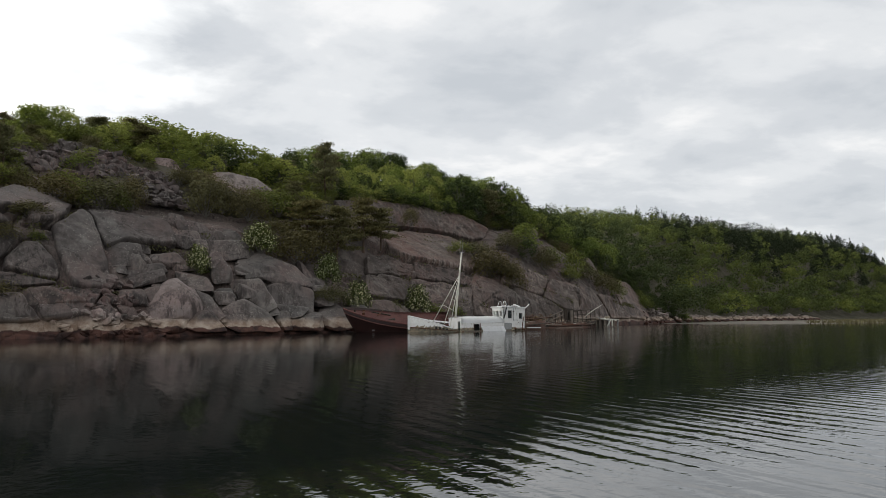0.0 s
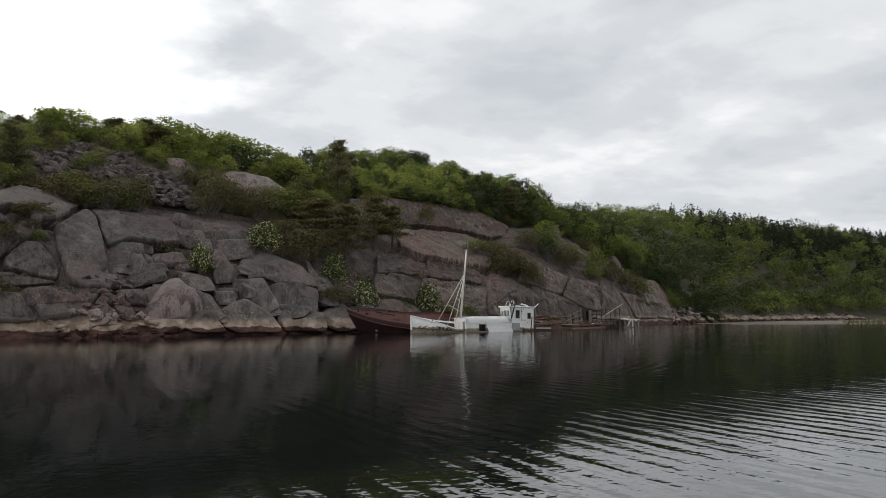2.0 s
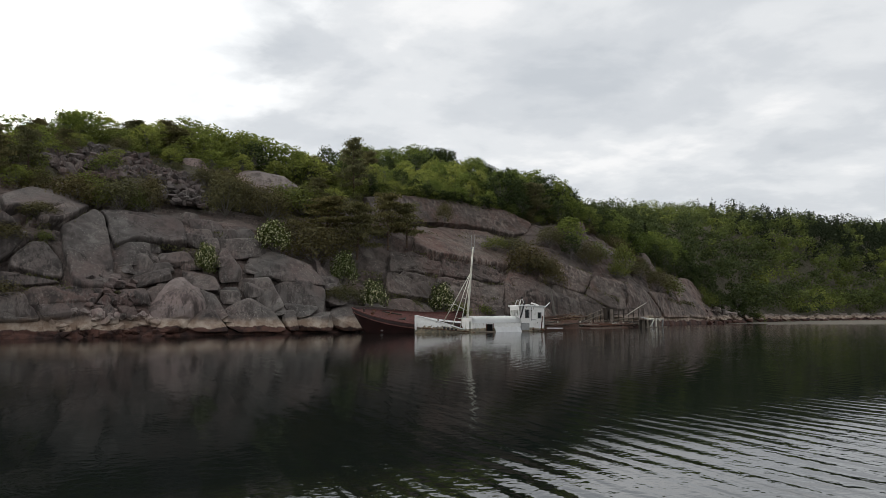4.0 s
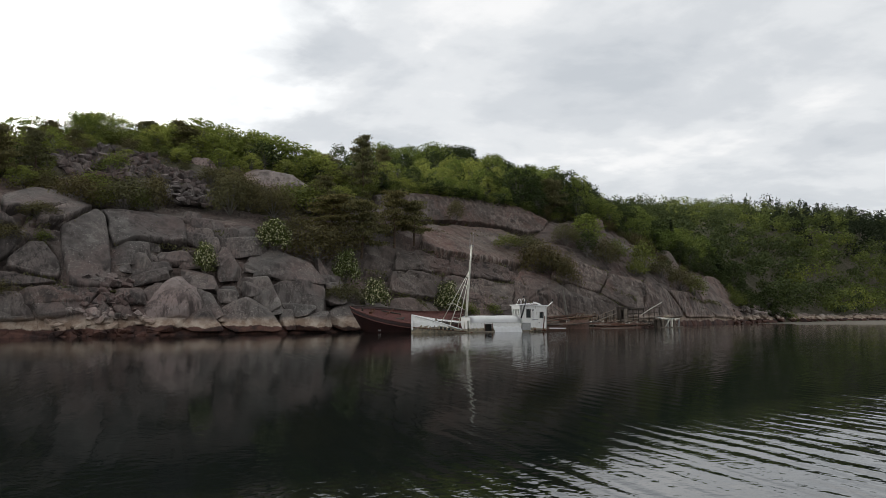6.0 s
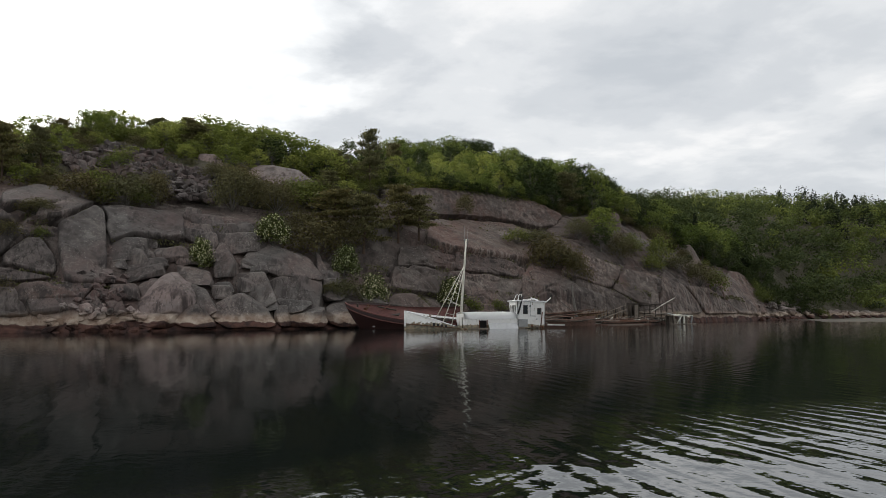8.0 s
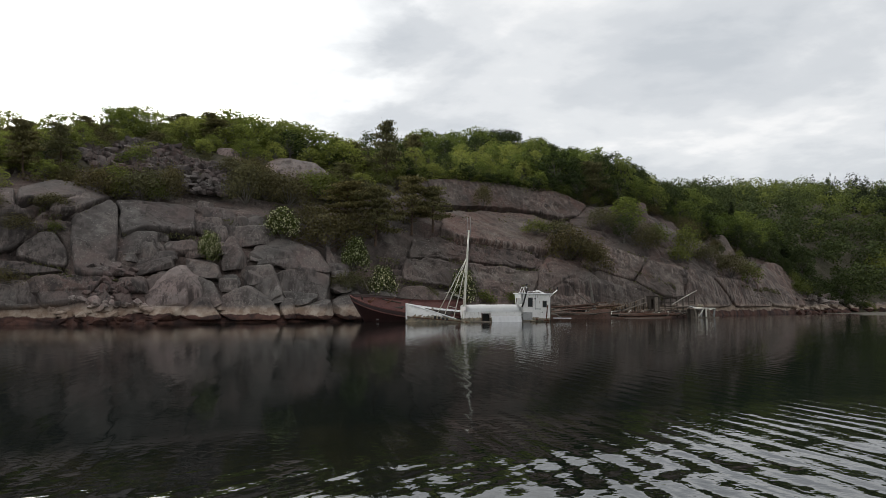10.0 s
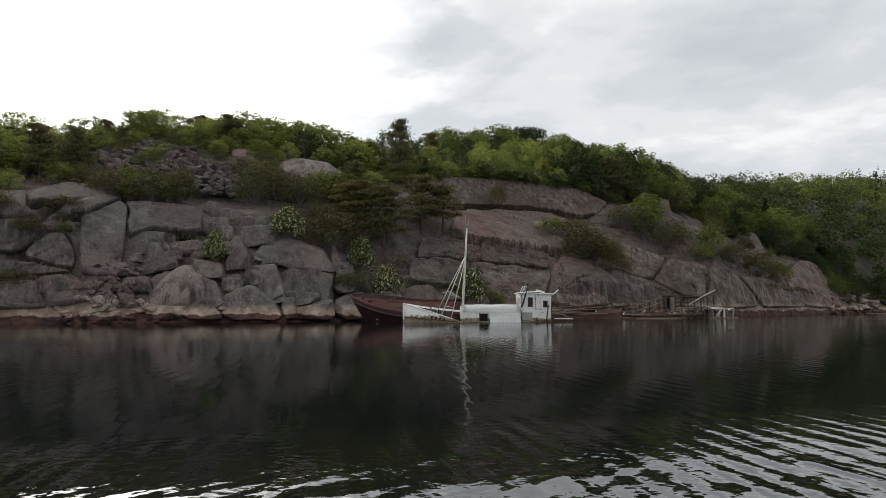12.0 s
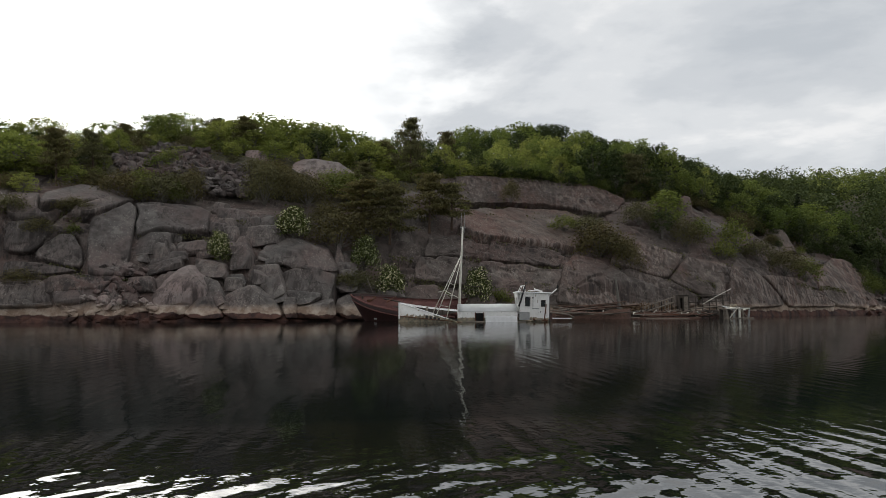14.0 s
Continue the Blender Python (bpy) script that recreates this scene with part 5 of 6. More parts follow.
# the leafy skirt of the wood, down to the bare rock
for k in range(46):
    s = 43 + 1.3 * k
    d = wood_edge(s) - pick.uniform(-0.8, 0.9)
    x, y = (float(v) for v in plan(s, d))
    kind = pick.choice(("bush", "birch", "bush", "alder") if s < 72 else ("alder", "juniper", "alder", "bush"))
    high = pick.uniform(1.7, 3.2)
    grow(kind, x, y, float(hill_z(s, d)) - 0.4, high * pick.uniform(1.2, 1.7), high)

# scrub on the broken ground below the wood
for k in range(150):
    s = pick.uniform(-30, 46) if k < 110 else pick.uniform(76, 118)
    edge = wood_edge(s)
    d = edge - pick.uniform(0.0, 11.0) * pick.random() if s < 46 else edge - pick.uniform(0, 5)
    if 2 < s < 18.5 and 17 < d < 25 or 18 < s < 32 and d > 23 or d < 8:
        continue
    x, y = (float(v) for v in plan(s, d))
    kind = pick.choice(("bush", "juniper", "birch", "juniper") if s < 46 else ("bush", "juniper", "alder"))
    high = pick.uniform(1.2, 2.4)
    grow(kind, x, y, float(hill_z(s, d)) - 0.35, high * pick.uniform(1.1, 1.6), high)

# bushes down to the stones round the point and the cove
for k in range(36):
    s = pick.uniform(111, 134)
    d = pick.uniform(1.2, 7.0)
    x, y = (float(v) for v in plan(s, d))
    kind = pick.choice(("bush", "alder", "alder", "alder"))
    high = pick.uniform(1.8, 3.4)
    grow(kind, x, y, float(hill_z(s, d)) - 0.35, high * pick.uniform(1.0, 1.5), high)

for kind, models in PROTO.items():
    for k, model in enumerate(models):
        if (kind, k) not in FIRST:
            for o in (*model.children_recursive, model):
                bpy.data.objects.remove(o)


def far_woods():
    """The woods beyond the cove, too many and too far to count."""
    rng = np.random.RandomState(5)
    sets = {"broad": [], "bright": [], "dark": [], "dense": []}
    for s in np.arange(131, 400, 5.2):
        for row in range(24):
            d = wood_edge(s) - 1 + row * 5.0 + rng.uniform(-2, 2)
            q = s + rng.uniform(-2.5, 2.5)
            if d > 125:
                continue
            x, y = plan(q, d)
            z = hill_z(q, d) - 0.3
            dark = rng.uniform() < (0.85 * np.clip((q - 190) / 40, 0, 1) * np.clip((d - 14) / 16, 0, 1))
            n = 340 if row < 9 else 160
            if dark:
                h, w = rng.uniform(5, 10), rng.uniform(4.5, 7.0)
                f = rng.beta(1.1, 1.7, n)
                a = rng.uniform(0, 6.28, n)
                r = w * 0.5 * (1 - f) ** 0.68 * rng.uniform(0.2, 1, n)
                c = np.stack([r * np.cos(a), r * np.sin(a), h * f], -1)
                sets["dark"].append(quads(c + (x, y, z), 0.5, rng, 1.5, np.stack([np.cos(a), np.sin(a), -0.3 + 0 * a], -1)))
            else:
                h, w = rng.uniform(6.2, 9.2), rng.uniform(5, 8)
                m = rng.normal(size=(9, 3))
                m /= np.linalg.norm(m, axis=1, keepdims=True)
                m = m * (w * 0.36, w * 0.36, h * 0.26) + (0, 0, h * 0.62)
                k = rng.randint(0, 9, n)
                off = rng.normal(size=(n, 3))
                off *= rng.uniform(0.8, 1.1, (n, 1)) / np.linalg.norm(off, axis=1, keepdims=True)
                off = off * (w * 0.21, w * 0.21, h * 0.12)
                light = rng.uniform() < 0.15 + 0.5 * (value_noise(np.array([[q * 0.06, d * 0.08, 0.0]]), 6)[0] > 0.1)
                near = q + rng.uniform(-12, 12) < 172
                sets["dense" if near and not (light and q > 150) else "bright" if light else "broad"].append(quads(m[k] + off + (x, y, z), 0.50, rng, face=off / (w * 0.14) + (m[k] - (0, 0, h * 0.4)) / w))
    for key, mat, label in (("broad", FAR_LEAF, "far woods of dark green broad-leaved trees"), ("bright", FAR_BRIGHT, "far woods of light green birches"), ("dark", SPRUCE_LEAF, "far dark conifers along the ridge"), ("dense", DARK_LEAF, "dense dark alder woods behind the beach")):
        tagged(part("far_woods", smooth_mesh("far_woods", *joined(sets[key]), mat, False), mat), label, "woods", kind="stuff")


far_woods()


def undergrowth():
    """Heather, grass tufts and low scrub over the slope between the rocks and the wood."""
    rng = np.random.RandomState(9)
    n = 34000
    s = rng.uniform(-45, 128, n)
    edge = np.interp(s, WOOD_S, WOOD_D)
    d = edge + rng.uniform(-11, 14, n)
    keep = ~((s > 17) & (s < 31) & (d > 23) & (d < 30)) & (value_noise(np.stack([s * 0.22, d * 0.3, 0 * s], -1), 4) > np.interp(d - edge, (-11, -3, 3), (0.35, -0.05, -0.9))) & (d > 12)
    s, d = s[keep], d[keep]
    x, y = plan(s, d)
    z = hill_z(s, d) + rng.uniform(0.0, 0.75, len(s)) * np.clip(value_noise(np.stack([s * 0.8, d * 0.8, 0 * s], -1), 2) + 0.6, 0.1, 1.4)
    return smooth_mesh("undergrowth", *quads(np.stack([x, y, z], -1), 0.24, rng), JUNIPER_LEAF, False)


def joint_heather():
    """Heather and grass rooted in the joints of the rock."""
    rng = np.random.RandomState(21)
    sets = []
    for at, high, depth, shoulder, out in LEDGES:
        n = int((at[-1] - at[0]) * 26)
        s = rng.uniform(at[0] + 0.4, at[-1] - 0.4, n)
        keep = value_noise(np.stack([s * 0.45, 0 * s + depth * 9, 0 * s], -1), 5) > (-0.15 if at[0] < 6 else 0.15)
        s = s[keep]
        z = np.interp(s, at, high)
        x, y = plan(s, inland(s, z) + rng.uniform(-0.45, 0.1, len(s)))
        sets.append(quads(np.stack([x, y, z - 0.15 + rng.uniform(-0.35, 0.25, len(s))], -1), 0.20, rng, 1.4, np.array((0, 0, 0.5))))
    return smooth_mesh("joint_heather", *joined(sets), JUNIPER_LEAF, False)


tagged(part("joint_heather", joint_heather(), JUNIPER_LEAF), "dark heather and grass rooted in the rock joints", "heather", kind="stuff")


def bracken():
    rng = np.random.RandomState(14)
    n = 1500
    c = np.array((16.6, 94.0, 1.1)) + rng.normal(size=(n, 3)) * (1.9, 1.0, 0.28)
    return smooth_mesh("bracken", *quads(c, 0.20, rng, 1.8), BRACKEN, False)


tagged(part("bracken", bracken(), BRACKEN), "rust-brown dead bracken at the foot of the rock", "bracken", kind="stuff")
tagged(part("undergrowth", undergrowth(), JUNIPER_LEAF), "brownish green heather and low scrub on the slope", "undergrowth", kind="stuff")


def reeds():
    rng = np.random.RandomState(12)
    n = 15000
    y = rng.uniform(92, 150, n)
    x = 0.62 * y + 3 + rng.uniform(0, 1, n) ** 0.8 * 60 + 3 * np.sin(y * 0.3)
    z = 0.02 + rng.uniform(0.0, 0.28, n)
    return smooth_mesh("reed_bed", *quads(np.stack([x, y, z], -1), 0.30, rng, 2.0, np.array((0, 0, 1.4))), STRAW, False)


tagged(part("reed_bed", reeds(), STRAW), "pale dry reeds on the tidal flat", "reeds", kind="stuff")

# ---- the wrecked boats ----


def bevelled(bm, width=0.015):
    bmesh.ops.bevel(bm, geom=list(bm.edges), offset=width, segments=1, affect="EDGES", profile=0.5)
    return bm


def box(x0, x1, y0, y1, z0, z1, bevel=0.015, bm=None):
    """A box between two corners, its edges broken."""
    made = bm or bmesh.new()
    one = bmesh.new()
    bmesh.ops.create_cube(one, size=1.0)
    for v in one.verts:
        v.co = Vector(((x0 + x1) / 2 + v.co.x * (x1 - x0), (y0 + y1) / 2 + v.co.y * (y1 - y0), (z0 + z1) / 2 + v.co.z * (z1 - z0)))
    if bevel:
        bevelled(one, min(bevel, 0.3 * min(abs(x1 - x0), abs(y1 - y0), abs(z1 - z0))))
    me = bpy.data.meshes.new("box")
    one.to_mesh(me)
    one.free()
    made.from_mesh(me)
    bpy.data.meshes.remove(me)
    return made


def tube(points, r0, r1=None, sides=8, bm=None):
    """A pipe or spar along points."""
    made = bm or bmesh.new()
    r1 = r0 if r1 is None else r1
    rings, pts = [], [Vector(p) for p in points]
    for k, p in enumerate(pts):
        w = (pts[min(k + 1, len(pts) - 1)] - pts[max(k - 1, 0)]).normalized()
        u = w.cross(Vector((0.21, 0.95, 0.2))).normalized()
        v = w.cross(u)
        r = r0 + (r1 - r0) * k / (len(pts) - 1)
        rings.append([made.verts.new(p + r * (math.cos(a) * u + math.sin(a) * v)) for a in (2 * math.pi * n / sides for n in range(sides))])
    for a, b in zip(rings, rings[1:]):
        for n in range(sides):
            made.faces.new((a[n], a[(n + 1) % sides], b[(n + 1) % sides], b[n])).smooth = True
    made.faces.new(rings[0][::-1])
    made.faces.new(rings[-1])
    return made


def pierced(x0, x1, z0, z1, holes, y0, y1):
    """A wall along x with real openings (x0, x1, z0, z1) through it."""
    xs = sorted({x0, x1, *(v for h in holes for v in h[:2])})
    zs = sorted({z0, z1, *(v for h in holes for v in h[2:])})
    bm = bmesh.new()
    for a, b in zip(xs, xs[1:]):
        for c, d in zip(zs, zs[1:]):
            if not any(h[0] <= a and b <= h[1] and h[2] <= c and d <= h[3] for h in holes):
                box(a, b, y0, y1, c, d, 0, bm)
    bmesh.ops.remove_doubles(bm, verts=bm.verts, dist=0.001)
    return bm


def strip(path, inner, thick=0.07):
    """A planked side: top line to bottom line, station by station, with thickness towards inner (+1 or -1 in y)."""
    bm = bmesh.new()
    rows = []
    for top, low in path:
        col = [Vector(top) + (Vector(low) - Vector(top)) * f for f in (0, 0.3, 0.62, 1)]
        rows.append([bm.verts.new(c) for c in col] + [bm.verts.new(c + Vector((0, inner * thick, 0))) for c in col[::-1]])
    for a, b in zip(rows, rows[1:]):
        for n in range(8):
            f = bm.faces.new((a[n], b[n], b[(n + 1) % 8], a[(n + 1) % 8]))
            f.smooth = n in (0, 1, 2, 4, 5, 6)
    bm.faces.new(rows[0])
    bm.faces.new(rows[-1][::-1])
    bmesh.ops.recalc_face_normals(bm, faces=bm.faces)
    return bm


def white_boat():
    """The half-sunk white cutter: x runs aft from the stem, -y is the side towards open water, z = 0 the waterline."""
    root = empty("fishing_boat", pose(-0.4, 64.0, 0, 0, 0, 22.0), "half-sunk white wooden fishing cutter, stained and rusty, heeled beside the rocks", "boat")

    def half(x):
        return 0.10 + 1.75 * math.sin(math.pi / 2 * min(1, x / 4.6)) ** 0.8

    xs = [0.0, 0.25, 0.6, 1.1, 1.7, 2.4, 3.2, 4.0, 4.8, 5.6]
    near = [((x, -half(x), 1.58 - 0.30 * x - 0.006 * x * x), (x + 0.1, -half(x) * 0.8 - 0.02, -1.0 - 0.15 * x)) for x in xs]
    side = part("hull_side", strip(near, 1), HULL_PAINT, root, "grimy white bow planking sinking into the water")
    xf = [0.0, 0.3, 0.8, 1.6, 2.6, 3.8, 5.2, 7.0, 9.0, 11.0, 13.2]
    wide = [((x, half(x), 1.58 - 0.17 * x + 0.0085 * x * x), (x + 0.1, half(x) * 0.8, -1.2)) for x in xf]
    part("hull_side", strip(wide, -1), WHITE_PAINT, root)
    # dark strip added inside the far bulwark in place of its shadow
    shade_rows = [((x + 0.02, half(x) - 0.09, 1.50 - 0.17 * x + 0.0085 * x * x), (x + 0.1, half(x) * 0.8 - 0.09, -1.0)) for x in xf[1:]]
    part("bulwark_lining", strip(shade_rows, -1, 0.03), DARK_WOOD, root, "dark strip standing in for the shade inside the bulwark")
    part("stem", box(-0.10, 0.10, -0.10, 0.10, -0.8, 1.66), WHITE_PAINT, root)
    rail = tube([(p[0][0], p[0][1], p[0][2] + 0.03) for p in near], 0.055)
    part("gunwale", rail, WHITE_PAINT, root)
    part("gunwale", tube([(p[0][0], p[0][1], p[0][2] + 0.03) for p in wide], 0.06), WHITE_PAINT, root)
    deck = bmesh.new()
    grid = [[deck.verts.new((x, y * (half(x) - 0.06), 0.75 - 0.14 * x + 0.30 * y)) for y in (-1, 0, 1)] for x in xs]
    for a, b in zip(grid, grid[1:]):
        for n in (0, 1):
            deck.faces.new((a[n], b[n], b[n + 1], a[n + 1]))
    bmesh.ops.solidify(deck, geom=list(deck.faces), thickness=0.06)
    part("deck", deck, DARK_WOOD, root, "dark rotten foredeck")
    for x in (1.3, 1.9, 2.5, 3.1, 3.7, 4.3):
        y = half(x) - 0.10
        top = 1.52 - 0.17 * x + 0.0085 * x * x
        part("frame_timber", box(x - 0.07, x + 0.07, y - 0.12, y, top - 0.65, top), DARK_WOOD, root)
    part("bollard", tube([(2.35, 0.5, 0.5), (2.35, 0.5, 1.30)], 0.09), WOOD, root)
    part("bollard", tube([(2.05, 0.2, 0.5), (2.05, 0.2, 1.02)], 0.08), WOOD, root)
    # worn lettering on the bow, no longer readable
    for k in range(4):
        x = 2.25 + 0.34 * k
        part("faded_mark", box(x, x + 0.20, -half(x) - 0.03, -half(x) + 0.05, 0.30 - 0.05 * k, 0.56 - 0.07 * k, 0), BLACK, root)
    # rubbing strake
    part("strake", tube([(x, -half(x) - 0.0, 0.50 - 0.095 * x) for x in (0.05, 0.6, 1.6, 2.8, 4.0, 5.2)], 0.035), RUST, root)

    # low deckhouse with a rounded roof
    def house_slice(bm, x, lower):
        prof = [(-1.62, lower), (-1.58, 0.92), (-1.50, 1.14), (-1.30, 1.31), (-0.9, 1.43), (-0.2, 1.52), (0.6, 1.50), (1.35, 1.42)]
        return [bm.verts.new((x, y, z + 0.012 * math.sin(x * 3.1 + y))) for y, z in prof]
    bm = bmesh.new()
    sl = [house_slice(bm, x, 0.86) for x in np.linspace(5.0, 9.95, 12)]
    for a, b in zip(sl, sl[1:]):
        for n in range(7):
            bm.faces.new((a[n], b[n], b[n + 1], a[n + 1])).smooth = True
    bmesh.ops.solidify(bm, geom=list(bm.faces), thickness=0.05)
    part("deckhouse_roof", bm, ROOF_PAINT, root, "white rounded deckhouse roof")
    part("deckhouse_wall", pierced(5.0, 9.95, -0.6, 0.90, [(6.45, 7.1, -0.6, 0.74)], -1.60, -1.54), WALL_PAINT, root, "stained white wall with a dark open hatch")
    part("deckhouse_wall", box(5.0, 9.95, 1.30, 1.37, -0.6, 1.42), WHITE_PAINT, root)
    part("deckhouse_end", pierced(-1.54, 1.30, -0.6, 1.36, [(-1.35, -0.75, -0.6, 1.02)], -0.03, 0.03), WHITE_PAINT, root).matrix_local = pose(5.03, 0, 0, 0, 0, 90)
    # black panel added behind the hatch to stand for the gloom inside
    part("deckhouse_interior", box(6.2, 7.4, -0.9, -0.84, -0.6, 1.2, 0), BLACK, root)
    part("hatch_frame", box(6.38, 6.45, -1.66, -1.60, -0.3, 0.80), RUST, root)
    part("hatch_frame", box(7.10, 7.17, -1.66, -1.60, -0.3, 0.80), RUST, root)
    # loose white sheet hanging over the wall's foot
    bm = bmesh.new()
    cols = []
    for k in range(28):
        x = 7.25 + 2.65 * k / 27
        out = 0.05 + 0.03 * math.sin(k * 1.7) + 0.02 * math.sin(k * 0.6)
        cols.append([bm.verts.new((x, -1.64 - out * f * 1.8 - 0.40 * f, 0.50 - 0.62 * f + 0.03 * math.sin(k * 0.9))) for f in (0, 0.33, 0.66, 1)])
    for a, b in zip(cols, cols[1:]):
        for n in range(3):
            bm.faces.new((a[n], b[n], b[n + 1], a[n + 1])).smooth = True
    bmesh.ops.solidify(bm, geom=list(bm.faces), thickness=0.015)
    part("hanging_sheet", bm, SHEET, root, "white sheet torn along its foot")
    part("gunwale", tube([(5.6, -1.86, 0.04), (7.0, -1.86, 0.02), (9.0, -1.85, 0.02), (10.6, -1.82, 0.03)], 0.06), WOOD, root)

    # wheelhouse
    wheel = empty("wheelhouse", None)
    wheel.parent = root
    wheel.matrix_local = pose(10.14, 0, 0.02, 0, 2.0, 0) @ Matrix.Diagonal((0.82, 0.92, 1, 1))
    tagged(wheel, "white wheelhouse with broken dark windows")
    part("wall", pierced(0.0, 3.05, 0.0, 2.42, [(0.60, 1.04, 1.34, 2.06), (2.24, 2.62, 1.34, 1.82)], -1.30, -1.24), WALL_PAINT, wheel)
    part("wall", box(0.0, 3.05, 1.10, 1.16, 0.0, 2.42), WHITE_PAINT, wheel)
    front = part("wall", pierced(-1.24, 1.10, 0.9, 2.44, [(-1.05, -0.55, 1.50, 2.10), (-0.35, 0.25, 1.50, 2.10), (0.42, 0.90, 1.50, 2.10)], -0.03, 0.03), WHITE_PAINT, wheel)
    front.matrix_local = pose(0.10, 0, 0, 0, -8, 0) @ pose(0, 0, 0, 0, 0, 90)
    back = part("wall", pierced(-1.24, 1.10, 0.0, 2.42, [(-0.4, 0.3, 0.3, 2.0)], -0.03, 0.03), WHITE_PAINT, wheel)
    back.matrix_local = pose(3.02, 0, 0, 0, 0, 90)
    part("roof", box(-0.42, 3.22, -1.42, 1.28, 2.42, 2.52, 0.03), ROOF_PAINT, wheel)
    part("window", box(0.60, 1.04, -1.255, -1.245, 1.34, 2.06, 0), GLASS, wheel)
    part("window_trim", pierced(0.55, 1.09, 1.29, 2.11, [(0.60, 1.04, 1.34, 2.06)], -1.33, -1.30), DARK_WOOD, wheel)
    part("window", box(2.24, 2.62, -1.255, -1.245, 1.34, 1.82, 0), GLASS, wheel)
    part("window_trim", pierced(2.19, 2.67, 1.29, 1.87, [(2.24, 2.62, 1.34, 1.82)], -1.33, -1.30), DARK_WOOD, wheel)
    part("floor", box(0.06, 2.96, -1.2, 1.08, 0.55, 0.60, 0), DARK_WOOD, wheel)
    part("name_strip", box(1.32, 2.02, -1.325, -1.30, 1.10, 1.17, 0.005), GREY_PANEL, wheel)
    part("porthole", tube([(2.15, -1.33, 0.86), (2.15, -1.28, 0.86)], 0.055, sides=12), BLACK, wheel)
    part("lamp", tube([(1.34, -1.42, 2.02), (1.34, -1.30, 2.02)], 0.07, sides=10), BLACK, wheel)
    part("drain_pipe", tube([(1.36, -1.36, 2.38), (1.36, -1.36, 1.05)], 0.025), GREY_PANEL, wheel)
    part("side_panel", box(-0.05, 1.02, -1.52, -1.46, 0.12, 0.82), GREY_PANEL, wheel, "grey sheet metal panel")
    part("exhaust_pipe", tube([(-0.10, -1.36, 1.25), (0.08, -1.38, 1.7), (0.36, -1.34, 2.55), (0.52, -1.30, 2.95)], 0.085), BLACK, wheel, "leaning black exhaust pipe")
    bm = tube([(0.02, -0.9, 2.5), (0.30, -0.7, 3.05), (0.55, -0.7, 3.08), (0.62, -0.9, 2.5)], 0.028)
    part("roof_frame", bm, WHITE_PAINT, wheel)
    part("roof_frame", tube([(0.02, 0.3, 2.5), (0.30, 0.3, 3.05), (0.55, 0.3, 3.08), (0.62, 0.3, 2.5)], 0.028), WHITE_PAINT, wheel)
    part("aerial", tube([(0.75, 0.1, 2.5), (0.80, 0.1, 3.38)], 0.03), BLACK, wheel)
    part("searchlight", tube([(0.70, 0.02, 3.30), (0.94, 0.02, 3.34)], 0.06), BLACK, wheel)
    part("roof_rail", tube([(1.1, -1.2, 2.5), (1.15, -1.2, 2.66), (2.3, -1.2, 2.64), (2.32, -1.2, 2.5)], 0.02), WHITE_PAINT, wheel)
    part("roof_rail", tube([(1.1, 0.9, 2.5), (1.15, 0.9, 2.70), (2.3, 0.9, 2.68), (2.32, 0.9, 2.5)], 0.02), WHITE_PAINT, wheel)
    # stern gallows and debris
    part("gallows", tube([(11.45, -1.0, 2.74), (11.9, -1.05, 2.60), (12.4, -1.1, 2.30), (12.7, -1.1, 1.95)], 0.07), WHITE_PAINT, root, "bent white tube gallows")
    part("gallows", tube([(12.6, -1.0, 2.12), (13.0, -1.0, 2.42), (13.45, -1.0, 2.80)], 0.05), WHITE_PAINT, root)
    part("gallows_tip", box(13.40, 13.50, -1.06, -0.94, 2.74, 3.06), BLACK, root)
    part("stern_post", box(12.62, 12.76, -1.16, -1.0, -0.4, 2.1), DARK_WOOD, root)
    part("stern_post", box(12.8, 12.92, 0.6, 0.74, -0.4, 1.7), DARK_WOOD, root)
    part("stern_post", tube([(12.2, -1.45, 0.1), (12.4, -1.42, 1.45)], 0.05), RUST, root)
    part("stern_rail", tube([(12.7, -1.05, 0.95), (14.0, -1.2, 0.85)], 0.05), WOOD, root)
    part("stern_plank", box(12.9, 14.5, -1.5, -1.25, 0.42, 0.50), WHITE_PAINT, root).matrix_local = pose(0, 0, 0.05, 0, 1.0, 0)
    rng = random.Random(3)
    for k in range(9):
        x, y = rng.uniform(10.4, 12.4), rng.uniform(-1.75, -1.40)
        bm = box(-0.16, 0.16, -0.10, 0.10, -0.06, 0.06, 0.03)
        part("debris", bm, rng.choice((WHITE_PAINT, WHITE_PAINT, WOOD, RUST)), root).matrix_local = pose(x, y, rng.uniform(0.02, 0.22), rng.uniform(-30, 30), rng.uniform(-20, 20), rng.uniform(0, 180))

    # mast and rigging
    foot, head = Vector((5.08, 0.15, 0.3)), Vector((5.45, -1.0, 8.1))
    part("mast", tube([foot + (head - foot) * f for f in (0, 0.33, 0.66, 1)], 0.125, 0.07, 12), CREAM_PAINT, root, "tall flaking cream-painted mast")
    ax = (head - foot).normalized()
    part("aerial", tube([head - ax * 0.5 + Vector((-0.14, 0, 0)), head + Vector((-0.12, 0, 1.15))], 0.022, 0.014), GREY_PANEL, root)
    part("aerial", tube([head - ax * 0.5 + Vector((0.16, 0, 0)), head + Vector((0.18, 0, 1.2))], 0.022, 0.014), GREY_PANEL, root)
    part("mast_cap", box(head.x - 0.22, head.x + 0.22, head.y - 0.05, head.y + 0.05, head.z - 0.12, head.z - 0.04), GREY_PANEL, root)
    hound = foot + (head - foot) * 0.70
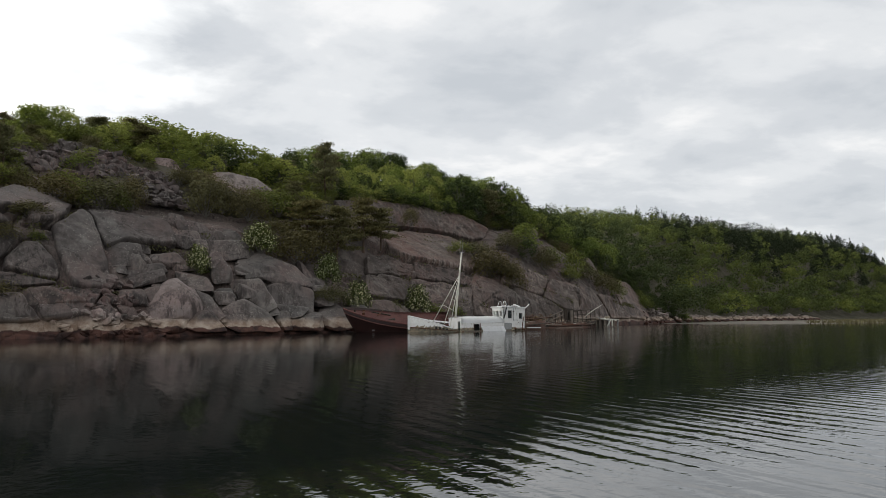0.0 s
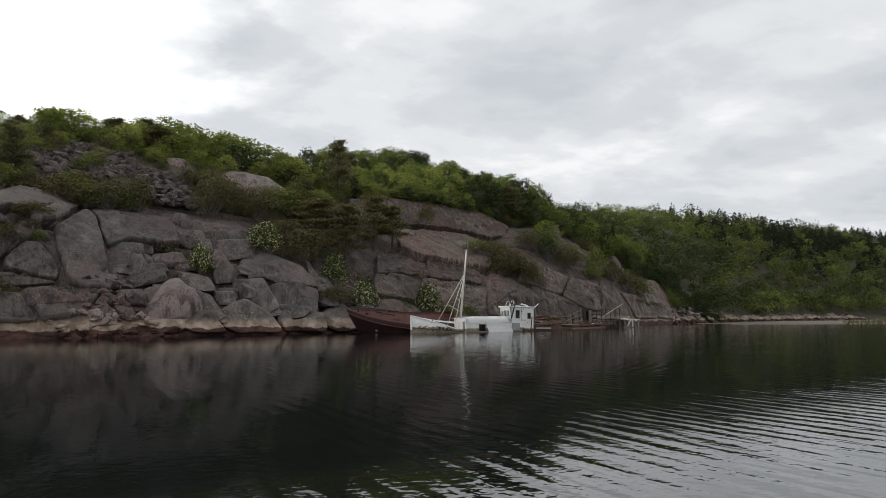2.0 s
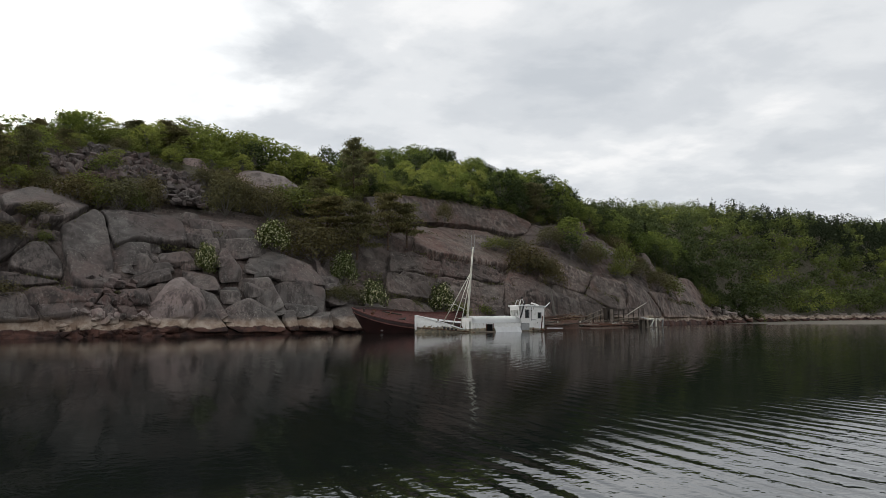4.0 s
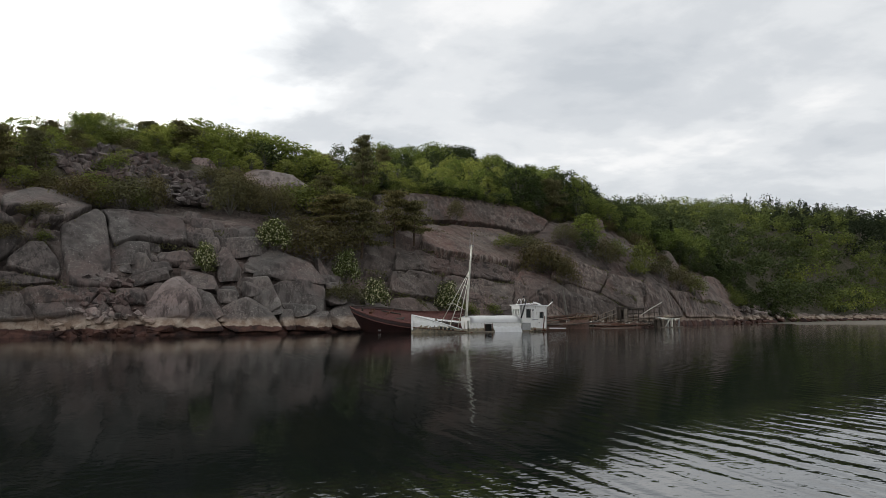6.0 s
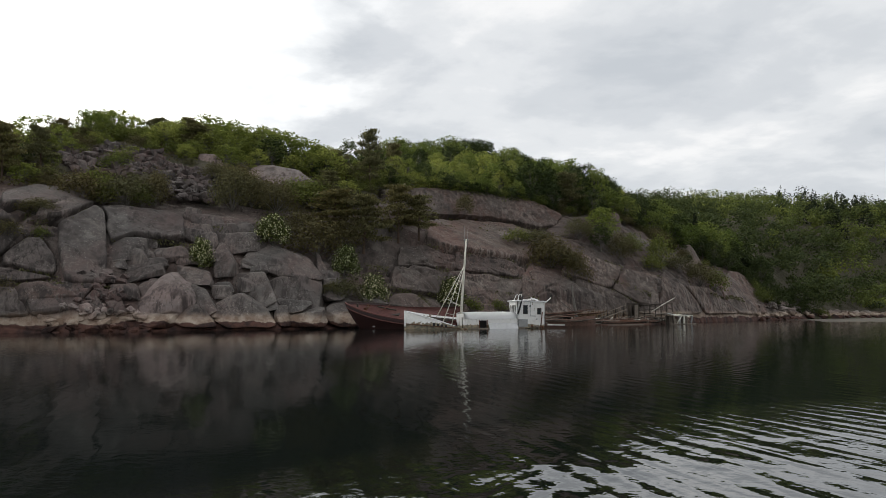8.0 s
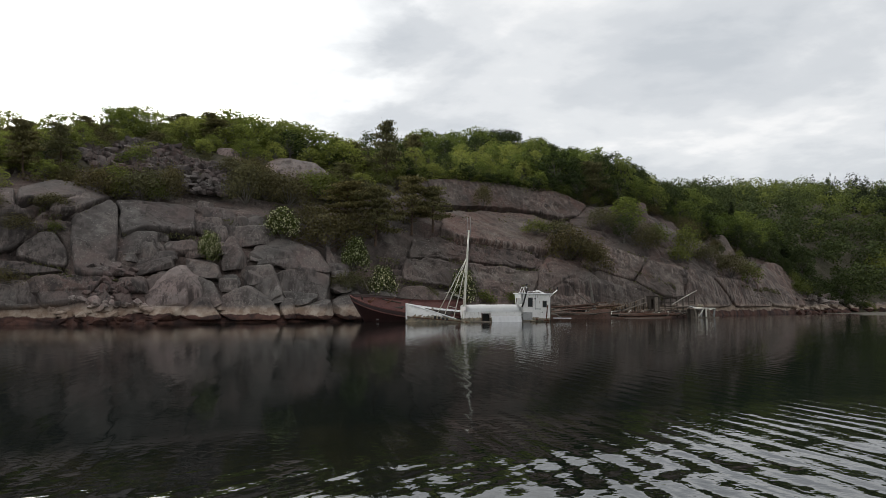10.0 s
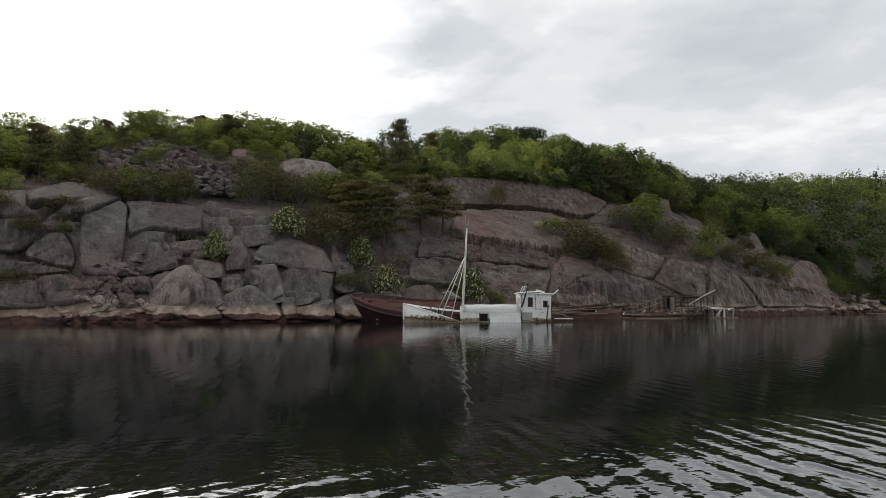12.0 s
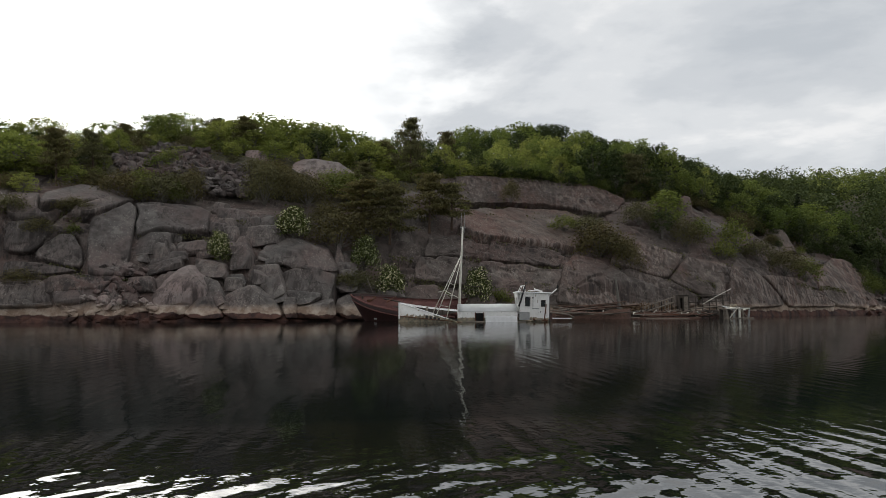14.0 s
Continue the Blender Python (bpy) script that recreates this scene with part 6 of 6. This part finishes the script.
    for base in ((2.85, 0.9, 0.75), (3.05, -1.35, 0.30)):
        part("leg_spar", tube([hound, Vector(base)], 0.026, 0.036), CREAM_PAINT, root)
    part("leg_spar", tube([hound - ax * 0.3, Vector((4.0, -0.95, 0.2))], 0.028, 0.036), CREAM_PAINT, root)
    for f in (0.25, 0.45, 0.62, 0.80):
        a = hound.lerp(Vector((3.05, -1.35, 0.30)), f)
        b = (hound - ax * 0.3).lerp(Vector((4.0, -0.95, 0.2)), f)
        part("rung", tube([a, b], 0.018), CREAM_PAINT, root)
    part("cross_spar", tube([(3.35, 0.2, 2.55), (3.9, 0.1, 2.68), (5.05, 0.0, 2.05)], 0.026), CREAM_PAINT, root)
    part("shroud", tube([hound, Vector((6.9, 1.3, 1.5))], 0.012), BLACK, root)
    part("shroud", tube([hound + ax * 0.6, Vector((7.8, 1.2, 1.5))], 0.010), BLACK, root)
    part("forestay", tube([hound + ax, Vector((0.1, 0, 1.6))], 0.008), BLACK, root)
    part("boom", tube([(5.2, 0.4, 3.3), (6.6, 1.0, 3.0), (7.1, 1.2, 3.1)], 0.035), DARK_WOOD, root)
    part("boom", tube([(5.2, 0.4, 2.9), (6.9, 1.1, 2.7)], 0.03), DARK_WOOD, root)
    return root


def red_boat():
    """The larger red wreck behind it, bow high on the rocks."""
    root = empty("wooden_hull", pose(-7.25, 68.05, 0.22, 12, 0, 1.5), "faded red wooden boat hull lying bow-high against the rocks", "boat")

    def half(x):
        return 0.06 + 1.9 * math.sin(math.pi / 2 * min(1, x / 4.8)) ** 0.75

    def sheer(x):
        return 2.32 - 0.27 * x + 0.010 * x * x

    xs = [0.0, 0.25, 0.6, 1.1, 1.8, 2.7, 3.8, 5.2, 7.0, 9.0, 11.0]
    for sign in (-1, 1):
        rows = []
        for x in xs:
            rake = 1.55 * (1 - min(1, x / 5.0))
            rows.append(((x, sign * half(x), sheer(x) if sign < 0 else 2.36 - 0.165 * x), (x + rake, sign * (half(x) * 0.62 - 0.02), -0.9)))
        part("hull_side", strip(rows, -sign), RED_HULL_SHADED, root, "red planking, paint faded and flaking, darkened for the shade on it")
        part("gunwale", tube([(r[0][0], r[0][1], r[0][2] + 0.03) for r in rows], 0.065), DARK_WOOD if sign > 0 else RED_DECK, root)
        if sign < 0:
            part("strake", tube([(r[0][0] + 0.08, r[0][1] - 0.02, r[0][2] - 0.42) for r in rows], 0.05), RED_DECK, root)
    deck = bmesh.new()
    grid = [[deck.verts.new((x + 0.05, y * (half(x) - 0.08), sheer(x) - 0.16 + (y + 1) * 0.5 * 0.10 * x)) for y in (-1, -0.5, 0, 0.5, 1)] for x in xs]
    for a, b in zip(grid, grid[1:]):
        for n in range(4):
            deck.faces.new((a[n], b[n], b[n + 1], a[n + 1])).smooth = True
    bmesh.ops.solidify(deck, geom=list(deck.faces), thickness=0.06)
    part("deck", deck, RED_DECK, root, "worn pale red foredeck")
    part("stem", tube([(-0.04, 0, 2.42), (0.35, 0, 1.5), (0.9, 0, 0.5), (1.55, 0, -0.6)], 0.09), RED_HULL_SHADED, root)
    part("windlass", tube([(2.1, -0.5, 1.75), (2.1, 0.6, 1.80)], 0.13), RUST, root)
    part("windlass_stand", box(1.95, 2.25, -0.62, -0.5, 1.4, 1.95), RUST, root)
    part("windlass_stand", box(1.95, 2.25, 0.6, 0.72, 1.4, 2.0), RUST, root)
    part("bitt", box(1.1, 1.25, -0.08, 0.08, 1.8, 2.25), DARK_WOOD, root)
    part("hatch_coaming", box(3.6, 5.4, -0.8, 0.9, 1.0, 1.28), DARK_WOOD, root)
    part("broken_beam", tube([(2.9, 0.9, 1.75), (4.9, 0.5, 1.45)], 0.07), DARK_WOOD, root)
    part("broken_beam", tube([(3.3, -0.4, 1.35), (4.1, 1.2, 1.85)], 0.05), RUST, root)
    part("mooring_rope", tube([(1.6, 1.6, 1.95), (0.9, 2.4, 2.6), (0.2, 3.2, 3.4)], 0.02), WOOD, root)
    part("ring_bolt", tube([(3.05, -1.55, 0.32), (3.25, -1.62, 0.34)], 0.07), GREY_PANEL, root)
    return root


white_boat()
red_boat()

# ---- the collapsed landing ----


def at_landing(name, x, y, z, turn, label, category, group=""):
    return empty(name, pose(x, y, z, 0, 0, turn), label, category, group)


def sunken_hull():
    root = at_landing("wrecked_hull", 10.2, 79.2, 0, 25, "rotten red-brown wooden hull broken down to the waterline", "wreck")
    rng = random.Random(11)
    for k in range(26):
        x0 = rng.uniform(-0.8, 3.5)
        long = rng.uniform(2.5, 5.5)
        bm = box(0, long, -0.12, 0.12, -0.03, 0.03)
        part("plank", bm, rng.choice((RED_WOOD, RED_WOOD, RED_WOOD, WOOD, DARK_WOOD)), root).matrix_local = pose(x0, -1.3 + 0.12 * k, 0.45 + 0.25 * math.sin(k * 1.3) + 0.035 * k, rng.uniform(-25, 25), rng.uniform(-8, 8), rng.uniform(-16, 16))
    side = strip([((x, -1.5 + 0.06 * (x - 3) ** 2, 0.72 + 0.020 * (x - 3) ** 2), (x, -1.3 + 0.06 * (x - 3) ** 2, -0.6)) for x in (-0.4, 0.6, 1.6, 2.6, 3.6, 4.6, 5.6, 6.6, 7.4)], 1)
    part("hull_side", side, RED_WOOD, root, "red-brown planked side")
    far_side = strip([((x, 1.7 - 0.05 * (x - 3) ** 2, 0.85 + 0.012 * (x - 3) ** 2), (x, 1.5 - 0.05 * (x - 3) ** 2, -0.6)) for x in (-0.4, 0.6, 1.6, 2.6, 3.6, 4.6, 5.6, 6.6, 7.4)], -1)
    part("hull_side", far_side, RED_WOOD, root)
    for k in range(7):
        part("rib", tube([(0.4 + k, 1.5, 0.2), (0.45 + k, 1.62 + rng.uniform(-0.1, 0.1), 1.05 + rng.uniform(-0.15, 0.25))], 0.05), DARK_WOOD, root)
    part("fallen_spar", tube([(-0.6, 0.3, 1.3), (1.8, 0.5, 0.95), (4.4, 0.3, 0.55)], 0.07), WOOD, root)
    part("fallen_spar", tube([(-1.2, -1.3, 0.75), (0.6, -1.5, 0.5), (1.2, -1.6, 0.18)], 0.08), WOOD, root)


def barge():
    root = at_landing("sunken_pontoon", 17.0, 84.5, 0, 27, "low red-brown plank pontoon awash beside the shore", "pontoon")
    rng = random.Random(12)
    for k in range(12):
        long = rng.uniform(3.6, 7.4)
        part("plank", box(0, long, -0.13, 0.13, -0.04, 0.04), rng.choice((WOOD, RED_WOOD, RED_WOOD, RED_WOOD, DARK_WOOD)), root).matrix_local = pose(rng.uniform(-0.6, 7.6 - long), -1.5 + 0.27 * k, 0.20 + 0.035 * k + rng.uniform(-0.06, 0.08), rng.uniform(-6, 6), rng.uniform(-2.2, 2.2), rng.uniform(-4, 4))
    part("side_beam", box(-0.9, 6.4, -1.75, -1.55, -0.25, 0.14), RED_WOOD, root)
    part("side_beam", box(0.3, 8.0, 1.6, 1.8, -0.25, 0.5), DARK_WOOD, root)
    part("floating_plank", box(0.6, 5.2, -2.1, -1.92, -0.03, 0.05), WOOD, root)
    part("patch", box(3.0, 4.4, -1.3, -0.5, 0.34, 0.50), RUST, root)
    for k in range(14):
        part("splinter", box(0, rng.uniform(0.4, 1.3), -0.05, 0.05, -0.03, 0.03, 0), rng.choice((WOOD, CREAM_PAINT, RED_WOOD)), root).matrix_local = pose(rng.uniform(-0.5, 7.0), rng.uniform(-1.4, 1.2), 0.5 + rng.uniform(-0.02, 0.12), rng.uniform(-20, 20), rng.uniform(-25, 10), rng.uniform(-70, 70))


def ribs():
    root = at_landing("broken_gangway", 17.7, 86.9, 0, 37, "grey wooden gangway with leaning rail posts", "gangway")
    lower, upper = [], []
    for k in range(11):
        x = 0.42 * k
        base = 0.55 + 0.12 * k
        part("post", box(x - 0.05, x + 0.05, -0.06, 0.06, base - 0.9, base + 0.62), WOOD if k % 3 else DARK_WOOD, root).matrix_local = pose(0, 0, 0, 0, (k * 7 % 5 - 2) * 1.2, 0)
        lower.append((x, -0.02, base + 0.02))
        upper.append((x, -0.02, base + 0.60))
    part("rail", tube(upper, 0.045), WOOD, root)
    part("runner", tube(lower, 0.08), WOOD, root)
    part("runner", tube([(x, y + 0.9, z - 0.05) for x, y, z in lower], 0.08), DARK_WOOD, root)
    for k in range(10):
        part("tread", box(0.42 * k - 0.13, 0.42 * k + 0.13, -0.05, 0.95, 0.60 + 0.12 * k, 0.65 + 0.12 * k), WOOD, root)
    part("foot_stringer", tube([(1.2, -0.5, 0.5), (5.0, -0.6, 1.0)], 0.07), WOOD, root)


def winch_house():
    root = at_landing("winch_housing", 21.85, 89.4, 0.3, 25, "dark weathered wooden winch housing on the landing", "winch housing")
    root.scale = (0.72, 0.72, 1.0)
    part("body", pierced(-0.75, 0.75, 0.2, 2.15, [(-0.55, -0.2, 0.5, 1.9)], -0.5, -0.42), DARK_WOOD, root)
    part("side", box(-0.75, -0.67, -0.42, 0.5, 0.2, 2.15), DARK_WOOD, root)
    part("side", box(0.67, 0.75, -0.42, 0.5, 0.2, 2.12), WOOD, root)
    part("back", box(-0.67, 0.67, 0.42, 0.5, 0.2, 2.15), DARK_WOOD, root)
    part("cap", box(-0.85, 0.85, -0.6, 0.6, 2.15, 2.25), DARK_WOOD, root)
    part("face_board", box(0.0, 0.62, -0.56, -0.505, 0.35, 2.05), WOOD, root)
    part("footing", box(-1.0, 1.0, -0.7, 0.7, -0.6, 0.2), DARK_WOOD, root)


def railing():
    root = at_landing("landing_rail", 22.5, 89.4, 0.2, 22, "dark rail of thin posts along the landing", "railing")
    for k in range(7):
        part("post", box(0.75 * k - 0.05, 0.75 * k + 0.05, -0.05, 0.05, -0.4, 2.1 + 0.04 * k), DARK_WOOD, root)
    part("rail", tube([(0, 0, 2.1), (4.6, 0, 2.35)], 0.05), DARK_WOOD, root)
    part("rail", tube([(0, 0, 1.5), (4.6, 0, 1.7)], 0.05), DARK_WOOD, root)
    part("rail", tube([(0, 0, 0.8), (4.6, 0, 1.2)], 0.09), WOOD, root)
    part("deck_beam", box(-0.2, 4.8, -0.3, 0.9, 0.42, 0.62), DARK_WOOD, root)


def jetty():
    root = at_landing("small_jetty", 26.9, 88.2, 0, 25, "small broken jetty with a pale plank roof on leaning posts", "jetty")
    rng = random.Random(44)
    for k in range(7):
        part("roof_plank", box(-0.15, 0.15, -1.0, 1.1, -0.03, 0.03), (WOOD, GREY_PANEL, CREAM_PAINT)[k % 3], root).matrix_local = pose(-1.05 + 0.34 * k, 0, 1.18 - 0.05 * abs(k - 2.5), rng.uniform(-5, 5) + 6, (2.5 - k) * 2.2, rng.uniform(-4, 4))
    part("eave_beam", box(-1.25, 1.25, -0.98, -0.88, 0.98, 1.10), CREAM_PAINT, root)
    part("stone_on_top", rock_block(0.24, 5), WHITE_PAINT, root).location = (-0.1, -0.2, 1.32)
    for k, (x, y) in enumerate(((-1.05, -0.85), (-0.45, -0.8), (0.15, -0.85), (0.55, -0.85), (1.1, -0.8), (1.1, 0.9), (-1.05, 0.9))):
        part("post", box(-0.08, 0.08, -0.08, 0.08, -0.8, 1.0), (WOOD, GREY_PANEL, CREAM_PAINT)[k % 3], root).matrix_local = pose(x, y, 0.0, 0, (k * 5 % 7 - 3) * 3.0, 0)
    part("brace", tube([(-0.9, -0.95, 0.1), (-0.2, -0.95, 0.95)], 0.05), CREAM_PAINT, root)
    part("brace", tube([(0.3, -0.95, 0.9), (0.95, -0.95, 0.15)], 0.05), WOOD, root)
    part("low_beam", box(-1.7, 1.5, -1.25, -1.10, -0.05, 0.10), WOOD, root)
    for k in range(5):
        part("back_board", box(-0.2, 0.2, -0.03, 0.03, -0.5, 0.95), (DARK_WOOD, WOOD)[k % 2], root).matrix_local = pose(-1.0 + 0.48 * k, 0.8, 0, 0, rng.uniform(-5, 5), 0)


def rock_block(size, seed):
    p, faces = rock_shape(4, seed, 6.0, 5)
    return smooth_mesh("stone", p * size * (1.2, 0.8, 0.7), faces, WHITE_PAINT)


sunken_hull()
barge()
ribs()
winch_house()
railing()
jetty()
spar = part("leaning_spar", tube([(23.9, 88.5, 1.5), (25.3, 89.1, 2.35), (26.8, 89.8, 3.15)], 0.04, 0.03), CREAM_PAINT)
tagged(spar, "long pale spar leaning over the landing", "spar")


def heap(name, label, x, y, turn, count, seed, spread):
    root = empty(name, pose(x, y, 0, 0, 0, turn), label, "driftwood")
    rng = random.Random(seed)
    for k in range(count):
        a = rng.uniform(-25, 25)
        part("timber", tube([(-rng.uniform(0.5, 1.6), 0, 0), (0, rng.uniform(-0.1, 0.1), rng.uniform(0, 0.1)), (rng.uniform(0.5, 1.6), 0, 0)], 0.07, 0.05, 6), rng.choice((WOOD, DARK_WOOD, RED_WOOD)), root).matrix_local = pose(rng.uniform(-spread, spread), rng.uniform(-0.8, 0.8), rng.uniform(0.15, 0.6), rng.uniform(-9, 9), rng.uniform(-12, 12), a)


def scraps(name, label, x, y, turn, long, count, seed):
    """Broken boards and flakes of painted wood thrown about."""
    root = empty(name, pose(x, y, 0, 0, 0, turn), label, "driftwood")
    rng = random.Random(seed)
    for k in range(count):
        size = rng.uniform(0.25, 1.1)
        bm = box(-size / 2, size / 2, -0.06, 0.06, -0.02, 0.02, 0)
        part("board", bm, rng.choice((WOOD, WOOD, CREAM_PAINT, RED_WOOD, DARK_WOOD)), root).matrix_local = pose(rng.uniform(0, long), rng.uniform(-1.2, 1.2), rng.uniform(0.35, 0.85), rng.uniform(-40, 40), rng.uniform(-35, 35), rng.uniform(0, 180))


scraps("broken_boards", "scattered broken boards with flaking pale paint on the wreck", 9.8, 79.4, 25, 6.5, 34, 31)
scraps("broken_boards", "scattered broken boards under the landing rail", 21.5, 88.0, 27, 5.5, 46, 32)
scraps("splintered_boards", "pale splintered boards strewn over the gangway", 16.6, 85.6, 30, 5.0, 34, 33)
heap("driftwood_heap", "heap of grey driftwood and broken timber", 24.0, 88.6, 35, 16, 21, 2.2)
heap("timber_heap", "broken red-brown boat timbers by the shore", 14.5, 82.2, 30, 14, 22, 3.0)


def dead_tree():
    root = empty("dead_trunk", pose(14.7, 89.7, 0.3), "bare dead tree trunk leaning on the rock", "dead tree")
    part("trunk", smooth_mesh("trunk", *joined([limb((0.6, 0, -0.5), (0.2, 0.4, 1.8), 0.24, 0.19), limb((0.2, 0.4, 1.8), (-0.1, 0.9, 4.6), 0.19, 0.09)]), BARK), BARK, root)
    part("limb", smooth_mesh("limb", *limb((0.2, 0.3, 1.2), (-1.6, 0.6, 2.6), 0.07, 0.03), BARK), BARK, root)
    part("limb", smooth_mesh("limb", *limb((0.4, 0.1, 0.7), (-1.3, 0.3, 1.5), 0.06, 0.03), BARK), BARK, root)


dead_tree()
